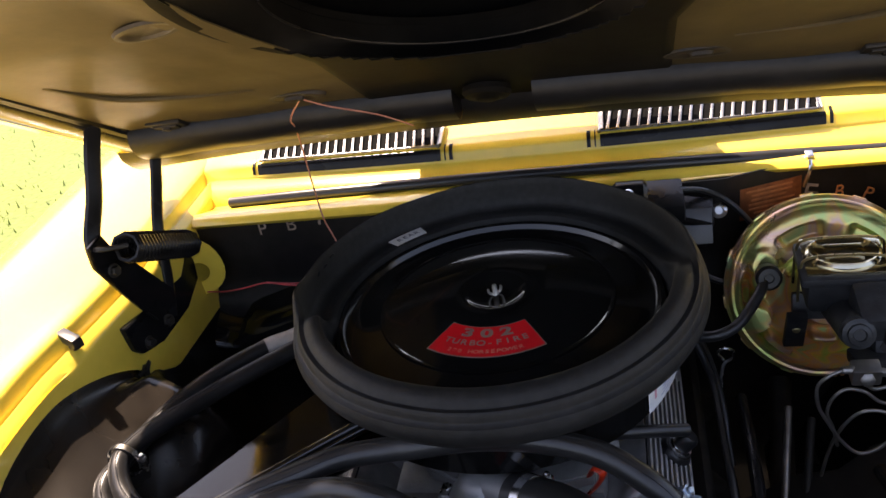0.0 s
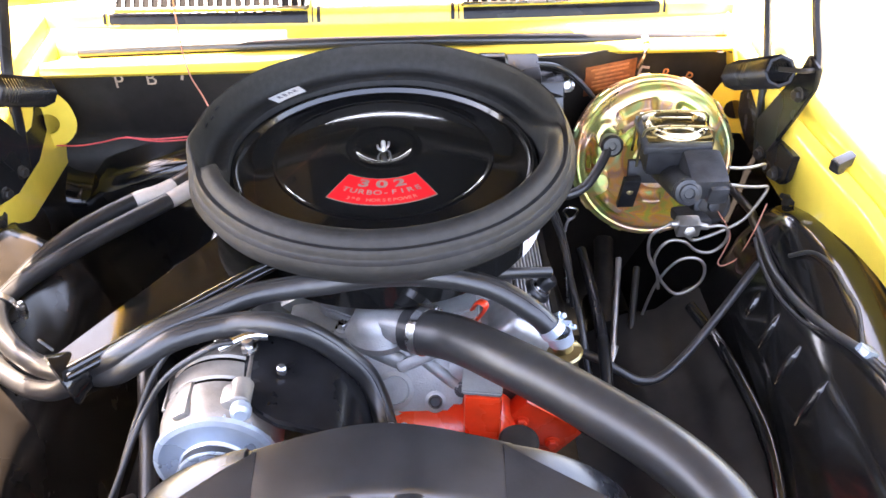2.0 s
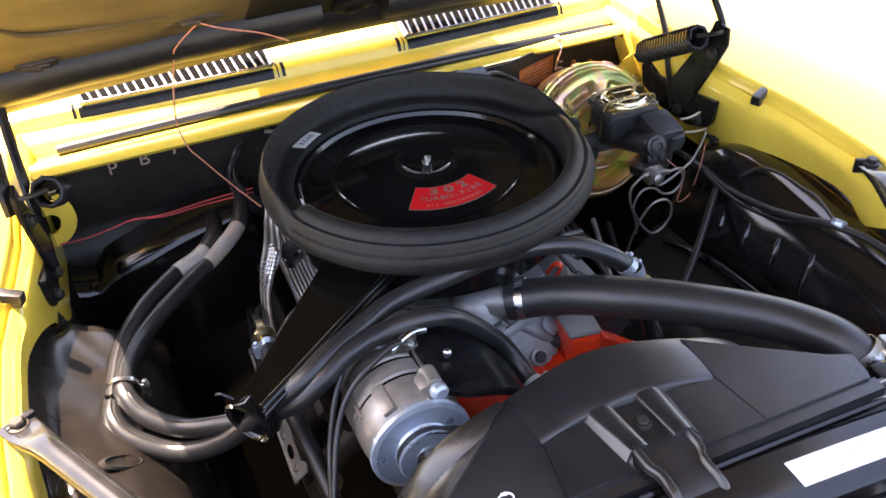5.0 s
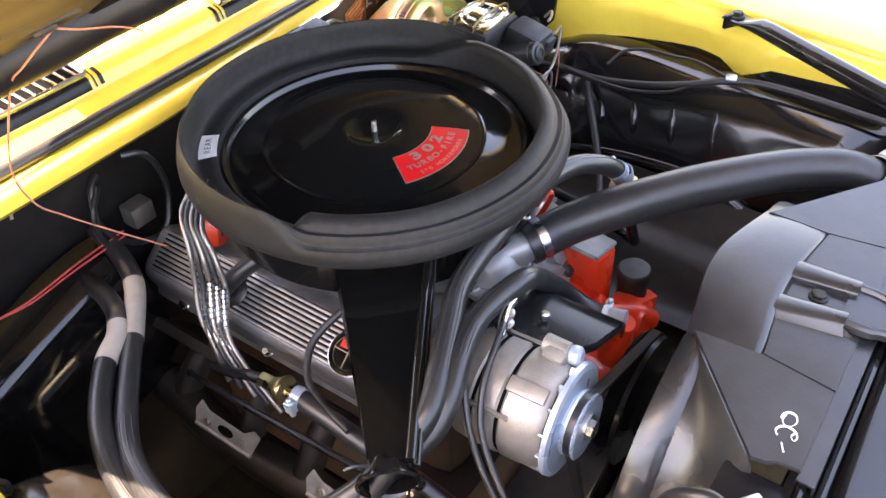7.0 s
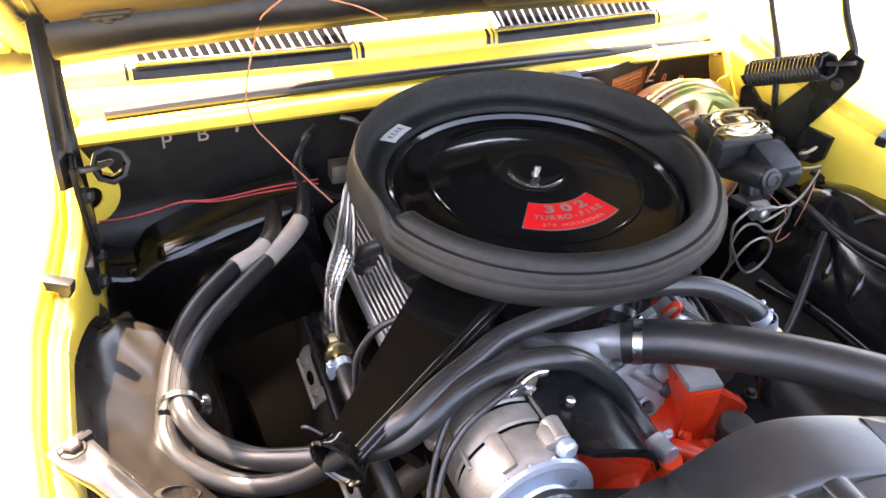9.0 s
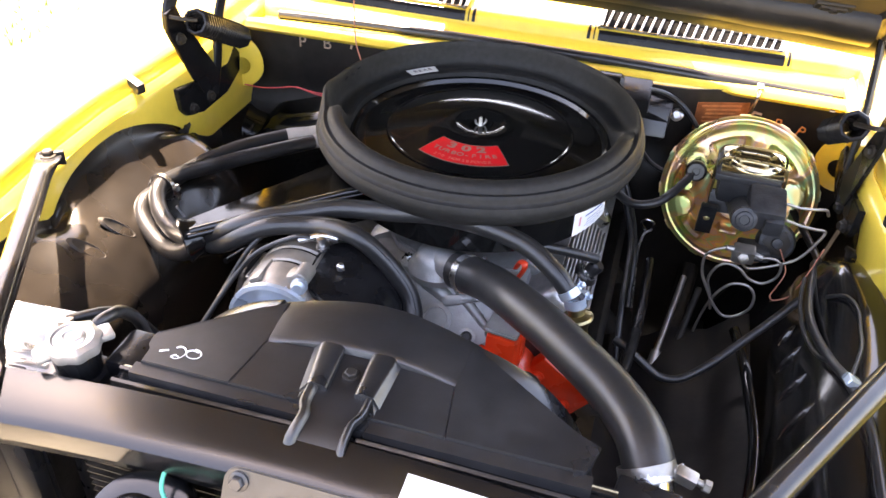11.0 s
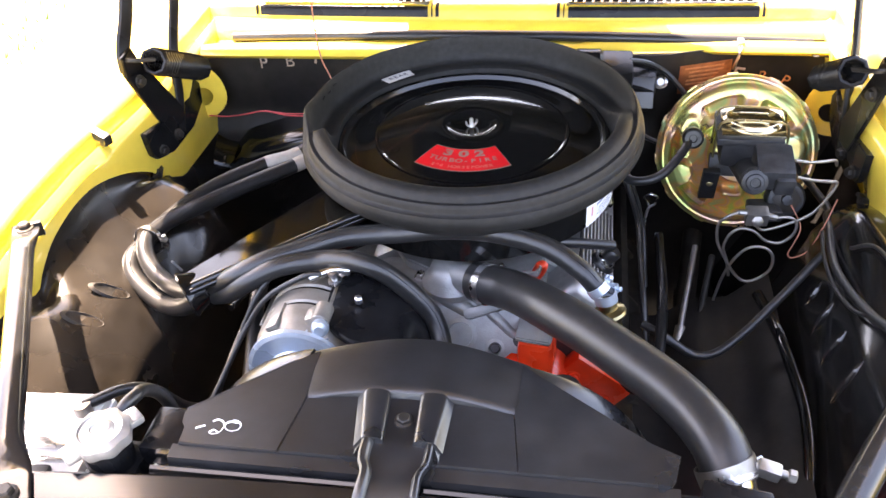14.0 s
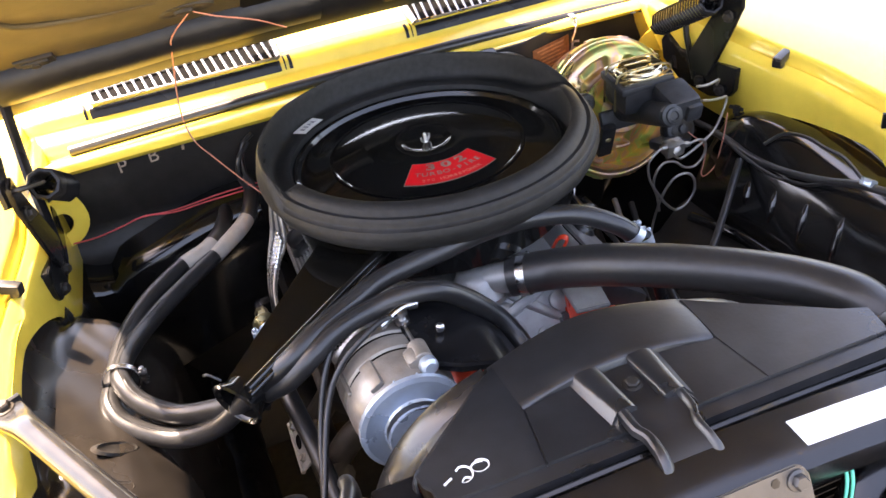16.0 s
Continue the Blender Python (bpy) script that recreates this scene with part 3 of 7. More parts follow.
def make_well(s):
    """Inner fender: flange skirt, sloping wheelhouse and lower wall."""
    bm = B()
    rows = []
    for y in np.linspace(0.336 if s > 0 else 0.294, -0.72, 90):
        row = []
        for k in np.linspace(0, 11, 45):
            p = well_spot(s, float(y), float(k))
            if 2 < k < 8:
                dent = (0.0022 if s < 0 else 0.0010) * math.sin(y * 37 + k * 1.3) * math.sin(y * 15 + 2 + k)
                p += Vector((-s * 0.7, 0, 0.7)) * dent
            row.append(p)
        rows.append(row)
    for _ in range(2):
        rows = [[row[0]] + [(row[i - 1] + row[i] * 2 + row[i + 1]) / 4 for i in range(1, len(row) - 1)] + [row[-1]] for row in rows]
    if s > 0:
        # the panel above the harness is one smooth dome
        for _ in range(14):
            rows = [row[:6] + [(row[i - 1] + row[i] * 2 + row[i + 1]) / 4 for i in range(6, 22)] + row[22:] for row in rows]
    sheet(bm, rows, 0.002 * s)
    ob = part("inner_fender", bm, DUSTY if s < 0 else WELL, body, "glossy black inner fender with a dusty wheelhouse" if s < 0 else "glossy black inner fender with pressed ribs", 55)
    up = Vector((-s * 0.66, 0, 0.75))
    if s > 0:
        for y, k0, k1 in ((-0.072, 6.1, 7.3), (-0.128, 6.0, 7.6), (-0.190, 6.0, 7.8), (-0.254, 5.8, 7.9)):
            rb = B()
            pts = [well_spot(s, y - 0.003 * q, lerp(k0, k1, q / 4)) for q in range(5)]
            tube(rb, pts, 0.006, 12, 4, radii=[0.003, 0.0062, 0.0068, 0.0066, 0.003], flat=1.0)
            part("pressed_rib", rb, WELL, ob)
    else:
        for y, k in ((-0.212, 4.6), (-0.272, 4.4)):
            rb = B()
            m = aim(well_spot(s, y, k), up, (0, 1, 0)) @ pose(0, 0, 0, 0, 0, 20) @ Matrix.Diagonal((2.1, 0.75, 1, 1))
            lathe(rb, [(0.0005, 0.0012), (0.009, 0.0012), (0.0115, 0.0030), (0.0145, 0.0006)], m, 28)
            part("pressed_slot", rb, DARK, ob, "dark oval slot")
    return ob


well_left = make_well(-1)
well_right = make_well(1)


def make_core_support():
    bm = B()
    rows = []
    for x in np.linspace(-0.56, 0.56, 57):
        back = abs(x) / 0.56
        yf = -0.628 - 0.030 * back ** 1.6
        yb = -0.572 - 0.028 * back ** 2
        z = 0.930 - 0.032 * back ** 2
        rows.append([Vector((float(x), a, b)) for a, b in ((yb + 0.002, z - 0.05), (yb, z - 0.006), (yb - 0.006, z), (yf + 0.008, z - 0.002), (yf, z - 0.008), (yf + 0.002, z - 0.030), (yf + 0.012, z - 0.034), (yf + 0.018, z - 0.060))])
    sheet(bm, rows, -0.002)
    ob = part("core_support", bm, CORE, body, "glossy black radiator support bar across the front", 45)
    for s, x, y, z in ((-1, -0.268, -0.610, 0.9205), (1, 0.304, -0.612, 0.9185)):
        h = B()
        lathe(h, [(0.009, 0), (0.009, 0.0022), (0.0065, 0.0024), (0.006, 0.0005)], pose(x, y, z), 20)
        part("bolt_hole", h, DARK, ob)
    # lower closing panel with a wide opening, rails and side plates
    for c, sz in (((-0.43, -0.60, 0.66), (0.32, 0.004, 0.48)), ((0.45, -0.60, 0.66), (0.30, 0.004, 0.48)), ((0.01, -0.60, 0.40), (0.60, 0.006, 0.06))):
        p = B()
        box(p, c, sz, (0, 0, 0), 0.001)
        part("support_panel", p, SATIN, ob, "black panel behind the grille")
    for x in (-0.285, 0.315):
        v = B()
        box(v, (x, -0.612, 0.65), (0.03, 0.018, 0.46), (0, 0, 0), 0.004)
        part("support_rail", v, SATIN, ob)
    for x, z in ((-0.36, 0.80), (-0.30, 0.86), (0.36, 0.84), (0.33, 0.78), (0.40, 0.86)):
        tabs = B()
        hexbolt(tabs, (x, -0.603, z), (0, -1, 0), 0.006, 0.006)
        part("panel_bolt", tabs, DARK, ob)
    return ob


core = make_core_support()


def make_nose():
    bm = B()
    rows = []
    for x in np.linspace(-0.86, 0.86, 41):
        b = abs(x) / 0.86
        y0 = -0.76 - 0.02 * math.cos(b * 3) + 0.03 * b ** 3
        z0 = 0.815 + 0.01 * math.sin(b * 2)
        rows.append([Vector((float(x), y0 + a, z0 + c)) for a, c in ((0.05, -0.03), (0.045, 0.0), (0.03, 0.010), (-0.03, 0.008), (-0.07, -0.02), (-0.085, -0.09), (-0.08, -0.30))])
    sheet(bm, rows, 0.002)
    part("nose_panel", bm, SATIN, body, "dark nose panel in front of the radiator support", 50)
    # floor of the bay and crossmember
    f = B()
    box(f, (0, -0.2, 0.24), (1.0, 1.1, 0.02), (0, 0, 0), 0.004)
    box(f, (0, -0.22, 0.33), (0.86, 0.16, 0.10), (0, 0, 0), 0.02)
    part("crossmember", f, DARK, body, "grimy black crossmember under the engine")
    for s in (-1, 1):
        r = B()
        tube(r, [(s * 0.38, 0.28, 0.42), (s * 0.37, 0.05, 0.44), (s * 0.36, -0.25, 0.44), (s * 0.34, -0.58, 0.46)], 0.045, 12, 6, flat=1.2)
        part("frame_rail", r, SATIN, body)
    # closing back wall under the windshield
    w = B()
    box(w, (0, 0.68, 0.60), (1.15, 0.02, 0.75), (0, 0, 0), 0.004)
    part("bulkhead", w, FLAT, body)


make_nose()


# ---- hood ----
HO = Vector((0, 0.318, 1.031))
HS = Vector((0, -math.cos(radians(33)), math.sin(radians(33))))
HN = Vector((0, -math.sin(radians(33)), -math.cos(radians(33))))


def H(u, s, n=0.0):
    """A place on the open hood: across, along from its rear edge, and below its underside."""
    return HO + Vector((u, 0, 0)) + HS * s + HN * (n + 0.016 * (u / 0.5) ** 2)


HM = Matrix.Translation(HO) @ Matrix((Vector((1, 0, 0)), HS, -HN)).transposed().to_4x4()


def make_hood():
    hood = thing("hood", (0, 0.29, 1.0), "open yellow hood with a round black intake opening underneath", "hood")
    # outer skin with the raised scoop
    bm = B()
    rows = []
    for u in np.linspace(-0.565, 0.565, 57):
        row = []
        for k in range(28):
            over = smooth_step(0.225, 0.205, abs(u))
            s = -0.012 - 0.050 * over * (1 - k / 27) ** 8 + k / 27 * 1.20
            rise = 0.05 * smooth_step(0.34, 0.22, abs(u)) * smooth_step(1.1, 0.25, s)
            crown = 0.02 * (1 - (u / 0.565) ** 2)
            row.append(H(float(u), s, -0.045 - crown - rise))
        rows.append(row)
    sheet(bm, rows, 0.0015)
    part("hood_skin", bm, YELLOW, hood, smooth=50)
    # folded edges
    for s in (-1, 1):
        e = B()
        rows = []
        for k in range(14):
            t = k / 13 * 1.19 - 0.01
            rows.append([H(s * a, t, b) for a, b in ((0.567, -0.046), (0.569, -0.012), (0.560, 0.000), (0.546, 0.001), (0.543, -0.002))])
        sheet(e, rows, 0.0015)
        part("side_rail", e, YELLOW, hood, "folded yellow edge rail", 45)
        e = B()
        rows = []
        for k in range(14):
            t = k / 13 * 1.10 + 0.04
            rows.append([H(s * a, t, b) for a, b in ((0.543, -0.003), (0.536, 0.003), (0.520, 0.004), (0.508, -0.003), (0.500, -0.010), (0.470, -0.016))])
        sheet(e, rows, 0.0015)
        part("side_flange", e, SATIN, hood, "black painted inner flange", 45)
        w = B()
        tube(w, [H(s * 0.506, t, -0.010) for t in (0.10, 0.3, 0.6, 0.9, 1.15)], 0.008, 8, 5)
        part("side_seal", w, SEAL, hood)
    # rear lip, channel and weatherstrip
    l = B()
    rows = []
    for u in np.linspace(-0.565, 0.565, 25):
        c = 0.010 * (1 - (u / 0.565) ** 2)
        rows.append([H(float(u), a, b) for a, b in ((-0.012, -0.046 - c), (-0.014, 0.006), (-0.008, 0.014), (0.016, 0.014), (0.040, 0.008), (0.052, -0.002), (0.058, -0.012), (0.10, -0.014))])
    sheet(l, rows, 0.0015)
    part("rear_lip", l, SEAL, hood, "black folded rear lip", 45)
    for u0, u1 in ((-0.50, -0.055), (0.045, 0.50)):
        w = B()
        rows = []
        for k in range(12):
            u = lerp(u0, u1, k / 11)
            sag = 0.0008 * math.sin(k * 1.9)
            rows.append([H(u, a + 0.012 * (abs(u) / 0.5) ** 4, b + sag) for a, b in ((0.046, -0.004), (0.047, 0.010), (0.053, 0.018), (0.064, 0.022), (0.086, 0.022), (0.100, 0.018), (0.110, 0.008), (0.114, -0.006), (0.114, -0.022), (0.046, -0.022))])
        rings(w, rows)
        part("weatherstrip", w, SEAL, hood, "thick black rubber weatherstrip", 45)
    def plate_half(q):
        """Half width of the black intake plate, by the distance from the rear edge."""
        return float(np.interp(q, (0.03, 0.30, 0.325, 0.405, 0.464, 0.533, 0.592, 0.65, 0.70, 0.74, 0.77), (0.187, 0.186, 0.193, 0.217, 0.230, 0.233, 0.224, 0.197, 0.155, 0.098, 0.030)))
    # inner panels with pressed recesses; tan is yellow paint with shade mixed in
    for s in (-1, 1):
        p = B()
        rows = []
        outer = 0.505
        for k in range(54):
            t = lerp(0.100, 1.16, k / 53)
            inner = plate_half(t) + (0.018 if s > 0 else -0.028)
            row = []
            for j in range(16):
                u = lerp(inner, outer, j / 15)
                dip = 0.006 * smooth_step(0.20, 0.24, u) * smooth_step(0.49, 0.45, u) * smooth_step(0.19, 0.24, t)
                n = -0.0095 - dip * smooth_step(inner + 0.03, inner + 0.06, u) + 0.002 * math.sin(u * 21 + t * 9) * smooth_step(inner, inner + 0.04, u)
                row.append(H(s * u, t, n))
            rows.append(row)
        sheet(p, rows, 0.0015)
        ip = part("inner_panel", p, HOODIN, hood, "inner hood panel, yellow paint darkened to a shaded tan", 50)
        pad = B()
        m = HM @ pose(s * 0.436, 0.132, -0.004) @ pose(0, 0, 0, 180, 0, 0)
        box(pad, (0, 0, 0), (0.050, 0.026, 0.006), (0, 0, 0), 0.002, m)
        box(pad, (0, 0, 0.004), (0.034, 0.014, 0.004), (0, 0, 0), 0.001, m)
        lathe(pad, [(0.006, 0.004), (0.006, 0.009), (0.002, 0.009)], m, 14)
        part("catch_plate", pad, DARK, ip, "small dark catch plate")
        o = B()
        m = HM @ pose(s * 0.240, 0.168, 0.006) @ pose(0, 0, 0, 180, 0, 0) @ Matrix.Diagonal((1.5, 0.72, 1, 1))
        lathe(o, [(0.028, 0), (0.027, 0.004), (0.018, 0.0045), (0.014, 0.002), (0.009, 0.002), (0.008, 0.007), (0.002, 0.008)], m, 28)
        part("oval_plug", o, DARK, ip, "oval plug in the panel")
        o = B()
        m = HM @ pose(s * 0.263, 0.450, 0.008) @ pose(0, 0, 0, 180, 0, 20) @ Matrix.Diagonal((1.7, 0.75, 1, 1))
        lathe(o, [(0.026, 0), (0.024, 0.003), (0.019, 0.003), (0.016, 0.0005), (0.002, 0.0005)], m, 28)
        part("oval_plug", o, DARK, ip)
        c = B()
        tube(c, [H(s * 0.46, 0.34, -0.016), H(s * 0.43, 0.26, -0.014), H(s * 0.36, 0.225, -0.013), H(s * 0.27, 0.215, -0.012)], 0.004, 8, 5)
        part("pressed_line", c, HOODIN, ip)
    # black intake plate: ring with a funnel back to the lip
    pl = B()
    cs, R, seg = 0.394, 0.166, 72
    ringr = []
    for k, (rad, c, n) in enumerate(((R + 0.004, cs, -0.060), (R + 0.001, cs, -0.034), (R, cs, -0.030), (R + 0.004, cs + 0.004, -0.0275), (R + 0.018, cs + 0.030, -0.020), (R + 0.034, cs + 0.055, -0.012), (R + 0.046, cs + 0.074, -0.0075), (R + 0.058, cs + 0.080, -0.007))):
        ringr.append([H(rad * math.cos(a), c + rad * math.sin(a), n) for a in (2 * math.pi * i / seg for i in range(seg))])
    rings(pl, ringr, True, False)
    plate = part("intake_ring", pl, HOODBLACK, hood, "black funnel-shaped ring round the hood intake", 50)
    fu = B()
    left = [(-plate_half(float(q)), float(q)) for q in np.linspace(0.03, 0.77, 75)]
    rows = []
    for (ul, s) in left:
        ur = -ul + 0.008
        rows.append([H(lerp(ul + 0.018, ur + 0.020, j / 48), s, -0.0055 - 0.006 * (abs(j - 24) > 23)) for j in range(49)])
    # leave the opening free
    t = B()
    vs = [[t.verts.new(p) for p in row] for row in rows]
    for a, b in zip(range(len(rows)), range(1, len(rows))):
        for j in range(48):
            quad = (vs[a][j], vs[a][j + 1], vs[b][j + 1], vs[b][j])
            mid = sum((q.co for q in quad), Vector()) / 4 - HO
            uu, ss = mid.x, mid.dot(HS)
            if math.hypot(uu, ss - cs - 0.076) > R + 0.046:
                t.faces.new(quad)
    bmesh.ops.delete(t, geom=[v for v in t.verts if not v.link_faces], context="VERTS")
    bmesh.ops.solidify(t, geom=t.faces[:], thickness=0.0015)
    merge(fu, t)
    rm = B()
    tube(rm, [H(R * math.cos(a), cs + R * math.sin(a), -0.0295) for a in (2 * math.pi * i / 72 for i in range(73))], 0.0012, 6, 1)
    part("intake_rim", rm, SATIN, plate, "thin worn rim of the opening")
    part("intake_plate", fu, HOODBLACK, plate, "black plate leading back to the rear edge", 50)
    # box closing the opening, coloured as unlit depth
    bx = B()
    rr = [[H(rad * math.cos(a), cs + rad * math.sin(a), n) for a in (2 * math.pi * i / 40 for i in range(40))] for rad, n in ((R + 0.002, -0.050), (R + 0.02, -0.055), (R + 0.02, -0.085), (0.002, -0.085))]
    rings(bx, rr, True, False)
    part("intake_shade_box", bx, PIT, plate)
    # rubber bumper in the middle of the rear edge
    st = B()
    lathe(st, [(0.030, -0.004), (0.031, 0.003), (0.027, 0.008), (0.016, 0.009), (0.013, 0.012), (0.010, 0.013)], Matrix.Translation(H(-0.010, 0.112, 0.000)) @ aim((0, 0, 0), HN).to_3x3().to_4x4(), 28)
    part("rubber_bumper", st, HOODBLACK, hood, "round black rubber bumper")
    # loose wire hanging from the plug
    wi = B()
    tube(wi, [H(-0.232, 0.168, -0.004), H(-0.20, 0.150, 0.006), H(-0.15, 0.120, 0.016), H(-0.11, 0.095, 0.030)], 0.0011, 8, 8)
    tube(wi, [H(-0.232, 0.168, -0.004), H(-0.262, 0.130, 0.010), H(-0.270, 0.090, 0.020), (-0.285, 0.268, 0.960), (-0.280, 0.262, 0.912), (-0.262, 0.240, 0.890), (-0.235, 0.195, 0.868), (-0.205, 0.150, 0.845)], 0.0011, 8, 8)
    part("loose_wire", wi, PINKWIRE, hood, "thin faded red wire hanging down")
    return hood


hood = make_hood()


def make_hinge(s):
    def plate(outline, x, thick):
        """A steel plate given by (y, z) corners, standing beside the fender skirt."""
        bm = B()
        m = Matrix.Translation((MID + s * x, 0, 0)) @ Matrix((Vector((0, 1, 0)), Vector((0, 0, 1)), Vector((1, 0, 0)))).transposed().to_4x4()
        return prism(bm, outline, -s * thick, m, 0.0015)
    b = plate([(0.046, 0.885), (0.050, 0.846), (0.062, 0.832), (0.112, 0.815), (0.195, 0.815), (0.245, 0.836), (0.252, 0.868), (0.236, 0.885), (0.205, 0.866), (0.12, 0.875)], 0.518, 0.010)
    hinge = part("hood_hinge", b, SATIN, body, "black hood hinge with a heavy coil spring")
    def strap(bm, pts, w, t):
        tube(bm, pts, w, 8, 6, flat=t)
    a = B()
    strap(a, [(MID + s * 0.515, 0.150, 1.125), (MID + s * 0.515, 0.128, 1.095), (MID + s * 0.515, 0.100, 1.050), (MID + s * 0.515, 0.066, 1.010), (MID + s * 0.515, 0.060, 0.980)], 0.0105, 0.6)
    part("front_arm", a, SATIN, hinge)
    c = B()
    strap(c, [(MID + s * 0.512, 0.262, 1.045), (MID + s * 0.512, 0.236, 1.005), (MID + s * 0.510, 0.196, 0.950), (MID + s * 0.508, 0.174, 0.890), (MID + s * 0.508, 0.150, 0.832)], 0.0085, 0.6)
    part("rear_arm", c, SATIN, hinge)
    web = plate([(0.036, 1.012), (0.034, 0.985), (0.060, 0.935), (0.085, 0.892), (0.110, 0.852), (0.168, 0.845), (0.172, 0.862), (0.120, 0.935), (0.076, 0.996), (0.068, 1.015)], 0.508, 0.006)
    part("link_plate", web, SATIN, hinge)
    sp = B()
    p0, p1 = Vector((MID + s * 0.470, 0.060, 0.998)), Vector((MID + s * 0.474, 0.202, 0.920))
    axis = (p1 - p0).normalized()
    fr = aim((0, 0, 0), axis).to_3x3()
    coils, pts = 20, []
    for k in range(coils * 8 + 1):
        ang = 2 * math.pi * k / 8
        pts.append(p0 + axis * (p1 - p0).length * k / (coils * 8) + fr @ Vector((0.0175 * math.cos(ang), 0.0175 * math.sin(ang), 0)))
    tube(sp, pts, 0.0033, 6, 1)
    part("spring", sp, SATIN, hinge, "black coil spring")
    hk = B()
    tube(hk, [p0 + Vector((0, 0.006, 0)), p0 + Vector((s * 0.02, -0.016, 0.008)), (MID + s * 0.508, 0.048, 1.005)], 0.0033, 6)
    part("spring_hook", hk, DARK, hinge)
    hk = B()
    tube(hk, [p1 - axis * 0.006, p1 + axis * 0.012, (MID + s * 0.496, 0.232, 0.900), (MID + s * 0.510, 0.240, 0.890)], 0.0033, 6)
    part("spring_hook", hk, DARK, hinge)
    for p in ((MID + s * 0.507, 0.080, 0.838), (MID + s * 0.507, 0.135, 0.835), (MID + s * 0.501, 0.062, 0.965)):
        bo = B()
        hexbolt(bo, p, (-s, -0.35, 0.1), 0.007, 0.008)
        part("bolt", bo, DARK, hinge)
    return hinge


make_hinge(-1)
make_hinge(1)


def make_strut(s):
    a = Vector((-0.519, -0.238, 0.906)) if s < 0 else Vector((0.548, -0.243, 0.908))
    b = Vector((MID + s * 0.316, -0.612, 0.9235))
    st = thing("fender_brace", b, "glossy black tubular fender brace bolted to the radiator support", "brace", "fender braces")
    d = (b - a).normalized()
    side = d.cross(Vector((0, 0, 1))).normalized()
    up = side.cross(d)
    total = (b - a).length
    bm = B()
    rows = []
    for q, w, h, lift, n in ((-0.026, 0.017, 0.0020, 0.000, 0.35), (-0.010, 0.017, 0.0022, 0.000, 0.35), (0.004, 0.0165, 0.003, 0.001, 0.45), (0.024, 0.0150, 0.0075, 0.004, 0.8), (0.040, 0.0135, 0.0125, 0.006, 1.0), (0.060, 0.013, 0.013, 0.006, 1.0), (total * 0.5, 0.013, 0.013, 0.006, 1.0), (total - 0.066, 0.013, 0.013, 0.006, 1.0), (total - 0.052, 0.0145, 0.0110, 0.005, 0.9), (total - 0.038, 0.0175, 0.0062, 0.003, 0.6), (total - 0.028, 0.0190, 0.0030, 0.0015, 0.35), (total - 0.018, 0.0195, 0.0022, 0.001, 0.3), (total + 0.018, 0.0195, 0.0020, 0.0005, 0.3)):
        c = a + d * q + up * lift
        row = []
        for k in range(20):
            g = 2 * math.pi * (k + 0.5) / 20
            row.append(c + side * w * math.copysign(abs(math.cos(g)) ** n, math.cos(g)) + up * h * math.copysign(abs(math.sin(g)) ** n, math.sin(g)))
        rows.append(row)
    rings(bm, rows)
    part("tube", bm, BRACE, st, smooth=45)
    for p, tilt in ((b + up * 0.003, up), (a + d * -0.012 + up * 0.002, up)):
        bo = B()
        hexbolt(bo, p, tilt, 0.0078, 0.008)
        part("bolt", bo, DARK, st)
    t = B()
    box(t, a + Vector((s * 0.004, 0.016, -0.004)), (0.030, 0.006, 0.020), (0, 0, s * -30), 0.001)
    part("top_tab", t, SATIN, st, "black tab against the fender")


make_strut(-1)
make_strut(1)


# ---- air cleaner ----
AC = Vector((0.004, 0.0, 0.0))


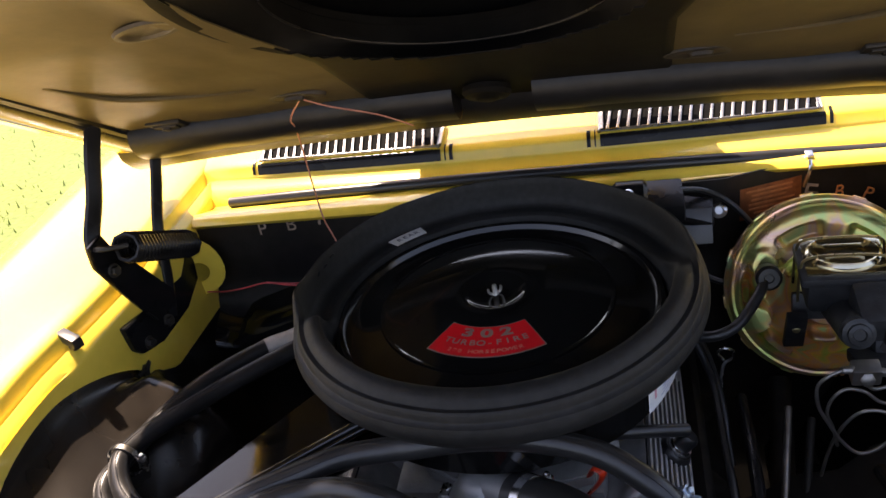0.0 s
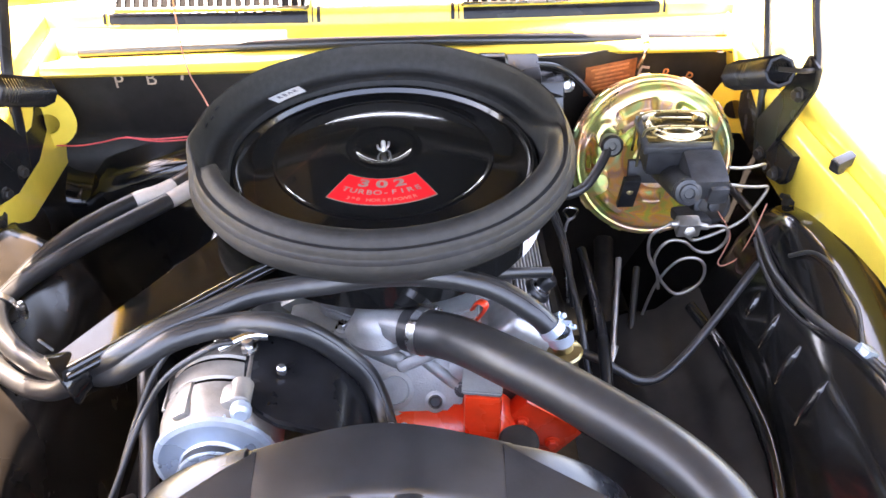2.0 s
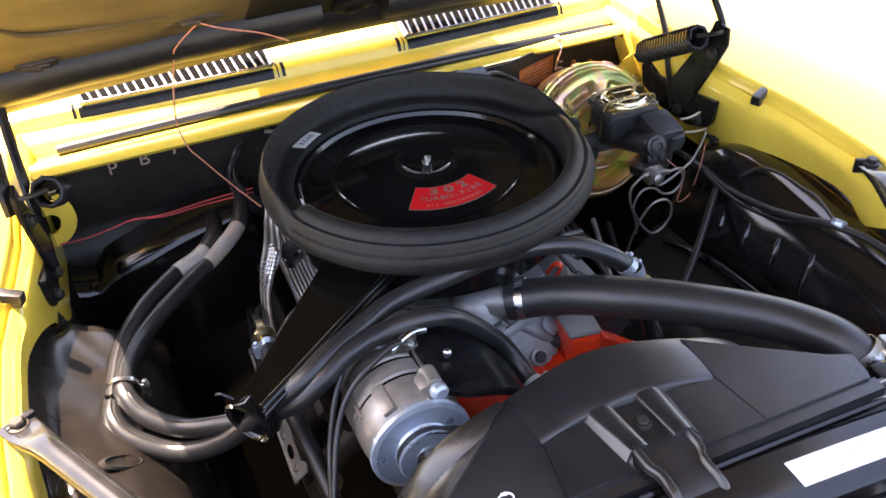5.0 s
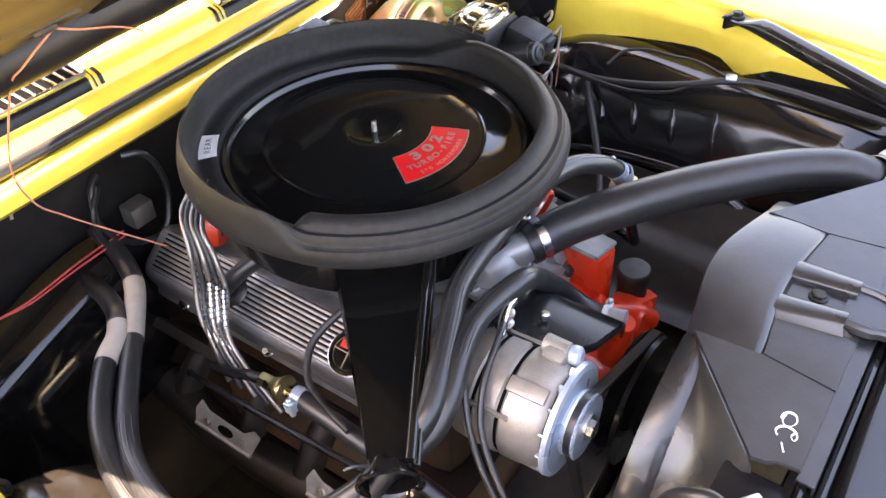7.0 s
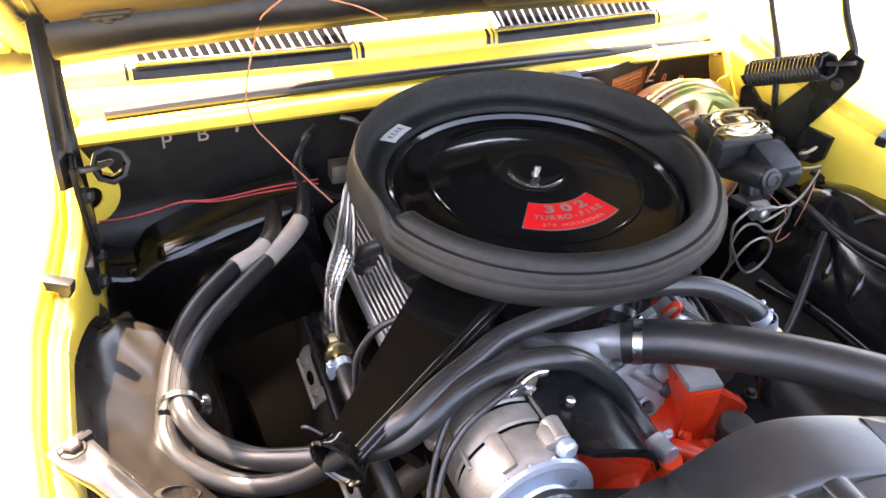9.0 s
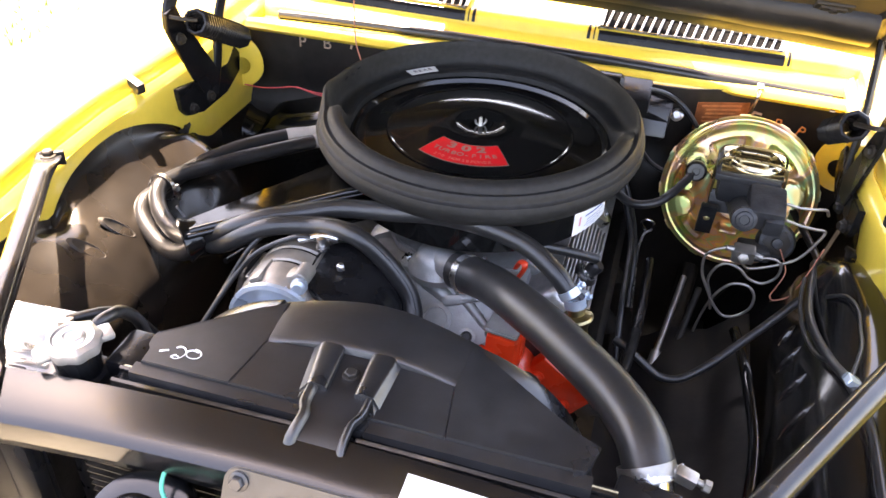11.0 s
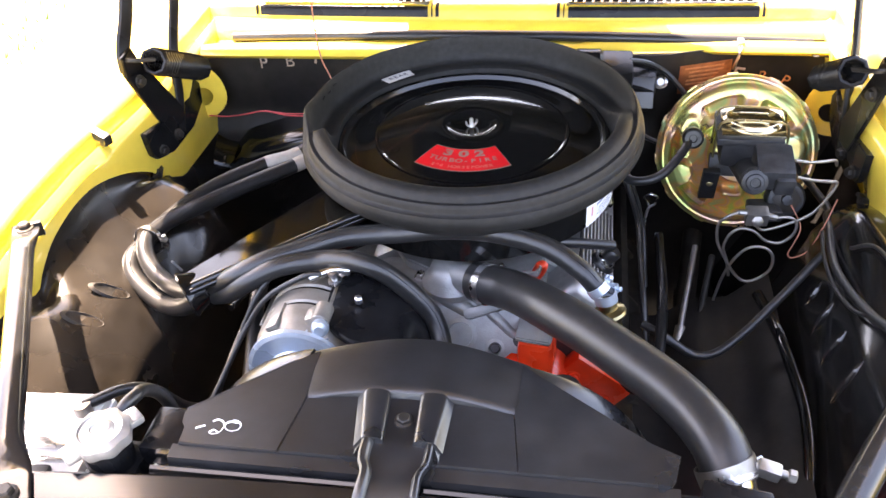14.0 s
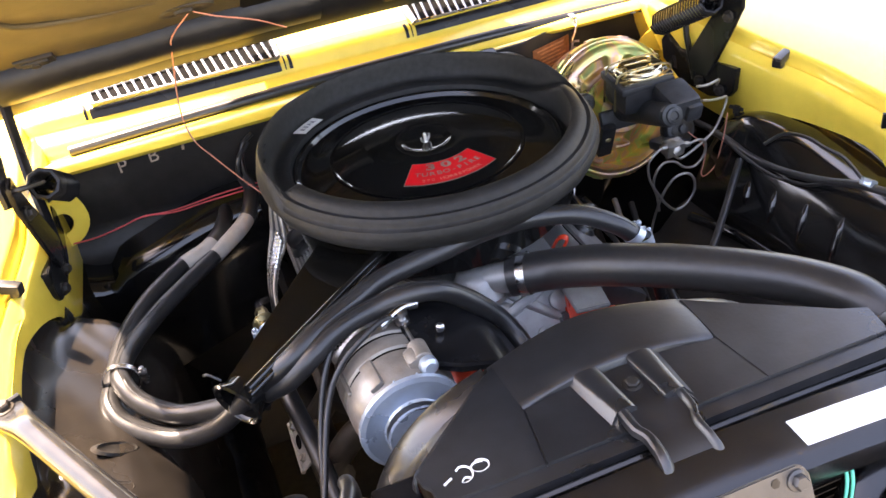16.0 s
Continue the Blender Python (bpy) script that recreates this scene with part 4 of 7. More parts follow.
def make_air_cleaner():
    ac = thing("air_cleaner", (0.004, 0, 0.85), "round gloss black air cleaner with a foam sealing ring", "air cleaner")
    m = Matrix.Translation(AC)
    b = B()
    lathe(b, [(0.055, 0.824), (0.072, 0.838), (0.140, 0.847), (0.178, 0.852), (0.188, 0.860), (0.190, 0.905), (0.196, 0.912), (0.196, 0.918), (0.180, 0.920)], m, 72)
    base = part("base_pan", b, GLOSS, ac, smooth=35)
    l = B()
    prof = [(0.181, 0.923), (0.179, 0.930), (0.1755, 0.9318), (0.172, 0.930), (0.169, 0.9245), (0.162, 0.9235), (0.150, 0.9255), (0.138, 0.929), (0.1295, 0.9325), (0.1285, 0.9350), (0.1265, 0.9355), (0.124, 0.9345),
            (0.110, 0.9372), (0.090, 0.9405), (0.066, 0.9432), (0.050, 0.9440), (0.0345, 0.9445), (0.0325, 0.9438), (0.030, 0.9422), (0.024, 0.9404), (0.012, 0.9398), (0.0004, 0.9397)]
    lathe(l, prof, m, 96, caps=False)
    lid = part("lid", l, GLOSS, ac, "gloss black stamped lid", 30)
    w = B()
    lathe(w, [(0.005, 0.936), (0.005, 0.938), (0.0032, 0.940), (0.0028, 0.950), (0.002, 0.952)], m, 16)
    for a in (0.5, 0.5 + math.pi):
        d = Vector((math.cos(a), math.sin(a), 0))
        c = AC + Vector((0, 0, 0.941))
        tube(w, [c + d * 0.002, c + d * 0.0050 + Vector((0, 0, 0.001)), c + d * 0.0072 + Vector((0, 0, 0.004)), c + d * 0.0074 + Vector((0, 0, 0.0075))], 0.0017, 8, 5, flat=0.7)
    part("wing_nut", w, WORN, lid, "bright steel wing nut")
    # red decal on the front of the lid
    def lid_z(r):
        rs, zs = zip(*sorted(prof[11:]))
        return float(np.interp(r, rs, zs))
    def sector(bm, r0, r1, a0, a1, lift, na=24, nr=4):
        rows = []
        for i in range(na + 1):
            a = lerp(a0, a1, i / na)
            row = []
            for j in range(nr + 1):
                r = lerp(r0, r1, j / nr)
                row.append(AC + Vector((r * math.sin(a), -r * math.cos(a), lid_z(r) + lift)))
            rows.append(row)
        return rings(bm, rows, False, False)
    d = B()
    sector(d, 0.066, 0.1095, -0.595, 0.595, 0.0006)
    decal = part("decal", d, FOIL, lid, "red engine decal with silver lettering", 0)
    d = B()
    sector(d, 0.0672, 0.1083, -0.583, 0.583, 0.0010)
    part("decal_field", d, REDLABEL, decal, smooth=0)
    def arc_text(txt, r, size, spread, name, material, bold, wide):
        n = len(txt)
        for i, ch in enumerate(txt):
            if ch == " ":
                continue
            a = (i - (n - 1) / 2) * spread
            p = AC + Vector((r * math.sin(a), -r * math.cos(a), lid_z(r) + 0.0012))
            letters(ch, size, 0.0001, Matrix.Translation(p) @ pose(0, 0, 0, 4, 0, math.degrees(a)) @ Matrix.Diagonal((wide, 1, 1, 1)), name, material, decal, bold)
    arc_text("302", 0.0765, 0.0175, 0.260, "numeral", FOIL, 0.0007, 1.45)
    arc_text("TURBO-FIRE", 0.0905, 0.0108, 0.100, "decal_letter", FOIL, 0.0002, 1.15)
    arc_text("290 HORSEPOWER", 0.1020, 0.0072, 0.056, "small_decal_letter", FOILRED, 0.0002, 1.1)
    # foam ring: ribbed outside, leaning wall at the back
    f = B()
    rows = []
    N = 180
    for i in range(N):
        a = 2 * math.pi * i / N
        ca, sa = math.cos(a), math.sin(a)
        # angle counted from the back; the back part stands taller and thinner
        th = (math.degrees(a) + 90) % 360 - 90
        rear = smooth_step(-8, 22, th) * smooth_step(201, 190, th)
        peak = math.exp(-((th - 188) / 7) ** 2)
        wob = 0.0006 * math.sin(5 * a + 1) + 0.0004 * math.sin(11 * a)
        front = [(0.184, 0.918), (0.187, 0.940), (0.188, 0.958), (0.1885, 0.964), (0.190, 0.968), (0.194, 0.9695), (0.200, 0.968), (0.2065, 0.9645), (0.2078, 0.9600), (0.2096, 0.9585), (0.2150, 0.9590), (0.2185, 0.955), (0.2182, 0.9505), (0.2196, 0.9482), (0.2245, 0.9465), (0.2270, 0.941), (0.2268, 0.9350), (0.2235, 0.9285), (0.2200, 0.9225), (0.2165, 0.921), (0.213, 0.916), (0.206, 0.911), (0.195, 0.909)]
        back = [(0.178, 0.928), (0.180, 0.937), (0.184, 0.9392), (0.190, 0.9392), (0.196, 0.9388), (0.2005, 0.9395), (0.2045, 0.943), (0.2070, 0.950), (0.2088, 0.958), (0.2100, 0.966), (0.2112, 0.9715), (0.2128, 0.9745), (0.2148, 0.9748), (0.2172, 0.9715), (0.2196, 0.965), (0.2216, 0.958), (0.2236, 0.951), (0.2250, 0.945), (0.2255, 0.938), (0.2235, 0.930), (0.2190, 0.923), (0.208, 0.914), (0.195, 0.909)]
        row = []
        for (r0, z0), (r1, z1) in zip(front, back):
            r, z = lerp(r0, r1, rear) + wob, lerp(z0, z1, rear) + wob * 0.5
            r = r if r < 0.2 else 0.2 + (r - 0.2) * 0.90
            up = smooth_step(0.945, 0.970, z) * peak
            r, z = r + 0.004 * up, z + 0.005 * up
            row.append(AC + Vector((r * ca, r * sa, z)))
        rows.append(row)
    rows.append(rows[0])
    rings(f, rows, True, False)
    bmesh.ops.remove_doubles(f, verts=f.verts, dist=1e-5)
    foam = part("foam_ring", f, FOAM, ac, "ribbed black foam rubber ring", 45)
    for k, (aj, h0, h1) in enumerate(((3.02, 0.925, 0.968), (2.93, 0.940, 0.966), (2.86, 0.948, 0.970))):
        w = B()
        pts = []
        for q in range(6):
            z = lerp(h0, h1, q / 5)
            r = lerp(0.2215, 0.205, (q / 5) ** 1.5) + 0.0004
            a = aj + 0.012 * math.sin(q * 1.7 + k)
            pts.append(AC + Vector((r * math.cos(a), r * math.sin(a), z)))
        tube(w, pts, 0.0012, 6, 4)
        part("crease", w, FOAM, foam)
    # paper tag inside the back of the ring
    t = B()
    rings(t, [[AC + Vector((-r * math.sin(a), r * math.cos(a), 0.9404 - 0.05 * (r - 0.190))) for r in (0.1795, 0.190, 0.2005)] for a in (lerp(0.615, 0.860, i / 10) for i in range(11))], False, False)
    tag = part("tag", t, PAPER, foam, "small white printed tag", 0)
    for i, ch in enumerate("REAR"):
        a = 0.802 - 0.043 * i
        r = 0.1898
        p = AC + Vector((-r * math.sin(a), r * math.cos(a), 0.9409))
        letters(ch, 0.0105, 0.0002, Matrix.Translation(p) @ pose(0, 0, 0, 0, 0, math.degrees(a)) @ pose(0, 0, 0, -2, 0, 0), "tag_letter", INK, tag)
    # service label on the pan
    t = B()
    rows = []
    for i in range(13):
        a = lerp(-0.62, -0.20, i / 12)
        rows.append([AC + Vector((0.1906 * math.cos(a), 0.1906 * math.sin(a), z)) for z in (0.862, 0.900)])
    rings(t, rows, False, False)
    lab = part("service_label", t, PAPER, base, "white service label with small print", 0)
    t = B()
    for z0, z1, a0, a1 in ((0.8840, 0.8865, -0.50, -0.26), (0.8775, 0.8785, -0.48, -0.24), (0.8735, 0.8743, -0.48, -0.30), (0.8695, 0.8703, -0.50, -0.24), (0.8660, 0.8667, -0.46, -0.30)):
        rings(t, [[AC + Vector((0.1910 * math.cos(a), 0.1910 * math.sin(a), z)) for z in (z0, z1)] for a in (lerp(a0, a1, k / 6) for k in range(7))], False, False)
    part("print_line", t, BLUEINK, lab, smooth=0)
    t = B()
    rings(t, [[AC + Vector((0.1910 * math.cos(a), 0.1910 * math.sin(a), z)) for z in (0.874, 0.888)] for a in (-0.565, -0.555, -0.545)], False, False)
    part("print_mark", t, PINKINK, lab, smooth=0)
    # snorkel
    s = B()
    far_r, far_l = Vector((-0.104, -0.148, 0.905)), Vector((-0.158, -0.070, 0.899))
    near_r, near_l = Vector((-0.2975, -0.2665, 0.868)), Vector((-0.3185, -0.2415, 0.8635))
    rows = []
    for k in range(9):
        t = k / 8
        r, l = far_r.lerp(near_r, t), far_l.lerp(near_l, t)
        drop = lerp(0.055, 0.046, t)
        c = (r + l) / 2
        dn = Vector((0, 0, -drop))
        ax = (l - r)
        row = [r + ax * 0.02, r + ax * 0.5 + Vector((0, 0, 0.0004)), l - ax * 0.02, l + dn * 0.15 + ax * 0.02, l + dn * 0.85 + ax * 0.02, l + dn - ax * 0.05, c + dn * 1.05, r + dn + ax * 0.05, r + dn * 0.85 - ax * 0.02, r + dn * 0.15 - ax * 0.02]
        rows.append(row)
    rings(s, rows, True, False)
    bmesh.ops.solidify(s, geom=s.faces[:], thickness=0.0015)
    snork = part("snorkel", s, ENAMEL, ac, "tapered gloss black intake snorkel", 35)
    e = B()
    side = Vector((0, -0.004, 0))
    tube(e, [far_r + side, far_r.lerp(near_r, 0.5) + side, near_r + side], 0.0052, 12, 6)
    r2 = [far_r + Vector((0.0, -0.010, -0.004)), far_r.lerp(near_r, 0.5) + Vector((0, -0.010, -0.004)), near_r + Vector((0, -0.010, -0.004))]
    tube(e, r2, 0.0042, 10, 6)
    part("seam", e, ENAMEL, snork, "rolled snorkel seam")
    mo = B()
    c = (near_r + near_l) / 2 + Vector((0, 0, -0.022))
    dirn = (near_r + near_l - far_r - far_l).normalized()
    lathe(mo, [(0.022, -0.012), (0.026, 0.0), (0.030, 0.006), (0.031, 0.009), (0.028, 0.011), (0.025, 0.008), (0.022, -0.004), (0.020, -0.02)], aim(c, dirn), 32, caps=False)
    mouth = part("mouth", mo, GLOSS, snork, "rolled round snorkel mouth")
    # lining of the mouth, its inner shade given by the black colour
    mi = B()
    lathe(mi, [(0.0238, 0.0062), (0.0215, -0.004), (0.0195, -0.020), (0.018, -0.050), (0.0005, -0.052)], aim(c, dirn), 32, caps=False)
    part("mouth_bore", mi, PIT, mouth, "snorkel bore coloured black for its inner shade")
    wire = B()
    tube(wire, [near_l + Vector((-0.004, 0, 0.003)), near_l + Vector((-0.015, 0.004, 0.012)), near_l + Vector((-0.020, 0.010, 0.008))], 0.0016, 6)
    part("wire_stub", wire, RUBBER, snork)
    return ac


make_air_cleaner()


# ---- engine ----
def make_valve_cover(engine, s):
    """Flat finned top on the inner side, smooth wall falling away on the outer side."""
    tilt = 38
    m = pose(s * 0.190, 0.045, 0.772, 0, 0, 0) @ pose(0, 0, 0, 0, s * tilt, 0)
    up = m.to_3x3() @ Vector((0, 0, 1))
    L = 0.405
    b = B()
    rows = []
    for z, o0, o1, g in ((-0.074, -0.070, 0.040, 0.010), (-0.064, -0.070, 0.040, 0.010), (-0.060, -0.066, 0.034, 0.004), (-0.030, -0.060, 0.026, -0.001), (-0.010, -0.054, 0.019, -0.005), (-0.003, -0.051, 0.014, -0.010), (0.0, -0.048, 0.008, -0.016)):
        l, c = L / 2 + g, 0.014
        pts = []
        for cx, cy, a0 in ((o1 - c, l - c, 0), (o0 + c, l - c, 90), (o0 + c, -l + c, 180), (o1 - c, -l + c, 270)):
            for k in range(5):
                a = radians(a0 + k * 22.5)
                pts.append(m @ Vector((s * (cx + c * math.cos(a)), cy + c * math.sin(a), z)))
        rows.append(pts)
    rings(b, rows)
    cover = part("valve_cover", b, FIN, engine, "finned cast aluminium valve cover", 35)
    y0, y1 = -0.188, (0.178 if s < 0 else 0.000)
    for i in range(9):
        f = B()
        box(f, (s * (-0.0445 + 0.0061 * i), (y0 + y1) / 2, 0.0030), (0.0032, y1 - y0, 0.007), (0, 0, 0), 0.0011, m)
        part("fin", f, FIN, cover)
    # thin dark sheet paints the shade into the gaps between fins
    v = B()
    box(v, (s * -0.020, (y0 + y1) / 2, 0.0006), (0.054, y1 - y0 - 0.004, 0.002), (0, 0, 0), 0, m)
    part("fin_gap_shade", v, FINDARK, cover, smooth=0)
    for o, y in ((0.034, 0.15), (0.034, 0.0), (0.034, -0.16), (-0.062, -0.17), (-0.062, 0.15)):
        bo = B()
        hexbolt(bo, m @ Vector((s * o, y, -0.058)), up, 0.006, 0.008)
        part("cover_bolt", bo, STEEL, cover)
    if s > 0:
        c = B()
        lathe(c, [(0.021, -0.004), (0.022, 0.008), (0.020, 0.014), (0.012, 0.016), (0.011, 0.012), (0.003, 0.011)], m @ pose(-0.018, 0.026, 0), 28)
        part("oil_cap", c, STEEL, cover, "bright oil filler cap")
        g = B()
        lathe(g, [(0.018, 0.003), (0.018, 0.008), (0.015, 0.012)], m @ pose(-0.014, -0.128, 0), 24)
        gr = part("breather_grommet", g, RUBBER, cover, "black rubber breather grommet")
        tip = B()
        lathe(tip, [(0.0125, 0.011), (0.0135, 0.014), (0.0120, 0.018)], m @ pose(-0.014, -0.128, 0), 20)
        part("breather_ring", tip, STEEL, gr, "bright steel ring")
        g = B()
        lathe(g, [(0.010, 0.017), (0.0105, 0.030), (0.008, 0.034)], m @ pose(-0.014, -0.128, 0), 20)
        part("breather_stub", g, RUBBER, gr)
    else:
        e = B()
        lathe(e, [(0.019, 0.000), (0.020, 0.006), (0.015, 0.010)], m @ pose(0.018, 0.040, 0), 24)
        q = m @ Vector((0.018, 0.040, 0.006))
        tube(e, [q, q + up * 0.014, q + up * 0.022 + Vector((0.006, -0.008, 0.006)), q + Vector((0.014, -0.026, 0.044)), q + Vector((0.045, -0.050, 0.062))], 0.0105, 14, 6)
        part("breather_elbow", e, RUBBER, cover, "black rubber breather elbow")
        # round badge with a plain emblem
        bm_ = m @ pose(0.016, -0.140, 0)
        bd = B()
        lathe(bd, [(0.026, 0.004), (0.026, 0.0085), (0.0235, 0.009)], bm_, 36)
        badge = part("badge", bd, STEEL, cover, "round badge with a black field")
        bd = B()
        lathe(bd, [(0.0248, 0.0080), (0.0248, 0.0094)], bm_, 36)
        part("badge_field", bd, GLOSS, badge)
        bd = B()
        lathe(bd, [(0.0185, 0.0094), (0.0188, 0.0100), (0.0191, 0.0094)], bm_, 36, caps=False)
        part("badge_ring", bd, FOIL, badge)
        bd = B()
        box(bd, (0, 0, 0.0098), (0.0012, 0.036, 0.001), bevel=0, m=bm_)
        box(bd, (0, 0, 0.0098), (0.036, 0.0012, 0.001), bevel=0, m=bm_)
        part("badge_cross", bd, FOIL, badge, smooth=0)
        bd = B()
        box(bd, (0.008, 0.008, 0.0098), (0.009, 0.010, 0.001), bevel=0, m=bm_)
        part("badge_quarter", bd, REDLABEL, badge, smooth=0)
    return cover


def make_engine():
    en = thing("engine", (0, 0, 0.45), "orange-painted V8 engine with aluminium intake and finned valve covers", "engine")
    # block and heads carry their shade in the near-black colour
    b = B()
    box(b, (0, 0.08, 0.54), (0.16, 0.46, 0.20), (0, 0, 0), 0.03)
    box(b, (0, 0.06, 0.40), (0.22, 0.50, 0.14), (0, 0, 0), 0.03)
    part("block", b, SHADEDORANGE, en, "grimy orange engine block, darkened for deep shade")
    for s in (-1, 1):
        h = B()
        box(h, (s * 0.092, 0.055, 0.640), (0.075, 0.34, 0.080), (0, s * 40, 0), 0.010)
        part("cylinder_head", h, SHADEDORANGE, en, "grimy orange cylinder head, darkened for deep shade")
        make_valve_cover(en, s)
        # exhaust manifold
        ex = B()
        tube(ex, [(s * 0.225, 0.22, 0.58), (s * 0.240, 0.10, 0.565), (s * 0.240, -0.05, 0.565), (s * 0.235, -0.16, 0.575)], 0.026, 14, 6)
        log = part("exhaust_manifold", ex, DARK, en, "dark iron exhaust manifold", 60)
        for y in (0.18, 0.06, -0.04, -0.14):
            ex = B()
            tube(ex, [(s * 0.165, y, 0.635), (s * 0.200, y, 0.618), (s * 0.235, y, 0.578)], 0.019, 12, 5)
            part("runner", ex, DARK, log)
    for s in (-1, 1):
        bs = B()
        box(bs, (s * 0.190, 0.045, 0.660), (0.014, 0.38, 0.100), (0, s * 38, 0), 0.004)
        part("head_side", bs, DARK, en, "grimy dark side of the cylinder head")
    # grey end of the head beside the water neck
    he = B()
    box(he, (0.156, -0.182, 0.736), (0.110, 0.034, 0.078), (0, 38, 0), 0.014)
    part("head_end", he, LATCHGREY, en, "grey end casting of the cylinder head")
    # heat shields seen low beside the covers
    for y in (0.100, -0.085):
        sh = B()
        outline = [(-0.050, -0.016), (0.044, -0.018), (0.052, 0.000), (0.046, 0.014), (0.030, 0.006), (-0.030, 0.004), (-0.044, 0.014), (-0.056, 0.010)]
        fr = Matrix.Translation((-0.262, y - 0.045, 0.640)) @ Matrix((Vector((0, 1, 0)), Vector((0.62, 0, 0.78)), Vector((-0.78, 0, 0.62)))).transposed().to_4x4()
        prism(sh, outline, 0.003, fr, 0.001)
        shield = part("heat_shield", sh, ALU, en, "pale grey stamped heat shield")
        fl = B()
        tube(fl, [fr @ Vector((q, -0.0165, 0.002)) for q in (-0.050, -0.020, 0.015, 0.044)], 0.0030, 8, 4)
        part("rolled_edge", fl, ALU, shield)
        for q in (-0.034, 0.026):
            sb = B()
            hexbolt(sb, fr @ Vector((q, -0.006, 0.003)), fr.to_3x3() @ Vector((0, 0, 1)), 0.0048, 0.005)
            part("shield_bolt", sb, WORN, shield)
        hl = B()
        lathe(hl, [(0.0005, 0.0034), (0.0050, 0.0034), (0.0062, 0.0042), (0.0074, 0.0032)], fr @ pose(-0.004, -0.006, 0) @ Matrix.Diagonal((1.8, 0.8, 1, 1)), 20)
        part("slot", hl, PIT, shield, "dark slot")
    # orange front face of the cylinder head beside the pump
    hf = B()
    box(hf, (0.172, -0.212, 0.693), (0.090, 0.026, 0.070), (0, 38, 0), 0.008)
    face_ = part("head_front", hf, ORANGE, en, "orange front face of the cylinder head")
    for bx, bz in ((0.152, 0.716), (0.190, 0.678)):
        hb = B()
        hexbolt(hb, (bx, -0.2255, bz), (0, -1, 0), 0.007, 0.006)
        part("head_bolt", hb, ORANGE, face_)
    # intake manifold
    im = B()
    box(im, (0.0, 0.035, 0.755), (0.225, 0.36, 0.07), (0, 0, 0), 0.012)
    box(im, (0.0, 0.03, 0.800), (0.17, 0.26, 0.030), (0, 0, 0), 0.008)
    outline = [(-0.095, -0.105), (-0.070, -0.145), (-0.035, -0.165), (0.070, -0.165), (0.100, -0.155), (0.105, -0.100), (0.085, 0.05), (-0.085, 0.05)]
    prism(im, outline, 0.014, pose(0.004, 0.0, 0.803, -3, 0, 0), 0.002)
    for s in (-1, 1):
        for y in (-0.08, 0.02, 0.12, 0.2):
            box(im, (s * 0.105, y, 0.775), (0.075, 0.036, 0.040), (0, s * 30, 0), 0.008)
    part("intake_manifold", im, ALU, en, "grey cast aluminium intake manifold")
    cb = B()
    box(cb, (0.0, 0.02, 0.823), (0.13, 0.15, 0.030), (0, 0, 0), 0.006)
    part("carburettor", cb, WORN, en, "carburettor under the air cleaner")
    # thermostat housing
    th = B()
    lathe(th, [(0.036, 0.0), (0.038, 0.010), (0.030, 0.020), (0.026, 0.030), (0.016, 0.037), (0.002, 0.040)], pose(-0.004, -0.168, 0.806), 32)
    rod(th, (-0.002, -0.170, 0.826), (0.042, -0.200, 0.838), 0.0195, 0.0195, 24)
    box(th, (-0.004, -0.168, 0.809), (0.098, 0.040, 0.010), (0, 0, -10), 0.004)
    neck = part("thermostat_housing", th, ALU, en, "cast thermostat housing")
    for x, y in ((-0.044, -0.166), (0.036, -0.160)):
        bo = B()
        hexbolt(bo, (x, y, 0.813), (0, 0, 1), 0.0065, 0.008)
        part("housing_bolt", bo, STEEL, neck)
    sd = B()
    lathe(sd, [(0.009, 0.0), (0.009, 0.018), (0.006, 0.020), (0.006, 0.032)], pose(-0.031, -0.160, 0.786), 16)
    part("sensor", sd, RUBBER, en, "black temperature sender")
    # grey front casting with a round core plug
    fc = B()
    outline = [(-0.075, 0.035), (-0.078, -0.010), (-0.050, -0.048), (0.000, -0.062), (0.050, -0.058), (0.082, -0.030), (0.092, 0.010), (0.070, 0.040)]
    fm = Matrix.Translation((0.008, -0.184, 0.760)) @ pose(0, 0, 0, 50, 0, 0)
    prism(fc, outline, 0.030, fm, 0.006)
    lathe(fc, [(0.020, 0.028), (0.021, 0.036), (0.016, 0.038), (0.015, 0.034), (0.001, 0.034)], fm @ pose(0.004, -0.016, 0), 28)
    lathe(fc, [(0.011, 0.028), (0.012, 0.036), (0.008, 0.037), (0.006, 0.033), (0.001, 0.033)], fm @ pose(0.048, -0.030, 0), 20)
    lathe(fc, [(0.012, 0.028), (0.012, 0.037), (0.004, 0.039)], fm @ pose(0.076, 0.006, 0), 20)
    box(fc, (0.035, 0.018, 0.032), (0.060, 0.014, 0.012), (0, 0, 20), 0.005, fm)
    fcast = part("front_casting", fc, ALU, en, "grey front casting with a round plug")
    for q0, q1, w in (((-0.066, 0.030), (-0.020, -0.050), 0.008), ((-0.030, 0.034), (0.022, 0.010), 0.010), ((0.020, 0.030), (0.080, -0.020), 0.007), ((-0.055, -0.035), (0.040, -0.052), 0.006)):
        rb = B()
        tube(rb, [fm @ Vector((lerp(q0[0], q1[0], k / 4), lerp(q0[1], q1[1], k / 4), 0.029)) for k in range(5)], w, 10, 3, radii=[w * 0.7, w, w, w, w * 0.6], flat=0.8)
        part("cast_rib", rb, ALU, fcast)
    for bx, by in ((-0.058, 0.014), (0.078, -0.018), (0.048, -0.030)):
        bo = B()
        hexbolt(bo, fm @ Vector((bx, by, 0.031)), fm.to_3x3() @ Vector((0, 0, 1)), 0.0065, 0.006)
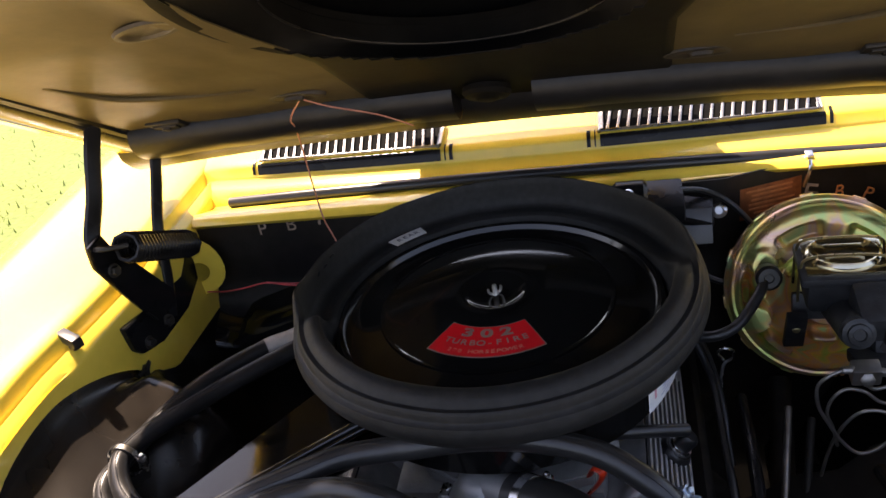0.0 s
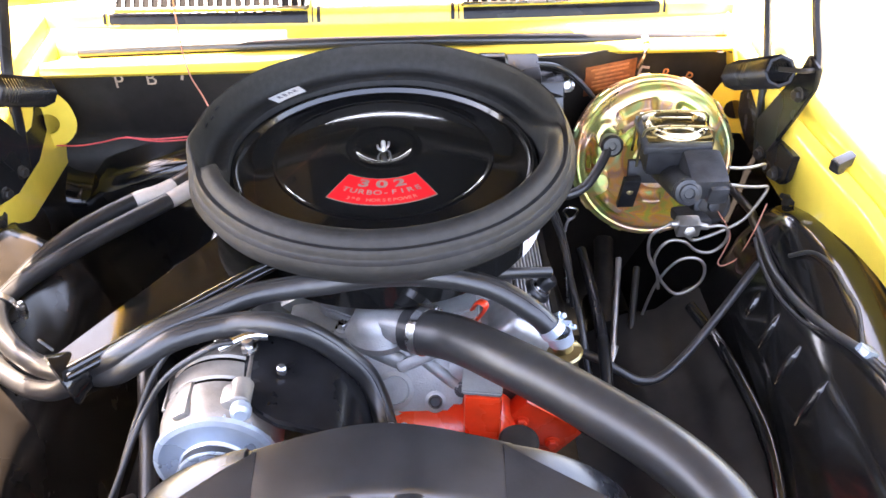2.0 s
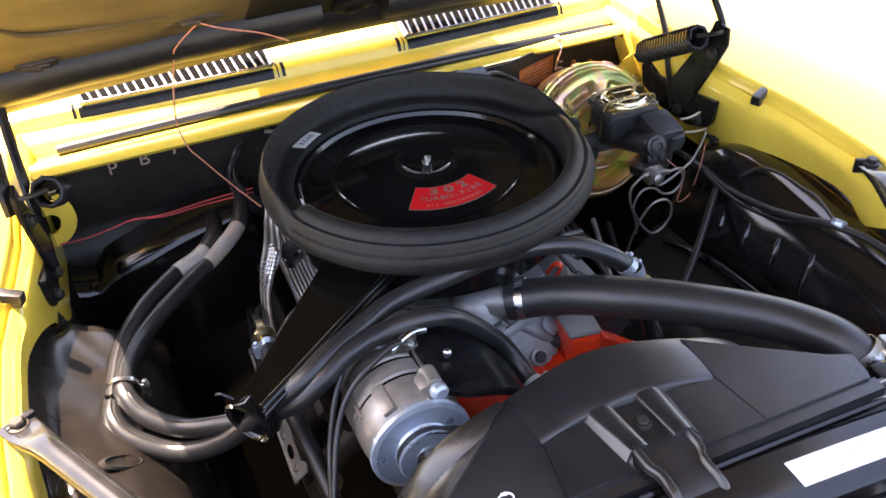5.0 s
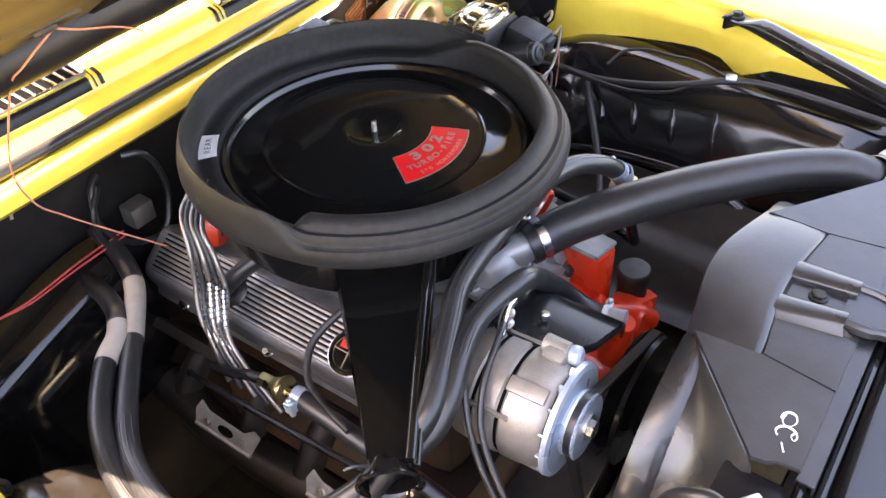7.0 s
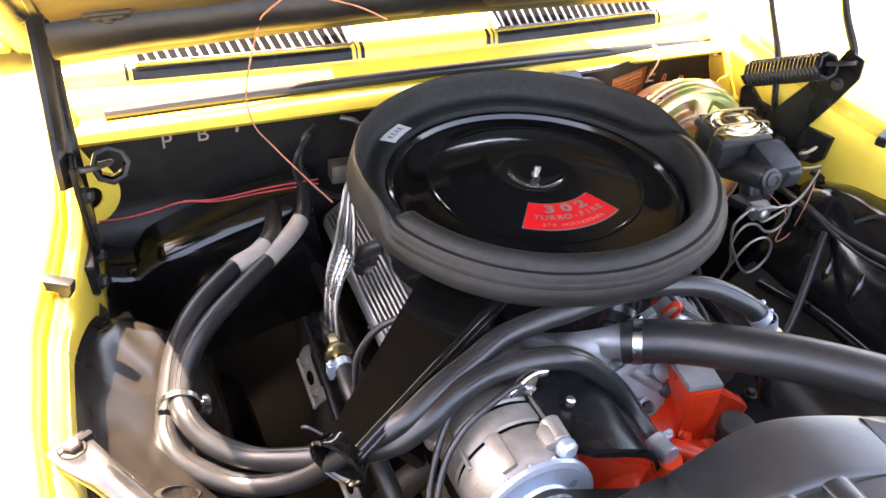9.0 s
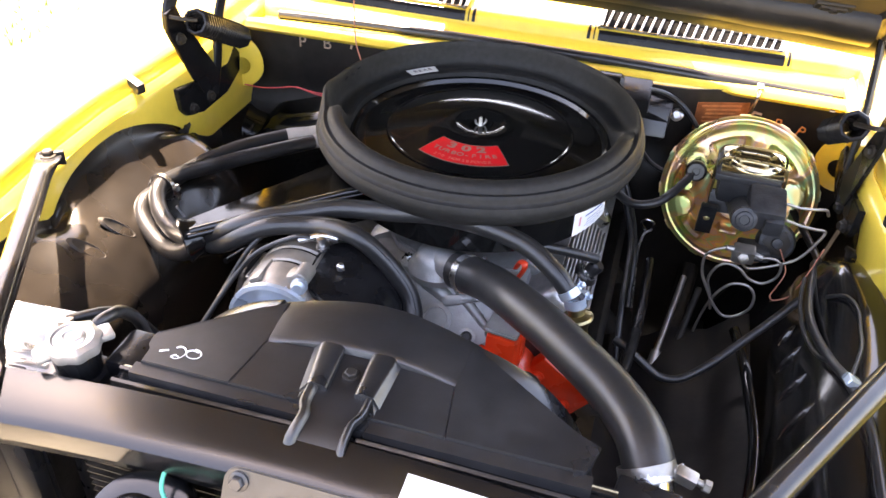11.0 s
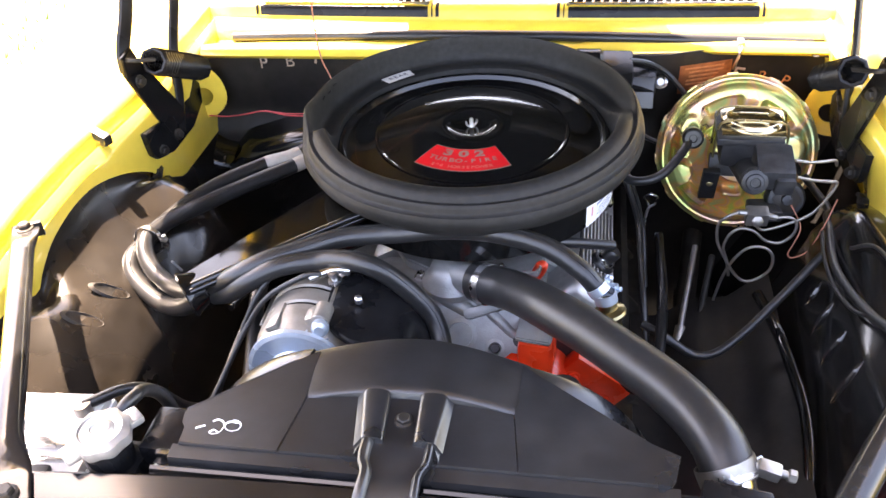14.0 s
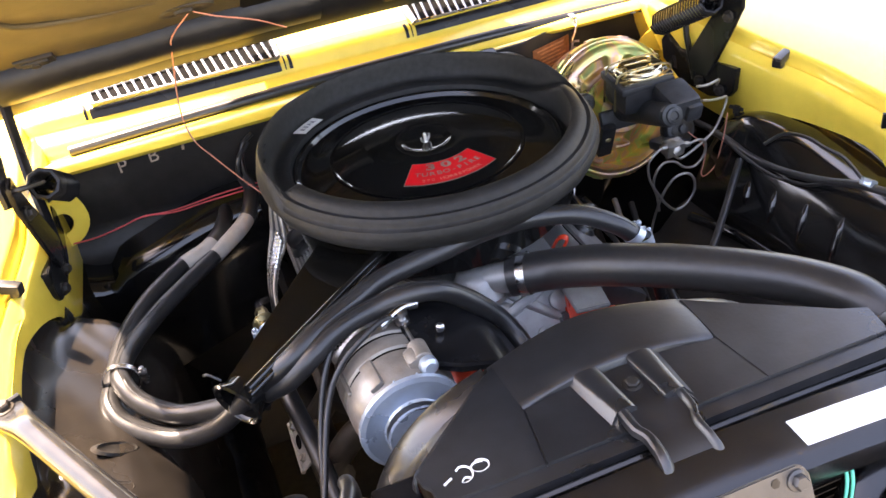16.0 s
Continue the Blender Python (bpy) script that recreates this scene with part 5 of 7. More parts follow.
        part("casting_bolt", bo, LATCHGREY, fcast)
    # orange timing area and water pump
    tc = B()
    rows = []
    for y, w0, w1, z0, z1 in ((-0.200, -0.085, 0.150, 0.600, 0.752), (-0.238, -0.085, 0.150, 0.600, 0.748), (-0.252, -0.072, 0.140, 0.606, 0.738), (-0.268, -0.050, 0.128, 0.612, 0.724), (-0.284, -0.030, 0.112, 0.618, 0.706), (-0.290, -0.010, 0.090, 0.630, 0.690)):
        rows.append([Vector(((w0 + w1) / 2 + (w1 - w0) / 2 * math.copysign(abs(math.cos(a)) ** 0.55, math.cos(a)), y, (z0 + z1) / 2 + (z1 - z0) / 2 * math.copysign(abs(math.sin(a)) ** 0.55, math.sin(a)))) for a in (2 * math.pi * (k + 0.5) / 36 for k in range(36))])
    rings(tc, rows)
    lathe(tc, [(0.05, 0), (0.056, 0.02), (0.045, 0.05), (0.02, 0.07)], aim((0.008, -0.262, 0.66), (0, -1, 0)), 28)
    tube(tc, [(0.055, -0.262, 0.728), (0.085, -0.282, 0.726), (0.112, -0.304, 0.716), (0.126, -0.322, 0.700)], 0.0135, 14)
    rod(tc, (0.016, -0.318, 0.735), (0.012, -0.328, 0.800), 0.018, 0.013, 16)
    wp = part("water_pump", tc, ORANGE, en, "orange water pump and front cover")
    for name, at, size, turn, bev in (("head_boss", (0.108, -0.234, 0.748), (0.040, 0.058, 0.102), (0, 0, -6), 0.008), ("pump_foot", (0.124, -0.290, 0.684), (0.086, 0.042, 0.084), (0, 26, -6), 0.020)):
        q = B()
        box(q, at, size, turn, bev)
        part(name, q, ORANGE, wp)
    q = B()
    lathe(q, [(0.020, 0), (0.020, 0.014), (0.015, 0.018), (0.010, 0.016)], aim((0.100, -0.306, 0.706), (0.1, -1, 0.35)), 20)
    part("pump_port", q, ORANGE, wp)
    for bx, by, bz in ((-0.030, -0.254, 0.722), (0.092, -0.262, 0.732), (0.140, -0.306, 0.706)):
        q = B()
        hexbolt(q, (bx, by, bz), (0.05, -0.8, 0.6), 0.007, 0.007)
        part("pump_bolt", q, ORANGE, wp)
    gk = B()
    prism(gk, [(-0.022, -0.030), (0.020, -0.032), (0.024, 0.026), (-0.022, 0.034)], 0.006, pose(0.108, -0.230, 0.800, 0, 0, -6), 0.0015)
    part("pump_flange", gk, ALU, wp, "grey flange on the orange casting")
    st = B()
    rod(st, (0.006, -0.300, 0.802), (0.011, -0.330, 0.806), 0.0105, 0.0105, 18)
    part("hose_stub", st, ZINC, wp, "plated hose stub")
    cap = B()
    lathe(cap, [(0.019, -0.05), (0.019, 0.0), (0.0215, 0.002), (0.0215, 0.014), (0.019, 0.017), (0.002, 0.018)], pose(0.142, -0.284, 0.742), 28)
    part("filler_cap", cap, DARK, wp, "round black cap")
    # fan, pulleys and belt in the dark below the shroud
    pu = B()
    lathe(pu, [(0.078, 0), (0.080, 0.004), (0.066, 0.012), (0.080, 0.020), (0.080, 0.026), (0.02, 0.028)], aim((0.010, -0.338, 0.690), (0, -1, 0)), 40)
    lathe(pu, [(0.085, 0), (0.087, 0.004), (0.072, 0.012), (0.087, 0.020), (0.087, 0.026), (0.02, 0.028)], aim((0.010, -0.338, 0.480), (0, -1, 0)), 40)
    part("pulley", pu, SATIN, en, "black fan pulley")
    fan = B()
    lathe(fan, [(0.03, -0.04), (0.05, -0.02), (0.06, 0.0), (0.05, 0.03), (0.02, 0.045)], aim((0.010, -0.400, 0.690), (0, -1, 0)), 28)
    fan = part("fan", fan, SATIN, en, "black engine fan")
    for k in range(5):
        a = 2 * math.pi * k / 5 + 1.03
        mm = aim((0.010, -0.438, 0.690), (0, -1, 0)) @ pose(0, 0, 0, 0, 0, math.degrees(a))
        bl = B()
        box(bl, (0.11, 0, 0), (0.20, 0.055, 0.003), (25, 0, 0), 0.001, mm)
        part("blade", bl, SATIN, fan)
    be = B()
    run = []
    for bx, by, bz, r, a0, a1 in ((-0.1496, -0.360, 0.8194, 0.0290, 231, 51), (0.010, -0.350, 0.690, 0.0790, 51, -4), (0.010, -0.350, 0.480, 0.0860, -4, -129)):
        run += [Vector((bx + r * math.cos(radians(lerp(a0, a1, k / 10))), by, bz + r * math.sin(radians(lerp(a0, a1, k / 10))))) for k in range(11)]
    rows = []
    for i, p in enumerate(run):
        d = run[(i + 1) % len(run)] - run[i - 1]
        out = Vector((-d.z, 0, d.x)).normalized()
        rows.append([p + out * o + Vector((0, w, 0)) for o, w in ((-0.004, -0.0035), (0.004, -0.0052), (0.004, 0.0052), (-0.004, 0.0035))])
    rings(be, rows + [rows[0]], True, False)
    bmesh.ops.recalc_face_normals(be, faces=be.faces[:])
    part("belt", be, RUBBER, en, "black drive belt")
    br = B()
    rows = []
    for x, z, yf, yb in ((-0.128, 0.8700, -0.300, -0.252), (-0.114, 0.8690, -0.326, -0.234), (-0.090, 0.8665, -0.341, -0.222), (-0.058, 0.8610, -0.346, -0.220), (-0.038, 0.8520, -0.346, -0.224), (-0.020, 0.8340, -0.342, -0.232), (-0.006, 0.8060, -0.336, -0.240)):
        rows.append([Vector((x, yf + 0.002, z - 0.012)), Vector((x, yf, z - 0.003))] + [Vector((x, lerp(yf, yb, k / 4) + 0.002, z)) for k in range(5)])
    sheet(br, rows, 0.003)
    plate = part("bracket_plate", br, SATIN, en, "black alternator bracket plate with a rolled front edge", 40)
    dt = B()
    lathe(dt, [(0.005, 0.0), (0.005, 0.006), (0.003, 0.008)], pose(-0.091, -0.283, 0.870, 0, 6, 0), 12)
    part("plate_bolt", dt, STEEL, plate)
    ti = B()
    tube(ti, [(0.094, -0.158, 0.800), (0.100, -0.166, 0.815), (0.110, -0.175, 0.838), (0.113, -0.178, 0.852), (0.106, -0.172, 0.852), (0.100, -0.165, 0.836)], 0.0050, 8, 5, flat=0.45)
    part("timing_tab", ti, ORANGE, en, "bent orange tab")
    return en


make_engine()


# ---- alternator ----
def make_alternator():
    c = Vector((-0.150, -0.346, 0.819))
    al = thing("alternator", c, "cast alternator with a blue-zinc fan and pulley", "alternator")
    ax = Vector((-0.03, 1.0, -0.03)).normalized()
    m = aim(c, ax, (0, 0, 1))
    b = B()
    lathe(b, [(0.050, 0.006), (0.055, 0.012), (0.0585, 0.030), (0.0585, 0.046), (0.0560, 0.048), (0.0560, 0.052), (0.0585, 0.054), (0.0585, 0.074), (0.0560, 0.076), (0.0560, 0.080), (0.0585, 0.082), (0.057, 0.098), (0.050, 0.110), (0.028, 0.116), (0.002, 0.117)], m, 48)
    body_ = part("housing", b, ALTBODY, al, "sand-cast alternator housing", 35)
    for k, n in ((0, 0.040), (4, 0.020), (6, 0.034)):
        v = B()
        box(v, (0.0575, 0, 0.010 + n / 2), (0.007, 0.016, n), (0, 0, 0), 0.0025, m @ pose(0, 0, 0, 0, 0, 40 * k + 62))
        part("cast_boss", v, ALTBODY, body_)
    for z in (0.050, 0.078):
        g = B()
        lathe(g, [(0.0562, z - 0.0018), (0.0566, z), (0.0562, z + 0.0018)], m, 48, caps=False)
        part("split_line", g, PIT, body_)
    for k in range(4):
        g = B()
        rod(g, m @ (pose(0, 0, 0, 0, 0, 90 * k + 30) @ Vector((0.0590, 0, 0.038))), m @ (pose(0, 0, 0, 0, 0, 90 * k + 30) @ Vector((0.0590, 0, 0.092))), 0.0028, seg=8)
        part("through_bolt", g, WORN, body_)
    ear = B()
    box(ear, (-0.128, -0.318, 0.866), (0.018, 0.024, 0.036), (0, -20, 0), 0.006)
    rod(ear, (-0.124, -0.328, 0.876), (-0.124, -0.302, 0.876), 0.0105, seg=18)
    part("ear", ear, ALTBODY, al)
    bo = B()
    lathe(bo, [(0.009, 0), (0.010, 0.003), (0.0095, 0.009), (0.006, 0.012)], aim((-0.122, -0.329, 0.874), (0.1, -1, 0.1)), 18)
    part("ear_bolt", bo, ZINC, al, "zinc bolt")
    f = B()
    lathe(f, [(0.012, -0.014), (0.028, -0.010), (0.032, -0.004), (0.042, -0.002), (0.053, -0.005), (0.058, -0.003), (0.0585, 0.002), (0.051, 0.004), (0.02, 0.005)], m, 48)
    fan = part("fan", f, ZINC, al, "blue-zinc cooling fan", 35)
    for k in range(14):
        s = B()
        box(s, (0.051, 0, 0.0025), (0.012, 0.002, 0.009), (0, 0, 25), 0.0005, m @ pose(0, 0, 0, 0, 0, 360 * k / 14))
        part("fan_blade", s, ZINC, fan)
    p = B()
    lathe(p, [(0.002, -0.020), (0.032, -0.020), (0.034, -0.0185), (0.033, -0.0165), (0.024, -0.013), (0.033, -0.009), (0.034, -0.007), (0.02, -0.006)], m, 44)
    pul = part("pulley", p, ZINC, al, "zinc plated pulley", 30)
    n = B()
    lathe(n, [(0.014, -0.0215), (0.014, -0.0195)], m, 24)
    lathe(n, [(0.008, -0.028), (0.009, -0.027), (0.009, -0.020)], m, 6)
    part("pulley_nut", n, STEEL, pul)
    t = B()
    lathe(t, [(0.008, 0), (0.008, 0.004), (0.004, 0.005), (0.004, 0.014), (0.0065, 0.014), (0.0065, 0.019), (0.003, 0.020)], aim((-0.124, -0.258, 0.876), (0, -0.15, 1)), 12)
    part("terminal", t, STEEL, al, "steel terminal stud")
    q = B()
    for i in range(4):
        rod(q, (-0.150 + i * 0.006, -0.235, 0.872), (-0.152 + i * 0.006, -0.230, 0.895), 0.0022, seg=8)
    part("connector", q, RUBBER, al)
    return al


make_alternator()


# ---- hoses and pipes ----
def clamp(bm, p, axis, r, w=0.010):
    m = aim(p, axis)
    lathe(bm, [(r, -w / 2), (r + 0.0014, -w / 2), (r + 0.0014, w / 2), (r, w / 2)], m, 28, caps=False)
    box(bm, (r + 0.005, 0, 0), (0.009, 0.014, w * 0.9), (0, 0, 0), 0.0015, m)
    rod(bm, m @ Vector((r + 0.005, -0.013, 0)), m @ Vector((r + 0.005, 0.012, 0)), 0.0032, seg=10)
    return bm


def hose(name, pts, r, label, clamps=(), material=None, category="hose", n=10):
    h = thing(name, pts[0], label, category)
    bm = B()
    tube(bm, pts, r, 20, n)
    part("rubber", bm, material or RUBBER, h, smooth=60)
    for p, ax in clamps:
        c = B()
        clamp(c, Vector(p), Vector(ax), r)
        part("clamp", c, STEEL, h, "worm-drive steel clamp")
    return h


hose("radiator_hose", [(0.030, -0.192, 0.834), (0.052, -0.206, 0.841), (0.074, -0.221, 0.848), (0.097, -0.247, 0.860), (0.124, -0.280, 0.873), (0.164, -0.320, 0.882), (0.202, -0.360, 0.888), (0.238, -0.398, 0.891), (0.264, -0.432, 0.892), (0.281, -0.466, 0.892), (0.291, -0.497, 0.882)], 0.0245,
     "fat black upper radiator hose", [((0.045, -0.201, 0.838), (0.8, -0.55, 0.2)), ((0.288, -0.494, 0.886), (0.45, -0.65, -0.62))])
def heater_hose(pts, label, sleeve):
    h = thing("heater_hose", pts[0], label, "hose", "heater hoses")
    bm = B()
    tube(bm, pts, 0.0118, 18, 8)
    part("rubber", bm, RUBBER, h, smooth=60)
    line = curve_points(pts, 8)
    for k in range(3):
        st = B()
        a = 0.9 + 0.55 * k
        run = [p + Vector((0.0119 * math.cos(a) * 0.6, -0.0119 * math.cos(a) * 0.8, 0.0119 * math.sin(a))) for p in line[40::3]]
        tube(st, run, 0.0007, 5, 2)
        part("moulded_stripe", st, RUBBER, h)
    # pale skin over this stretch stands in for a patch of sunlight
    t = B()
    tube(t, line[sleeve[0]:sleeve[1]:2], 0.0122, 18, 3)
    part("sun_patch", t, SUNPATCH, h, "pale sun patch painted round the hose")
    return h


h1 = heater_hose([(-0.215, 0.285, 0.815), (-0.226, 0.225, 0.808), (-0.246, 0.180, 0.798), (-0.296, 0.123, 0.795), (-0.343, 0.073, 0.795), (-0.381, 0.030, 0.796), (-0.408, -0.012, 0.800), (-0.424, -0.055, 0.810), (-0.434, -0.095, 0.818), (-0.436, -0.130, 0.820), (-0.420, -0.160, 0.806), (-0.385, -0.186, 0.795), (-0.345, -0.212, 0.806), (-0.300, -0.240, 0.828), (-0.259, -0.261, 0.852), (-0.231, -0.263, 0.872), (-0.200, -0.253, 0.886), (-0.172, -0.244, 0.890), (-0.145, -0.240, 0.892), (-0.115, -0.245, 0.899), (-0.082, -0.253, 0.900), (-0.050, -0.252, 0.876), (-0.017, -0.257, 0.840), (-0.003, -0.271, 0.818), (0.004, -0.292, 0.804), (0.008, -0.310, 0.800)],
                 "black heater hose looping past the inner fender to the water pump", (15, 26))
h2 = heater_hose([(-0.262, 0.270, 0.790), (-0.280, 0.180, 0.800), (-0.308, 0.131, 0.802), (-0.345, 0.106, 0.802), (-0.392, 0.055, 0.802), (-0.420, 0.008, 0.802), (-0.436, -0.035, 0.802), (-0.446, -0.080, 0.802), (-0.452, -0.115, 0.802), (-0.455, -0.145, 0.800), (-0.440, -0.172, 0.788), (-0.395, -0.200, 0.774), (-0.345, -0.225, 0.792), (-0.295, -0.245, 0.840), (-0.252, -0.256, 0.872), (-0.214, -0.243, 0.888), (-0.168, -0.223, 0.895), (-0.129, -0.206, 0.900), (-0.080, -0.198, 0.903), (-0.055, -0.198, 0.906), (0.0, -0.196, 0.913), (0.06, -0.197, 0.911), (0.115, -0.206, 0.902), (0.155, -0.222, 0.884), (0.176, -0.232, 0.866)],
                 "black hose looping past the inner fender and over the intake", (14, 25))
for hz, p, ax in ((h1, (0.007, -0.306, 0.801), (0.2, -0.9, -0.2)), (h2, (0.176, -0.232, 0.866), (0.6, -0.25, -0.72))):
    c = B()
    clamp(c, Vector(p), Vector(ax), 0.0118)
    part("clamp", c, ZINC, hz, "zinc hose clamp")
tie = thing("hose_tie", (-0.443, -0.118, 0.82), "thin steel band holding two hoses", "clamp")
tb = B()
clamp(tb, Vector((-0.438, -0.118, 0.813)), Vector((-0.1, -1, 0.05)), 0.021, 0.007)
part("band", tb, STEEL, tie)


def check_valve(p, axis, pipe, label, k=1.0):
    v = thing("check_valve", p, label, "valve", "check valves")
    m = aim(p, axis)
    g = B()
    lathe(g, [(0.012 * k, 0.0), (0.012 * k, 0.010), (0.021 * k, 0.013), (0.0225 * k, 0.016), (0.021 * k, 0.019), (0.016 * k, 0.024), (0.013 * k, 0.030)], m, 28)
    part("valve_body", g, BRASS, v, "yellow plated valve body")
    h = B()
    lathe(h, [(0.0125 * k, 0.030), (0.0125 * k, 0.048), (0.010 * k, 0.050)], m, 6)
    part("hex_nut", h, BRASS, v)
    c = B()
    clamp(c, Vector(p) + Vector(axis).normalized() * -0.006, Vector(axis), 0.0135 * k, 0.012)
    part("clamp", c, ZINC, v, "zinc hose clamp")
    t = B()
    tube(t, pipe, 0.0085 * k, 12, 8)
    part("pipe", t, SATIN, v, "black steel air pipe")
    return v


check_valve((0.186, -0.236, 0.852), (0.25, -0.12, -0.95), [(0.198, -0.242, 0.808), (0.203, -0.246, 0.780), (0.212, -0.250, 0.745), (0.230, -0.245, 0.722), (0.250, -0.215, 0.715), (0.262, -0.15, 0.722), (0.268, -0.05, 0.725), (0.270, 0.08, 0.715)],
            "plated check valve with a black pipe beside the valve cover", 0.88)
check_valve((-0.262, -0.092, 0.797), (-0.02, 1, -0.10), [(-0.263, -0.043, 0.792), (-0.264, -0.022, 0.786), (-0.262, 0.01, 0.768), (-0.250, 0.06, 0.735)],
            "plated check valve low beside the valve cover", 0.72)
hose("air_pump_hose", [(-0.262, -0.091, 0.797), (-0.264, -0.135, 0.794), (-0.262, -0.19, 0.778), (-0.252, -0.255, 0.745), (-0.245, -0.32, 0.71)], 0.0105, "black air pump hose below the snorkel")
hose("distributor_hose", [(0.060, -0.135, 0.850), (0.10, -0.125, 0.848), (0.150, -0.105, 0.834), (0.196, -0.086, 0.818)], 0.0068, "thin black breather hose to the valve cover")
hose("vacuum_hose", [(0.306, 0.140, 0.850), (0.290, 0.112, 0.838), (0.262, 0.080, 0.822), (0.225, 0.075, 0.815), (0.19, 0.10, 0.822)], 0.0065, "black vacuum hose to the brake booster")


def wires(name, lines, r, material, label, category="wire", group=""):
    w = thing(name, lines[0][0], label, category, group)
    for pts in lines:
        bm = B()
        tube(bm, pts, r, 8, 8)
        part("strand", bm, material, w, smooth=60)
    return w


wires("red_wire", [[(-0.505, 0.252, 0.806), (-0.46, 0.246, 0.808), (-0.42, 0.238, 0.818), (-0.385, 0.235, 0.826), (-0.34, 0.236, 0.818), (-0.28, 0.240, 0.818), (-0.20, 0.244, 0.816)], [(-0.385, 0.235, 0.827), (-0.34, 0.237, 0.821), (-0.27, 0.242, 0.823), (-0.20, 0.246, 0.822)]], 0.0012, REDWIRE, "red wire strung along the firewall")
for k in range(5):
    o = 0.0085 * k
    wires("spark_plug_lead", [[(-0.150 + o, 0.165, 0.880), (-0.186, 0.135 - o, 0.885), (-0.204 + 0.2 * o, 0.112 - o, 0.855), (-0.214 + 0.3 * o, 0.105 - 1.2 * o, 0.815), (-0.228, 0.092 - 1.3 * o, 0.782), (-0.240, 0.062 - 1.4 * o, 0.755), (-0.246, 0.045 - 2.5 * o, 0.715)]], 0.0032, LATCHGREY if k % 2 else WORN, "grey spark plug lead beside the valve cover", "wire", "spark plug leads")
for k in range(4):
    o = 0.011 * k
    w = thing("plug_heat_sleeve", (-0.21, 0.09 - o, 0.80), "braided bright heat sleeve on a plug lead", "sleeve", "heat sleeves")
    bm = B()
    pts = [Vector((-0.206, 0.098 - o, 0.822)), Vector((-0.216, 0.092 - o, 0.802)), Vector((-0.228, 0.082 - o, 0.780)), Vector((-0.238, 0.068 - o, 0.758))]
    tube(bm, pts, 0.0042, 10, 6)
    part("sleeve", bm, STEEL, w)
    line = curve_points(pts, 4)
    for i, p in enumerate(line[:-1]):
        rb = B()
        lathe(rb, [(0.0042, -0.001), (0.0056, 0.0), (0.0042, 0.001)], aim(p, line[i + 1] - p), 10, caps=False)
        part("braid_ring", rb, STEEL, w)
wires("spark_plug_lead", [[(0.12, 0.19, 0.86), (0.19, 0.16, 0.830), (0.228, 0.12, 0.772), (0.244, 0.06, 0.735), (0.250, 0.0, 0.68)]], 0.0042, RUBBER, "black spark plug lead", "wire", "spark plug leads")
wires("spark_plug_lead", [[(0.12, 0.17, 0.86), (0.19, 0.14, 0.828), (0.232, 0.08, 0.760), (0.238, 0.00, 0.745), (0.240, -0.08, 0.738), (0.246, -0.13, 0.700), (0.250, -0.15, 0.67)]], 0.0042, RUBBER, "long black spark plug lead", "wire", "spark plug leads")
wires("plug_tube", [[(-0.255, 0.105, 0.700), (-0.262, 0.085, 0.712), (-0.275, -0.05, 0.745), (-0.288, -0.215, 0.785)]], 0.0042, SATIN, "thin dark steel tube under the check valve", "pipe")
wires("vacuum_line", [[(-0.150, -0.105, 0.862), (-0.185, -0.086, 0.842), (-0.216, -0.078, 0.824), (-0.242, -0.092, 0.808), (-0.258, -0.125, 0.802), (-0.268, -0.168, 0.800)]], 0.0042, RUBBER, "looped black vacuum line over the valve cover", "hose")
dist = thing("distributor", (0.0, 0.215, 0.80), "black distributor with red boots behind the air cleaner", "distributor")
db = B()
lathe(db, [(0.034, 0.76), (0.036, 0.80), (0.050, 0.805), (0.052, 0.845), (0.040, 0.862), (0.002, 0.868)], pose(-0.02, 0.215, 0), 32)
part("cap", db, RUBBER, dist)
db = B()
box(db, (-0.145, 0.150, 0.825), (0.030, 0.040, 0.030), (0, 20, 20), 0.008)
part("boot", db, ORANGE, dist, "red rubber boot")
wires("alternator_wire", [[(-0.124, -0.259, 0.888), (-0.140, -0.265, 0.893), (-0.158, -0.270, 0.891), (-0.200, -0.280, 0.867), (-0.228, -0.300, 0.832), (-0.256, -0.355, 0.780), (-0.285, -0.420, 0.735)], [(-0.145, -0.232, 0.890), (-0.180, -0.246, 0.892), (-0.212, -0.268, 0.868), (-0.238, -0.300, 0.820), (-0.262, -0.360, 0.760)]], 0.0034, RUBBER, "black alternator cable with a steel end")
wires("ground_strap", [[(-0.105, -0.255, 0.892), (-0.124, -0.258, 0.894), (-0.150, -0.268, 0.888)]], 0.005, STEEL, "short steel cable end")


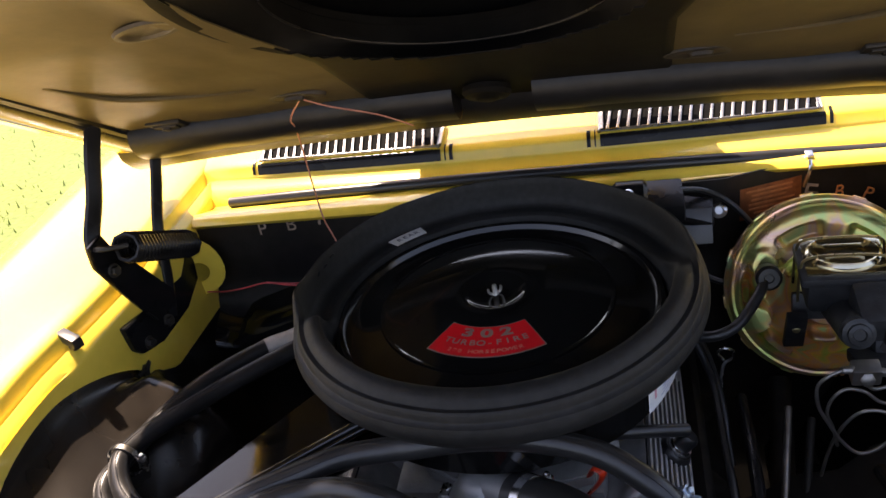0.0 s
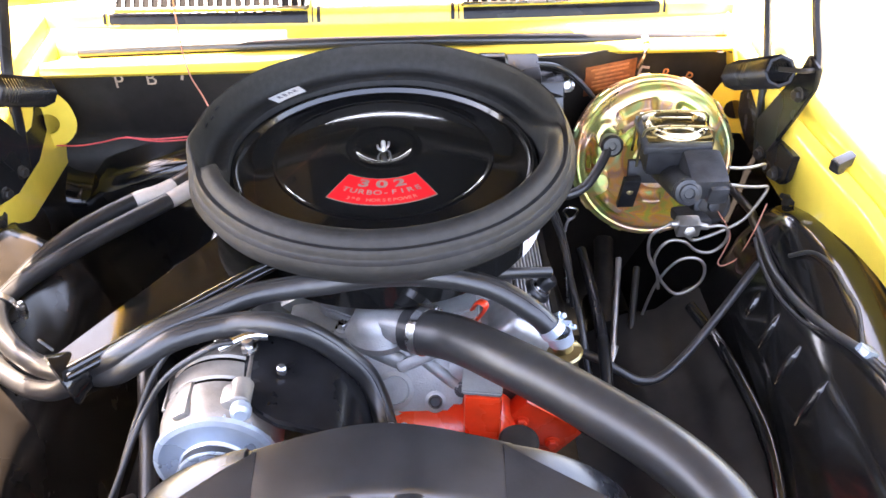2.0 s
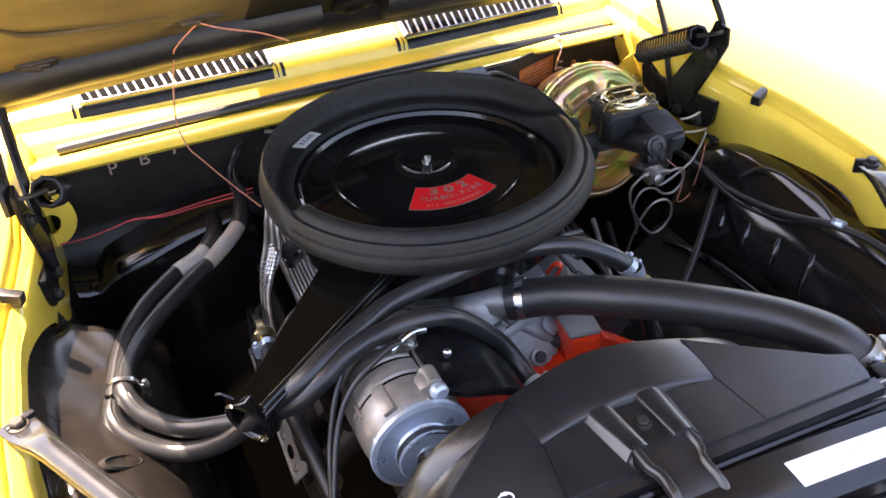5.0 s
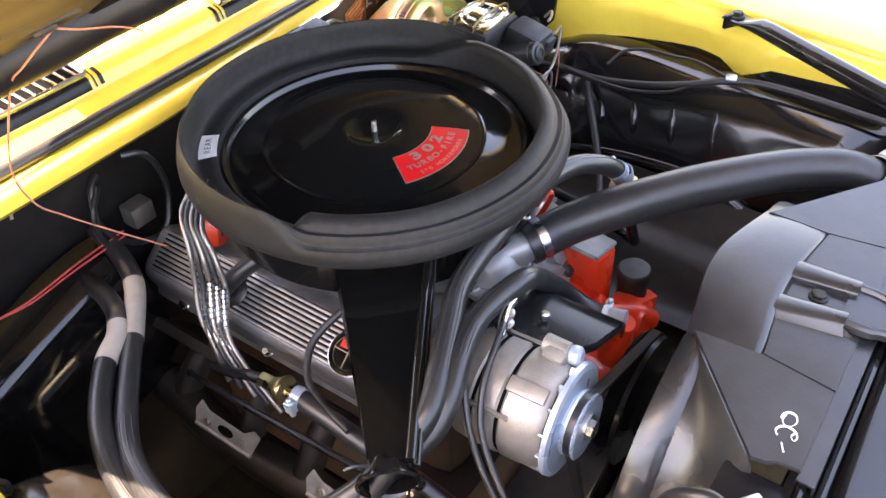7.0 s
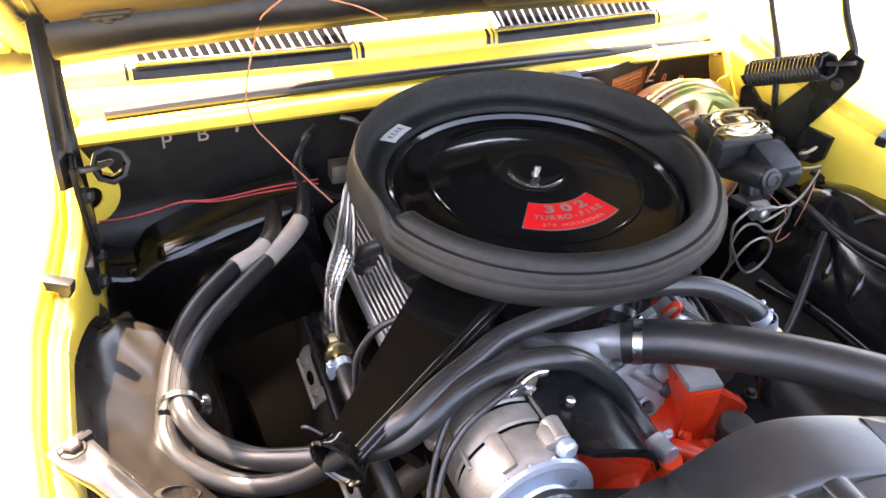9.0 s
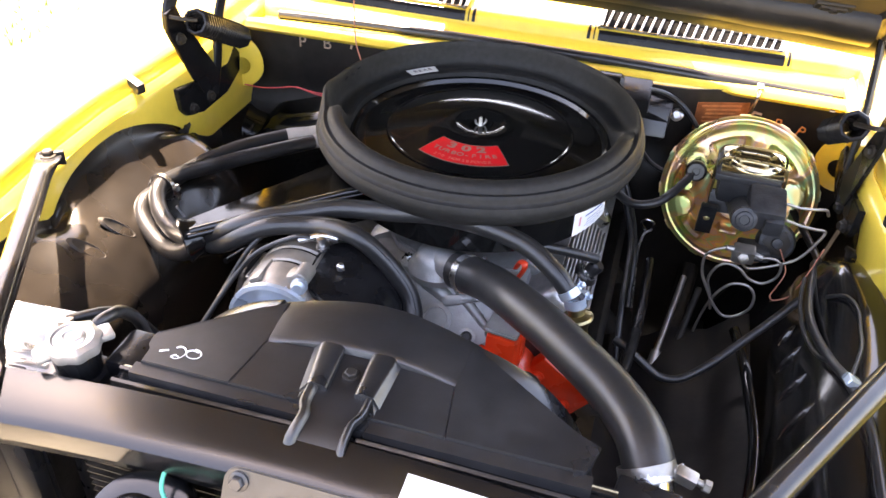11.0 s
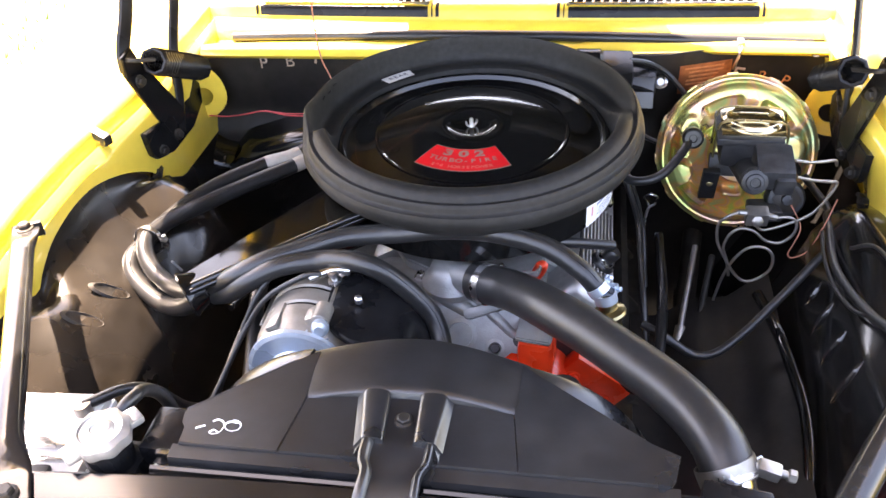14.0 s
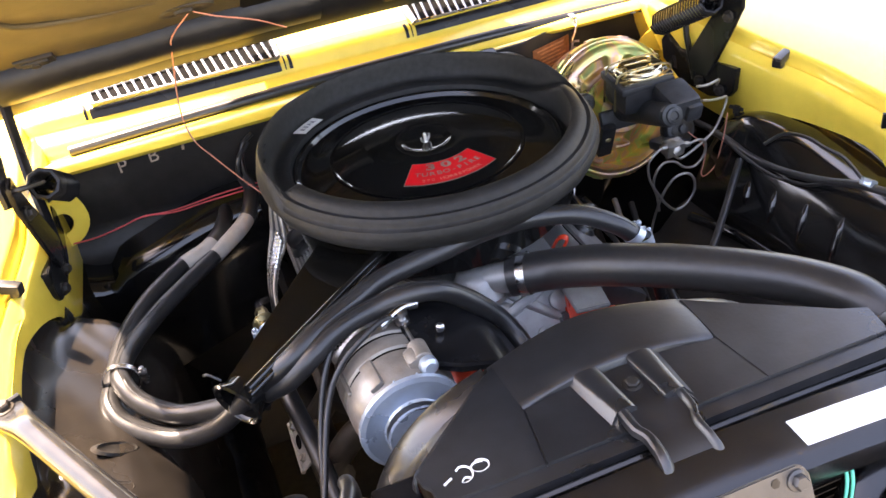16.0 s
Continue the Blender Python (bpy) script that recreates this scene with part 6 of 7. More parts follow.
# ---- brake booster and master cylinder ----
def make_booster():
    c = Vector((0.379, 0.172, 0.808))
    n = Vector((-0.03, -0.945, 0.325)).normalized()
    bo = thing("brake_booster", c, "yellow-zinc brake booster on the firewall", "brake booster")
    m = aim(c, n, (0, 0, 1))
    # rim, then a face whose pads stand proud of deep valleys
    b = B()
    rows = []
    N = 144

    def face(r, a):
        """Height of the pressed face at radius r and angle a (degrees, x to the right, y up)."""
        if r > 0.100 or r < 0.040:
            return 0.0
        ring = smooth_step(0.099, 0.094, r) * smooth_step(0.040, 0.046, r)
        x, y = r * math.cos(radians(a)), r * math.sin(radians(a))
        deep, pad = 0.0, 0.0
        for mid, half, r0, r1, kind in ((111, 17, 0.069, 0.087, 0), (51, 17, 0.069, 0.087, 0), (182, 7, 0.088, 0.096, 1), (231, 13, 0.082, 0.095, 1), (268, 15, 0.056, 0.066, 1), (318, 10, 0.084, 0.094, 1)):
            d = abs((a - mid + 180) % 360 - 180)
            w = smooth_step(half + 4, half - 3, d) * smooth_step(r0 - 0.004, r0 + 0.003, r) * smooth_step(r1 + 0.003, r1 - 0.003, r)
            deep, pad = (max(deep, w), pad) if kind == 0 else (deep, max(pad, w))
        for px, py, pr in ((-0.071, 0.037, 0.020), (-0.075, 0.016, 0.012), (-0.077, 0.000, 0.011), (-0.081, -0.034, 0.020), (0.073, 0.012, 0.023), (0.066, -0.016, 0.014)):
            pad = max(pad, smooth_step(pr + 0.002, pr - 0.003, math.hypot(x - px, y - py)))
        top_arc = smooth_step(-0.030, 0.030, y - 0.018) * smooth_step(0.052, 0.060, r)
        low = (0.008 + 0.62 * (r - 0.040)) * (1 - max(pad, top_arc))
        return (0.0035 * pad - low - 0.012 * deep) * ring
    prof = [(0.040, -0.115), (0.085, -0.105), (0.107, -0.070), (0.113, -0.022), (0.1165, -0.020), (0.1175, -0.014), (0.117, -0.008), (0.1135, -0.006), (0.1125, 0.001), (0.109, 0.005), (0.106, 0.0045), (0.103, 0.009), (0.100, 0.0105)]
    prof += [(0.098 - 0.002 * k, 0.0115 + 0.0004 * min(k, 6)) for k in range(30)] + [(0.038, 0.022), (0.036, 0.030), (0.002, 0.031)]
    for r, z in prof:
        rows.append([m @ Vector((r * math.cos(q), r * math.sin(q), z + face(r, math.degrees(q)))) for q in (2 * math.pi * i / N for i in range(N))])
    rings(b, rows)
    shell = part("shell", b, GOLD, bo, smooth=50)
    for k in range(12):
        p = B()
        box(p, (0.1170, 0, -0.014), (0.004, 0.016, 0.010), (0, 0, 0), 0.001, m @ pose(0, 0, 0, 0, 0, 30 * k + 8))
        part("crimp", p, GOLD, shell)
    g = B()
    lathe(g, [(0.015, -0.006), (0.0155, 0.010), (0.012, 0.013), (0.006, 0.013), (0.005, 0.011)], aim(Vector((0.308, 0.142, 0.851)), n), 20)
    part("vacuum_valve", g, RUBBER, bo, "black rubber check valve")
    mc = thing("master_cylinder", c + n * 0.03, "black cast master cylinder with a plated lid and wire bail", "master cylinder")
    f = aim(c, n, (0, 0, 1))
    g = Matrix.Translation((0.378, 0.094, 0.906)) @ pose(0, 0, 0, 5, 0, -2)
    ib = B()
    box(ib, (0.0, -0.002, -0.030), (0.082, 0.070, 0.048), (0, 0, 0), 0.010, g)
    box(ib, (-0.004, -0.004, -0.010), (0.088, 0.072, 0.012), (0, 0, 0), 0.004, g)
    part("reservoir", ib, IRON, mc, "black cast reservoir", 35)
    ib = B()
    rod(ib, f @ Vector((0.0, 0.002, 0.03)), f @ Vector((0.0, 0.002, 0.186)), 0.020, 0.018, 24, 0.004)
    cast = part("casting", ib, IRON, mc, "black cast-iron cylinder", 35)
    ib = B()
    box(ib, (0.400, 0.026, 0.876), (0.050, 0.058, 0.036), (14, 0, 0), 0.009)
    box(ib, (0.412, 0.012, 0.868), (0.026, 0.040, 0.028), (14, 0, 0), 0.006)
    part("port_boss", ib, IRON, cast)
    ib = B()
    box(ib, (0.0, -0.010, 0.035), (0.086, 0.034, 0.012), (0, 0, 0), 0.004, f)
    part("flange", ib, IRON, cast)
    nb = B()
    lathe(nb, [(0.0175, 0.180), (0.0165, 0.190), (0.012, 0.1915), (0.011, 0.194), (0.007, 0.195), (0.006, 0.193), (0.001, 0.193)], f @ pose(0, 0.002, 0), 20)
    part("end_plug", nb, IRON, cast)
    ld = B()
    box(ld, (0.0, 0.0, -0.003), (0.084, 0.066, 0.006), (0, 0, 0), 0.0028, g)
    lathe(ld, [(0.034, 0.0), (0.034, 0.003), (0.031, 0.006), (0.027, 0.004), (0.018, 0.0045), (0.002, 0.006)], g @ Matrix.Diagonal((1.15, 0.90, 1, 1)), 40)
    box(ld, (0.0, 0.0, 0.005), (0.040, 0.022, 0.005), (0, 0, 0), 0.002, g)
    lid = part("lid", ld, PLATED, mc, "bright plated reservoir lid", 35)
    for yy in (-0.016, 0.018):
        ba = B()
        tube(ba, [g @ Vector(q) for q in ((-0.047, yy, -0.052), (-0.046, yy, -0.008), (-0.038, yy, 0.008), (0.0, yy, 0.011), (0.038, yy, 0.008), (0.046, yy, -0.008), (0.047, yy, -0.052))], 0.0016, 8, 6)
        part("bail", ba, BRASS, mc, "bent wire bail")
    br = B()
    box(br, (0.338, 0.126, 0.782), (0.024, 0.010, 0.062), (19, 0, 0), 0.002)
    part("side_bracket", br, IRON, mc)
    dt = B()
    lathe(dt, [(0.005, 0), (0.005, 0.003), (0.002, 0.004)], aim(Vector((0.338, 0.1215, 0.7865)), n), 12)
    part("bracket_bolt", dt, BRASS, mc, "yellow paint dot")
    pv = thing("proportioning_valve", (0.436, 0.07, 0.79), "round dark valve with steel brake lines", "valve")
    v = B()
    fm = aim((0.434, 0.066, 0.800), (0.05, -0.9, 0.4))
    lathe(v, [(0.022, -0.02), (0.027, -0.010), (0.028, 0.0), (0.024, 0.006), (0.016, 0.008), (0.008, 0.010), (0.007, 0.014), (0.002, 0.015)], fm, 28)
    box(v, (0.405, 0.050, 0.790), (0.040, 0.050, 0.016), (-10, 0, 6), 0.005)
    part("valve_body", v, IRON, pv)
    h = B()
    lathe(h, [(0.020, 0.004), (0.020, 0.009), (0.018, 0.010)], fm, 6)
    part("hex_cap", h, DARK, pv)
    bk = B()
    box(bk, (0.388, 0.012, 0.806), (0.030, 0.020, 0.022), (10, 0, 0), 0.003)
    lathe(bk, [(0.007, 0), (0.008, 0.006), (0.004, 0.008)], aim((0.388, 0.004, 0.804), (0, -0.9, 0.3)), 6)
    rod(bk, (0.376, 0.010, 0.812), (0.362, 0.004, 0.816), 0.005, 0.004, 8)
    rod(bk, (0.400, 0.010, 0.808), (0.414, 0.006, 0.808), 0.005, 0.004, 8)
    part("junction_block", bk, WORN, pv, "steel junction block")


make_booster()

BL = [[(0.362, 0.004, 0.816), (0.348, 0.0, 0.811), (0.338, 0.0, 0.797), (0.340, -0.002, 0.771), (0.351, -0.004, 0.748), (0.365, -0.006, 0.724), (0.382, -0.008, 0.708), (0.400, -0.008, 0.712), (0.415, -0.007, 0.729), (0.416, -0.005, 0.750), (0.405, -0.003, 0.763), (0.386, -0.001, 0.762), (0.372, 0.001, 0.747), (0.362, 0.004, 0.723), (0.356, 0.010, 0.690), (0.350, 0.015, 0.640)],
      [(0.411, 0.006, 0.808), (0.428, 0.004, 0.811), (0.439, 0.004, 0.803), (0.438, 0.004, 0.783), (0.423, 0.004, 0.768), (0.404, 0.004, 0.771), (0.387, 0.005, 0.785), (0.369, 0.006, 0.788), (0.356, 0.006, 0.776), (0.351, 0.006, 0.754), (0.359, 0.007, 0.730), (0.366, 0.012, 0.700)],
      [(0.388, 0.006, 0.794), (0.401, 0.008, 0.786), (0.433, 0.010, 0.798), (0.458, 0.010, 0.816), (0.474, 0.012, 0.844), (0.480, 0.014, 0.862), (0.466, 0.010, 0.866), (0.447, 0.004, 0.871), (0.424, -0.004, 0.880)],
      [(0.420, 0.004, 0.900), (0.441, 0.012, 0.893), (0.460, 0.020, 0.890), (0.476, 0.030, 0.886), (0.484, 0.045, 0.870)]]
wires("brake_line", BL, 0.0021, WORN, "coiled steel brake lines below the master cylinder", "pipe")
wires("sensor_wire", [[(0.440, 0.050, 0.800), (0.450, 0.020, 0.785), (0.444, 0.012, 0.762), (0.439, 0.010, 0.746), (0.446, 0.010, 0.739), (0.464, 0.010, 0.751), (0.473, 0.012, 0.776), (0.480, 0.014, 0.802), (0.488, 0.020, 0.832)]], 0.0010, PINKWIRE, "thin pink wire below the brake valve")


def make_wiper():
    w = thing("wiper_motor", (0.20, 0.27, 0.89), "black wiper motor bolted to the firewall", "motor")
    b = B()
    box(b, (0.190, 0.258, 0.900), (0.062, 0.060, 0.034), (12, 0, 0), 0.006)
    box(b, (0.225, 0.262, 0.868), (0.060, 0.050, 0.050), (20, 10, 0), 0.006)
    part("gear_case", b, SATIN, w)
    c = B()
    box(c, (0.228, 0.234, 0.874), (0.052, 0.006, 0.048), (-28, 0, 0), 0.002)
    part("cover_plate", c, PLASTIC, w, "flat dark cover plate")
    m = B()
    rod(m, (0.13, 0.262, 0.905), (0.175, 0.262, 0.905), 0.026, 0.026, 24, 0.005)
    part("motor_can", m, SATIN, w)
    for p, ax, k in (((0.267, 0.286, 0.866), (0, -0.8, 0.5), 1.0), ((0.150, 0.240, 0.920), (0, -0.5, 0.8), 0.7)):
        s = B()
        lathe(s, [(0.010 * k, 0), (0.0105 * k, 0.010), (0.006 * k, 0.012), (0.005 * k, 0.007), (0.001, 0.007)], aim(p, ax), 20)
        part("mount_bolt", s, STEEL, w, "bright mounting bolt")
    t = B()
    tube(t, [(0.215, 0.262, 0.915), (0.245, 0.275, 0.905), (0.275, 0.282, 0.885), (0.300, 0.270, 0.862), (0.315, 0.250, 0.845)], 0.004, 8, 6)
    tube(t, [(0.20, 0.24, 0.85), (0.24, 0.20, 0.82), (0.29, 0.19, 0.805)], 0.004, 8, 6)
    part("lead", t, RUBBER, w)


make_wiper()


# ---- radiator, shroud and front end ----
def make_radiator():
    ra = thing("radiator", (0.02, -0.57, 0.45), "black radiator with a top tank behind the support bar", "radiator")
    b = B()
    box(b, (0.030, -0.555, 0.900), (0.47, 0.034, 0.030), (4, 0, 0), 0.006)
    box(b, (-0.245, -0.550, 0.68), (0.05, 0.05, 0.45), (0, 0, 0), 0.010)
    box(b, (0.300, -0.548, 0.66), (0.05, 0.05, 0.42), (0, 0, 0), 0.010)
    tank = part("tank", b, SATIN, ra, "black soldered tank")
    bar = B()
    for y, z in ((-0.5515, 0.921), (-0.566, 0.919)):
        tube(bar, [(-0.200, y, z), (0.03, y + 0.001, z + 0.001), (0.262, y + 0.003, z - 0.006)], 0.0042, 8, 6)
    part("seam_bar", bar, GLOSS, ra, "folded black seam")
    for i in range(46):
        f = B()
        box(f, (0.025, -0.596, 0.860 - i * 0.0095), (0.50, 0.010, 0.0016), (0, 0, 0), 0)
        part("fin", f, DARK, ra, smooth=0)
    co = B()
    box(co, (0.025, -0.575, 0.65), (0.50, 0.02, 0.44), (0, 0, 0), 0.002)
    part("core", co, FLAT, ra)
    c = B()
    rod(c, (-0.247, -0.552, 0.895), (-0.247, -0.552, 0.932), 0.020, 0.022, 24)
    part("filler_neck", c, SATIN, ra)
    cap = B()
    rows = []
    for r, z in ((0.014, 0.930), (0.0245, 0.931), (0.0262, 0.936), (0.0255, 0.942), (0.0195, 0.945), (0.0175, 0.9435), (0.0125, 0.9435), (0.0105, 0.9465), (0.0085, 0.9470), (0.0070, 0.9450), (0.0005, 0.9450)):
        rows.append([Vector((-0.248 + (r + (0.0011 * math.cos(8 * a) if r > 0.02 else 0)) * math.cos(a), -0.550 + (r + (0.0011 * math.cos(8 * a) if r > 0.02 else 0)) * math.sin(a), z)) for a in (2 * math.pi * i / 60 for i in range(60))])
    rings(cap, rows)
    for a in (0.9, 0.9 + math.pi):
        box(cap, (-0.248 + 0.0285 * math.cos(a), -0.550 + 0.0285 * math.sin(a), 0.936), (0.015, 0.020, 0.008), (0, 0, math.degrees(a)), 0.0035)
    part("cap", cap, FIN, ra, "pale steel radiator cap with two ears", 35)
    nk = B()
    rod(nk, (0.287, -0.493, 0.887), (0.302, -0.528, 0.835), 0.0228, 0.0228, 24)
    out = part("outlet", nk, STEEL, ra, "bright outlet pipe")
    cb = B()
    lathe(cb, [(0.0248, -0.008), (0.0266, -0.008), (0.0270, 0.0), (0.0266, 0.008), (0.0248, 0.008)], aim((0.2865, -0.4905, 0.8880), (0.40, -0.60, -0.69)), 32, caps=False)
    box(cb, (0.318, -0.496, 0.900), (0.020, 0.014, 0.012), (0, 10, -12), 0.003)
    rod(cb, (0.306, -0.494, 0.902), (0.336, -0.4985, 0.8975), 0.0036, 0.0036, 10)
    rod(cb, (0.333, -0.498, 0.898), (0.340, -0.499, 0.897), 0.0060, 0.0060, 6)
    part("outlet_clamp", cb, WORN, out, "bright worm-drive clamp at the outlet")
    nb = B()
    box(nb, (-0.205, -0.520, 0.905), (0.038, 0.050, 0.024), (0, 0, 0), 0.004)
    part("mount", nb, SATIN, ra, "black radiator mount")
    nb = B()
    box(nb, (0.285, -0.548, 0.900), (0.055, 0.046, 0.030), (0, 0, -8), 0.004)
    part("mount", nb, SATIN, ra, "black radiator mount")
    return ra


make_radiator()


def make_shroud():
    sh = thing("fan_shroud", (0.012, -0.48, 0.75), "black plastic fan shroud with a painted mark", "fan shroud")
    cx, cz, R, z0 = 0.010, 0.700, 0.2385, 0.9330

    def ring(deg, y, r=R):
        sx, sz = math.sin(radians(deg)), math.cos(radians(deg))
        q = (abs(sx) ** 2.7 + abs(sz) ** 2.7) ** (-1 / 2.7)
        return Vector((cx + r * sx * q, y, cz + r * sz * q))

    def bow(deg):
        return math.exp(-1.5 * (deg / 24.0) ** 2)

    # domed arch between the two seams, its rear lip turned down
    a = B()
    rows = []
    for i in range(41):
        deg = lerp(-24.5, 24.5, i / 40)
        y0, y1 = -0.4875 + 0.012 * bow(deg), -0.426 + 0.021 * bow(deg)
        rows.append([ring(deg, lerp(y0, y1, k), R + dr) for k, dr in ((0.0, -0.0012), (0.03, 0.0006), (0.12, 0.0012), (0.4, 0.0018), (0.7, 0.0015), (0.93, 0.0004), (0.98, -0.0006), (1.0, -0.0030), (1.0, -0.0090))])
    sheet(a, rows, 0.003)
    part("arch", a, PLASTIC, sh, "domed rear arch of the shroud", 40)
    # flanks of the ring under the wings
    for s in (-1, 1):
        f = B()
        rows = []
        for i in range(31):
            deg = s * lerp(24.5, 104, i / 30)
            rows.append([ring(deg, y, R + dr) for y, dr in ((-0.448, -0.0040), (-0.440, 0.0002), (-0.428, 0.0004), (-0.4235, -0.0010), (-0.4225, -0.0060))])
        sheet(f, rows, 0.003 * s)
        part("ring_flank", f, PLASTIC, sh, smooth=40)
    # flat top panels
    panels = (("left_wing", [(-0.0912, -0.5475), (-0.0826, -0.4870), (-0.0862, -0.4260), (-0.0960, -0.4330), (-0.1880, -0.5120), (-0.1860, -0.5240), (-0.1815, -0.5300), (-0.1800, -0.5475)]),
              ("centre_panel", [(-0.0908, -0.5475), (-0.0823, -0.4860), (-0.04, -0.4800), (0.010, -0.4780), (0.060, -0.4800), (0.1038, -0.4860), (0.1121, -0.5475)]),
              ("right_wing", [(0.1125, -0.5475), (0.1042, -0.4870), (0.1066, -0.4260), (0.1200, -0.4360), (0.2200, -0.5060), (0.2420, -0.5160), (0.2370, -0.5400), (0.2330, -0.5475)]))
    for name, pts in panels:
        p = B()
        up = [p.verts.new((x, y, z0)) for x, y in pts]
        dn = [p.verts.new((x, y, z0 - 0.003)) for x, y in pts]
        fs = [p.faces.new(up), p.faces.new(dn[::-1])]
        for i in range(len(pts)):
            j = (i + 1) % len(pts)
            p.faces.new((up[j], up[i], dn[i], dn[j]))
        bmesh.ops.recalc_face_normals(p, faces=p.faces[:])
        bmesh.ops.bevel(p, geom=[e for e in p.edges if e.verts[0].co.z > z0 - 0.001 and e.verts[1].co.z > z0 - 0.001], offset=0.0008, segments=2, affect="EDGES")
        part(name, p, PLASTIC, sh)
    # folded front lip, a little lower than the panels
    lip = B()
    sheet(lip, [[Vector((x, -0.5465, z0 - 0.0035)), Vector((x, -0.5600, z0 - 0.0045)), Vector((x, -0.5612, z0 - 0.0150))] for x in np.linspace(-0.186, 0.240, 12)], 0.002)
    part("front_lip", lip, PLASTIC, sh, smooth=25)
    # lens-shaped face between the arch and the centre panel
    fa = B()
    rows = []
    for i in range(33):
        deg = lerp(-22.6, 22.6, i / 32)
        top_ = ring(deg, -0.4875 + 0.012 * bow(deg), R - 0.001)
        rows.append([top_, Vector((top_.x, min(-0.4840 + 0.005 * bow(deg), top_.y - 0.001), min(z0 - 0.002, top_.z - 0.0004)))])
    sheet(fa, rows, 0.0015)
    part("arch_face", fa, PLASTIC, sh)
    # cone between the slanting wing edges and the ring
    for s, edge in ((-1, [(-0.0955, -0.4325), (-0.1880, -0.5115), (-0.1885, -0.5420)]), (1, [(0.1195, -0.4360), (0.2200, -0.5060), (0.2400, -0.5400)])):
        sk = B()
        rows = []
        for k in range(25):
            u = k / 24
            if u < 0.6:
                p0 = Vector((lerp(edge[0][0], edge[1][0], u / 0.6), lerp(edge[0][1], edge[1][1], u / 0.6), z0 - 0.0012))
            else:
                p0 = Vector((lerp(edge[1][0], edge[2][0], (u - 0.6) / 0.4), lerp(edge[1][1], edge[2][1], (u - 0.6) / 0.4), lerp(z0 - 0.0012, 0.70, ((u - 0.6) / 0.4) ** 1.4)))
            p1 = ring(s * lerp(25.5, 100, u), -0.446, R - 0.003)
            row = []
            for j in range(9):
                w = j / 8
                q = p0.lerp(p1, w)
                q += Vector((s * 0.35, 0.5, 0.25)).normalized() * (-0.006 * math.sin(math.pi * w) * math.sin(math.pi * min(u * 1.15, 1)))
                row.append(q)
            rows.append(row)
        sheet(sk, rows, 0.002 * s)
        part("skirt", sk, PLASTIC, sh, smooth=60)
    # two half-round ridges with leaning outer flanks, a sunk pocket between
    for xr, xf, s in ((-0.0195, -0.0120, -1), (0.0330, 0.0335, 1)):
        r = B()
        rows = []
        for k in range(5):
            y = lerp(-0.4745, -0.5320, k / 4)
            x, w, h = lerp(xr, xf, k / 4), lerp(0.0125, 0.0100, k / 4), lerp(0.0065, 0.0100, k / 4)
            rows.append([Vector((x - s * w, y, z0 - 0.001)), Vector((x - s * w, y, z0 + h * 0.55))] + [Vector((x - s * w * math.cos(t), y, z0 + h * (0.55 + 0.45 * math.sin(t)))) for t in (math.pi * j / 8 for j in range(1, 8))] + [Vector((x + s * w, y, z0 + h * 0.55)), Vector((x + s * (w + 0.0065), y - 0.004 * k / 4, z0 - 0.001))])
        rings(r, rows)
        bmesh.ops.recalc_face_normals(r, faces=r.faces[:])
        rib = part("moulded_rib", r, PLASTIC, sh, smooth=35)
        g = B()
        x = xf + s * 0.0075
        vs = [g.verts.new(q) for q in ((x, -0.5315, z0 + 0.0045), (x + s * 0.0068, -0.5355, z0 - 0.001), (x + s * 0.0075, -0.5470, z0 - 0.001), (x - s * 0.001, -0.5315, z0 - 0.001))]
        for q in ((0, 1, 2), (0, 2, 3), (0, 3, 1), (1, 3, 2)):
            g.faces.new([vs[i] for i in q])
        bmesh.ops.recalc_face_normals(g, faces=g.faces[:])
        part("gusset", g, PLASTIC, rib, smooth=0)
    k = B()
    hexbolt(k, (0.0104, -0.5034, z0), (0, 0, 1), 0.0066, 0.005)
    part("bolt", k, DARK, sh)
    # paint-marker writing: a dash, a two and a nought
    wr = B()
    for pts in ([(-0.1629, -0.5271), (-0.1668, -0.5291), (-0.1706, -0.5311)],
                [(-0.1576, -0.5221), (-0.1538, -0.5197), (-0.1488, -0.5213), (-0.1459, -0.5263), (-0.1474, -0.5325), (-0.1521, -0.5355), (-0.1565, -0.5345), (-0.1532, -0.5314), (-0.1489, -0.5333)],
                [(-0.1401, -0.5193), (-0.1349, -0.5200), (-0.1312, -0.5239), (-0.1324, -0.5288), (-0.1385, -0.5309), (-0.1439, -0.5284), (-0.1453, -0.5239), (-0.1411, -0.5209), (-0.1346, -0.5217)]):
        tube(wr, [Vector((x, y, z0 + 0.0003)) for x, y in pts], 0.0010, 6, 5, flat=0.4)
    part("paint_mark", wr, CHALK, sh, "white paint-marker figures")
    # clip bracket to the radiator
    cl = thing("radiator_bracket", (0.012, -0.57, 0.925), "black stamped bracket holding the shroud to the support", "bracket")
    spans = ((-0.526, 0.9360, 0.0240), (-0.534, 0.9362, 0.0245), (-0.546, 0.9360, 0.0245), (-0.553, 0.9356, 0.0235), (-0.560, 0.9352, 0.0200), (-0.566, 0.9350, 0.0190), (-0.580, 0.9345, 0.0195), (-0.590, 0.931, 0.0205), (-0.596, 0.924, 0.0210), (-0.598, 0.914, 0.0210))
    b = B()
    sheet(b, [[Vector((0.0115 + q, y, z)) for q in (-w, -w * 0.5, 0, w * 0.5, w)] for y, z, w in spans], 0.0018)
    part("strap", b, PLASTIC, cl, smooth=30)
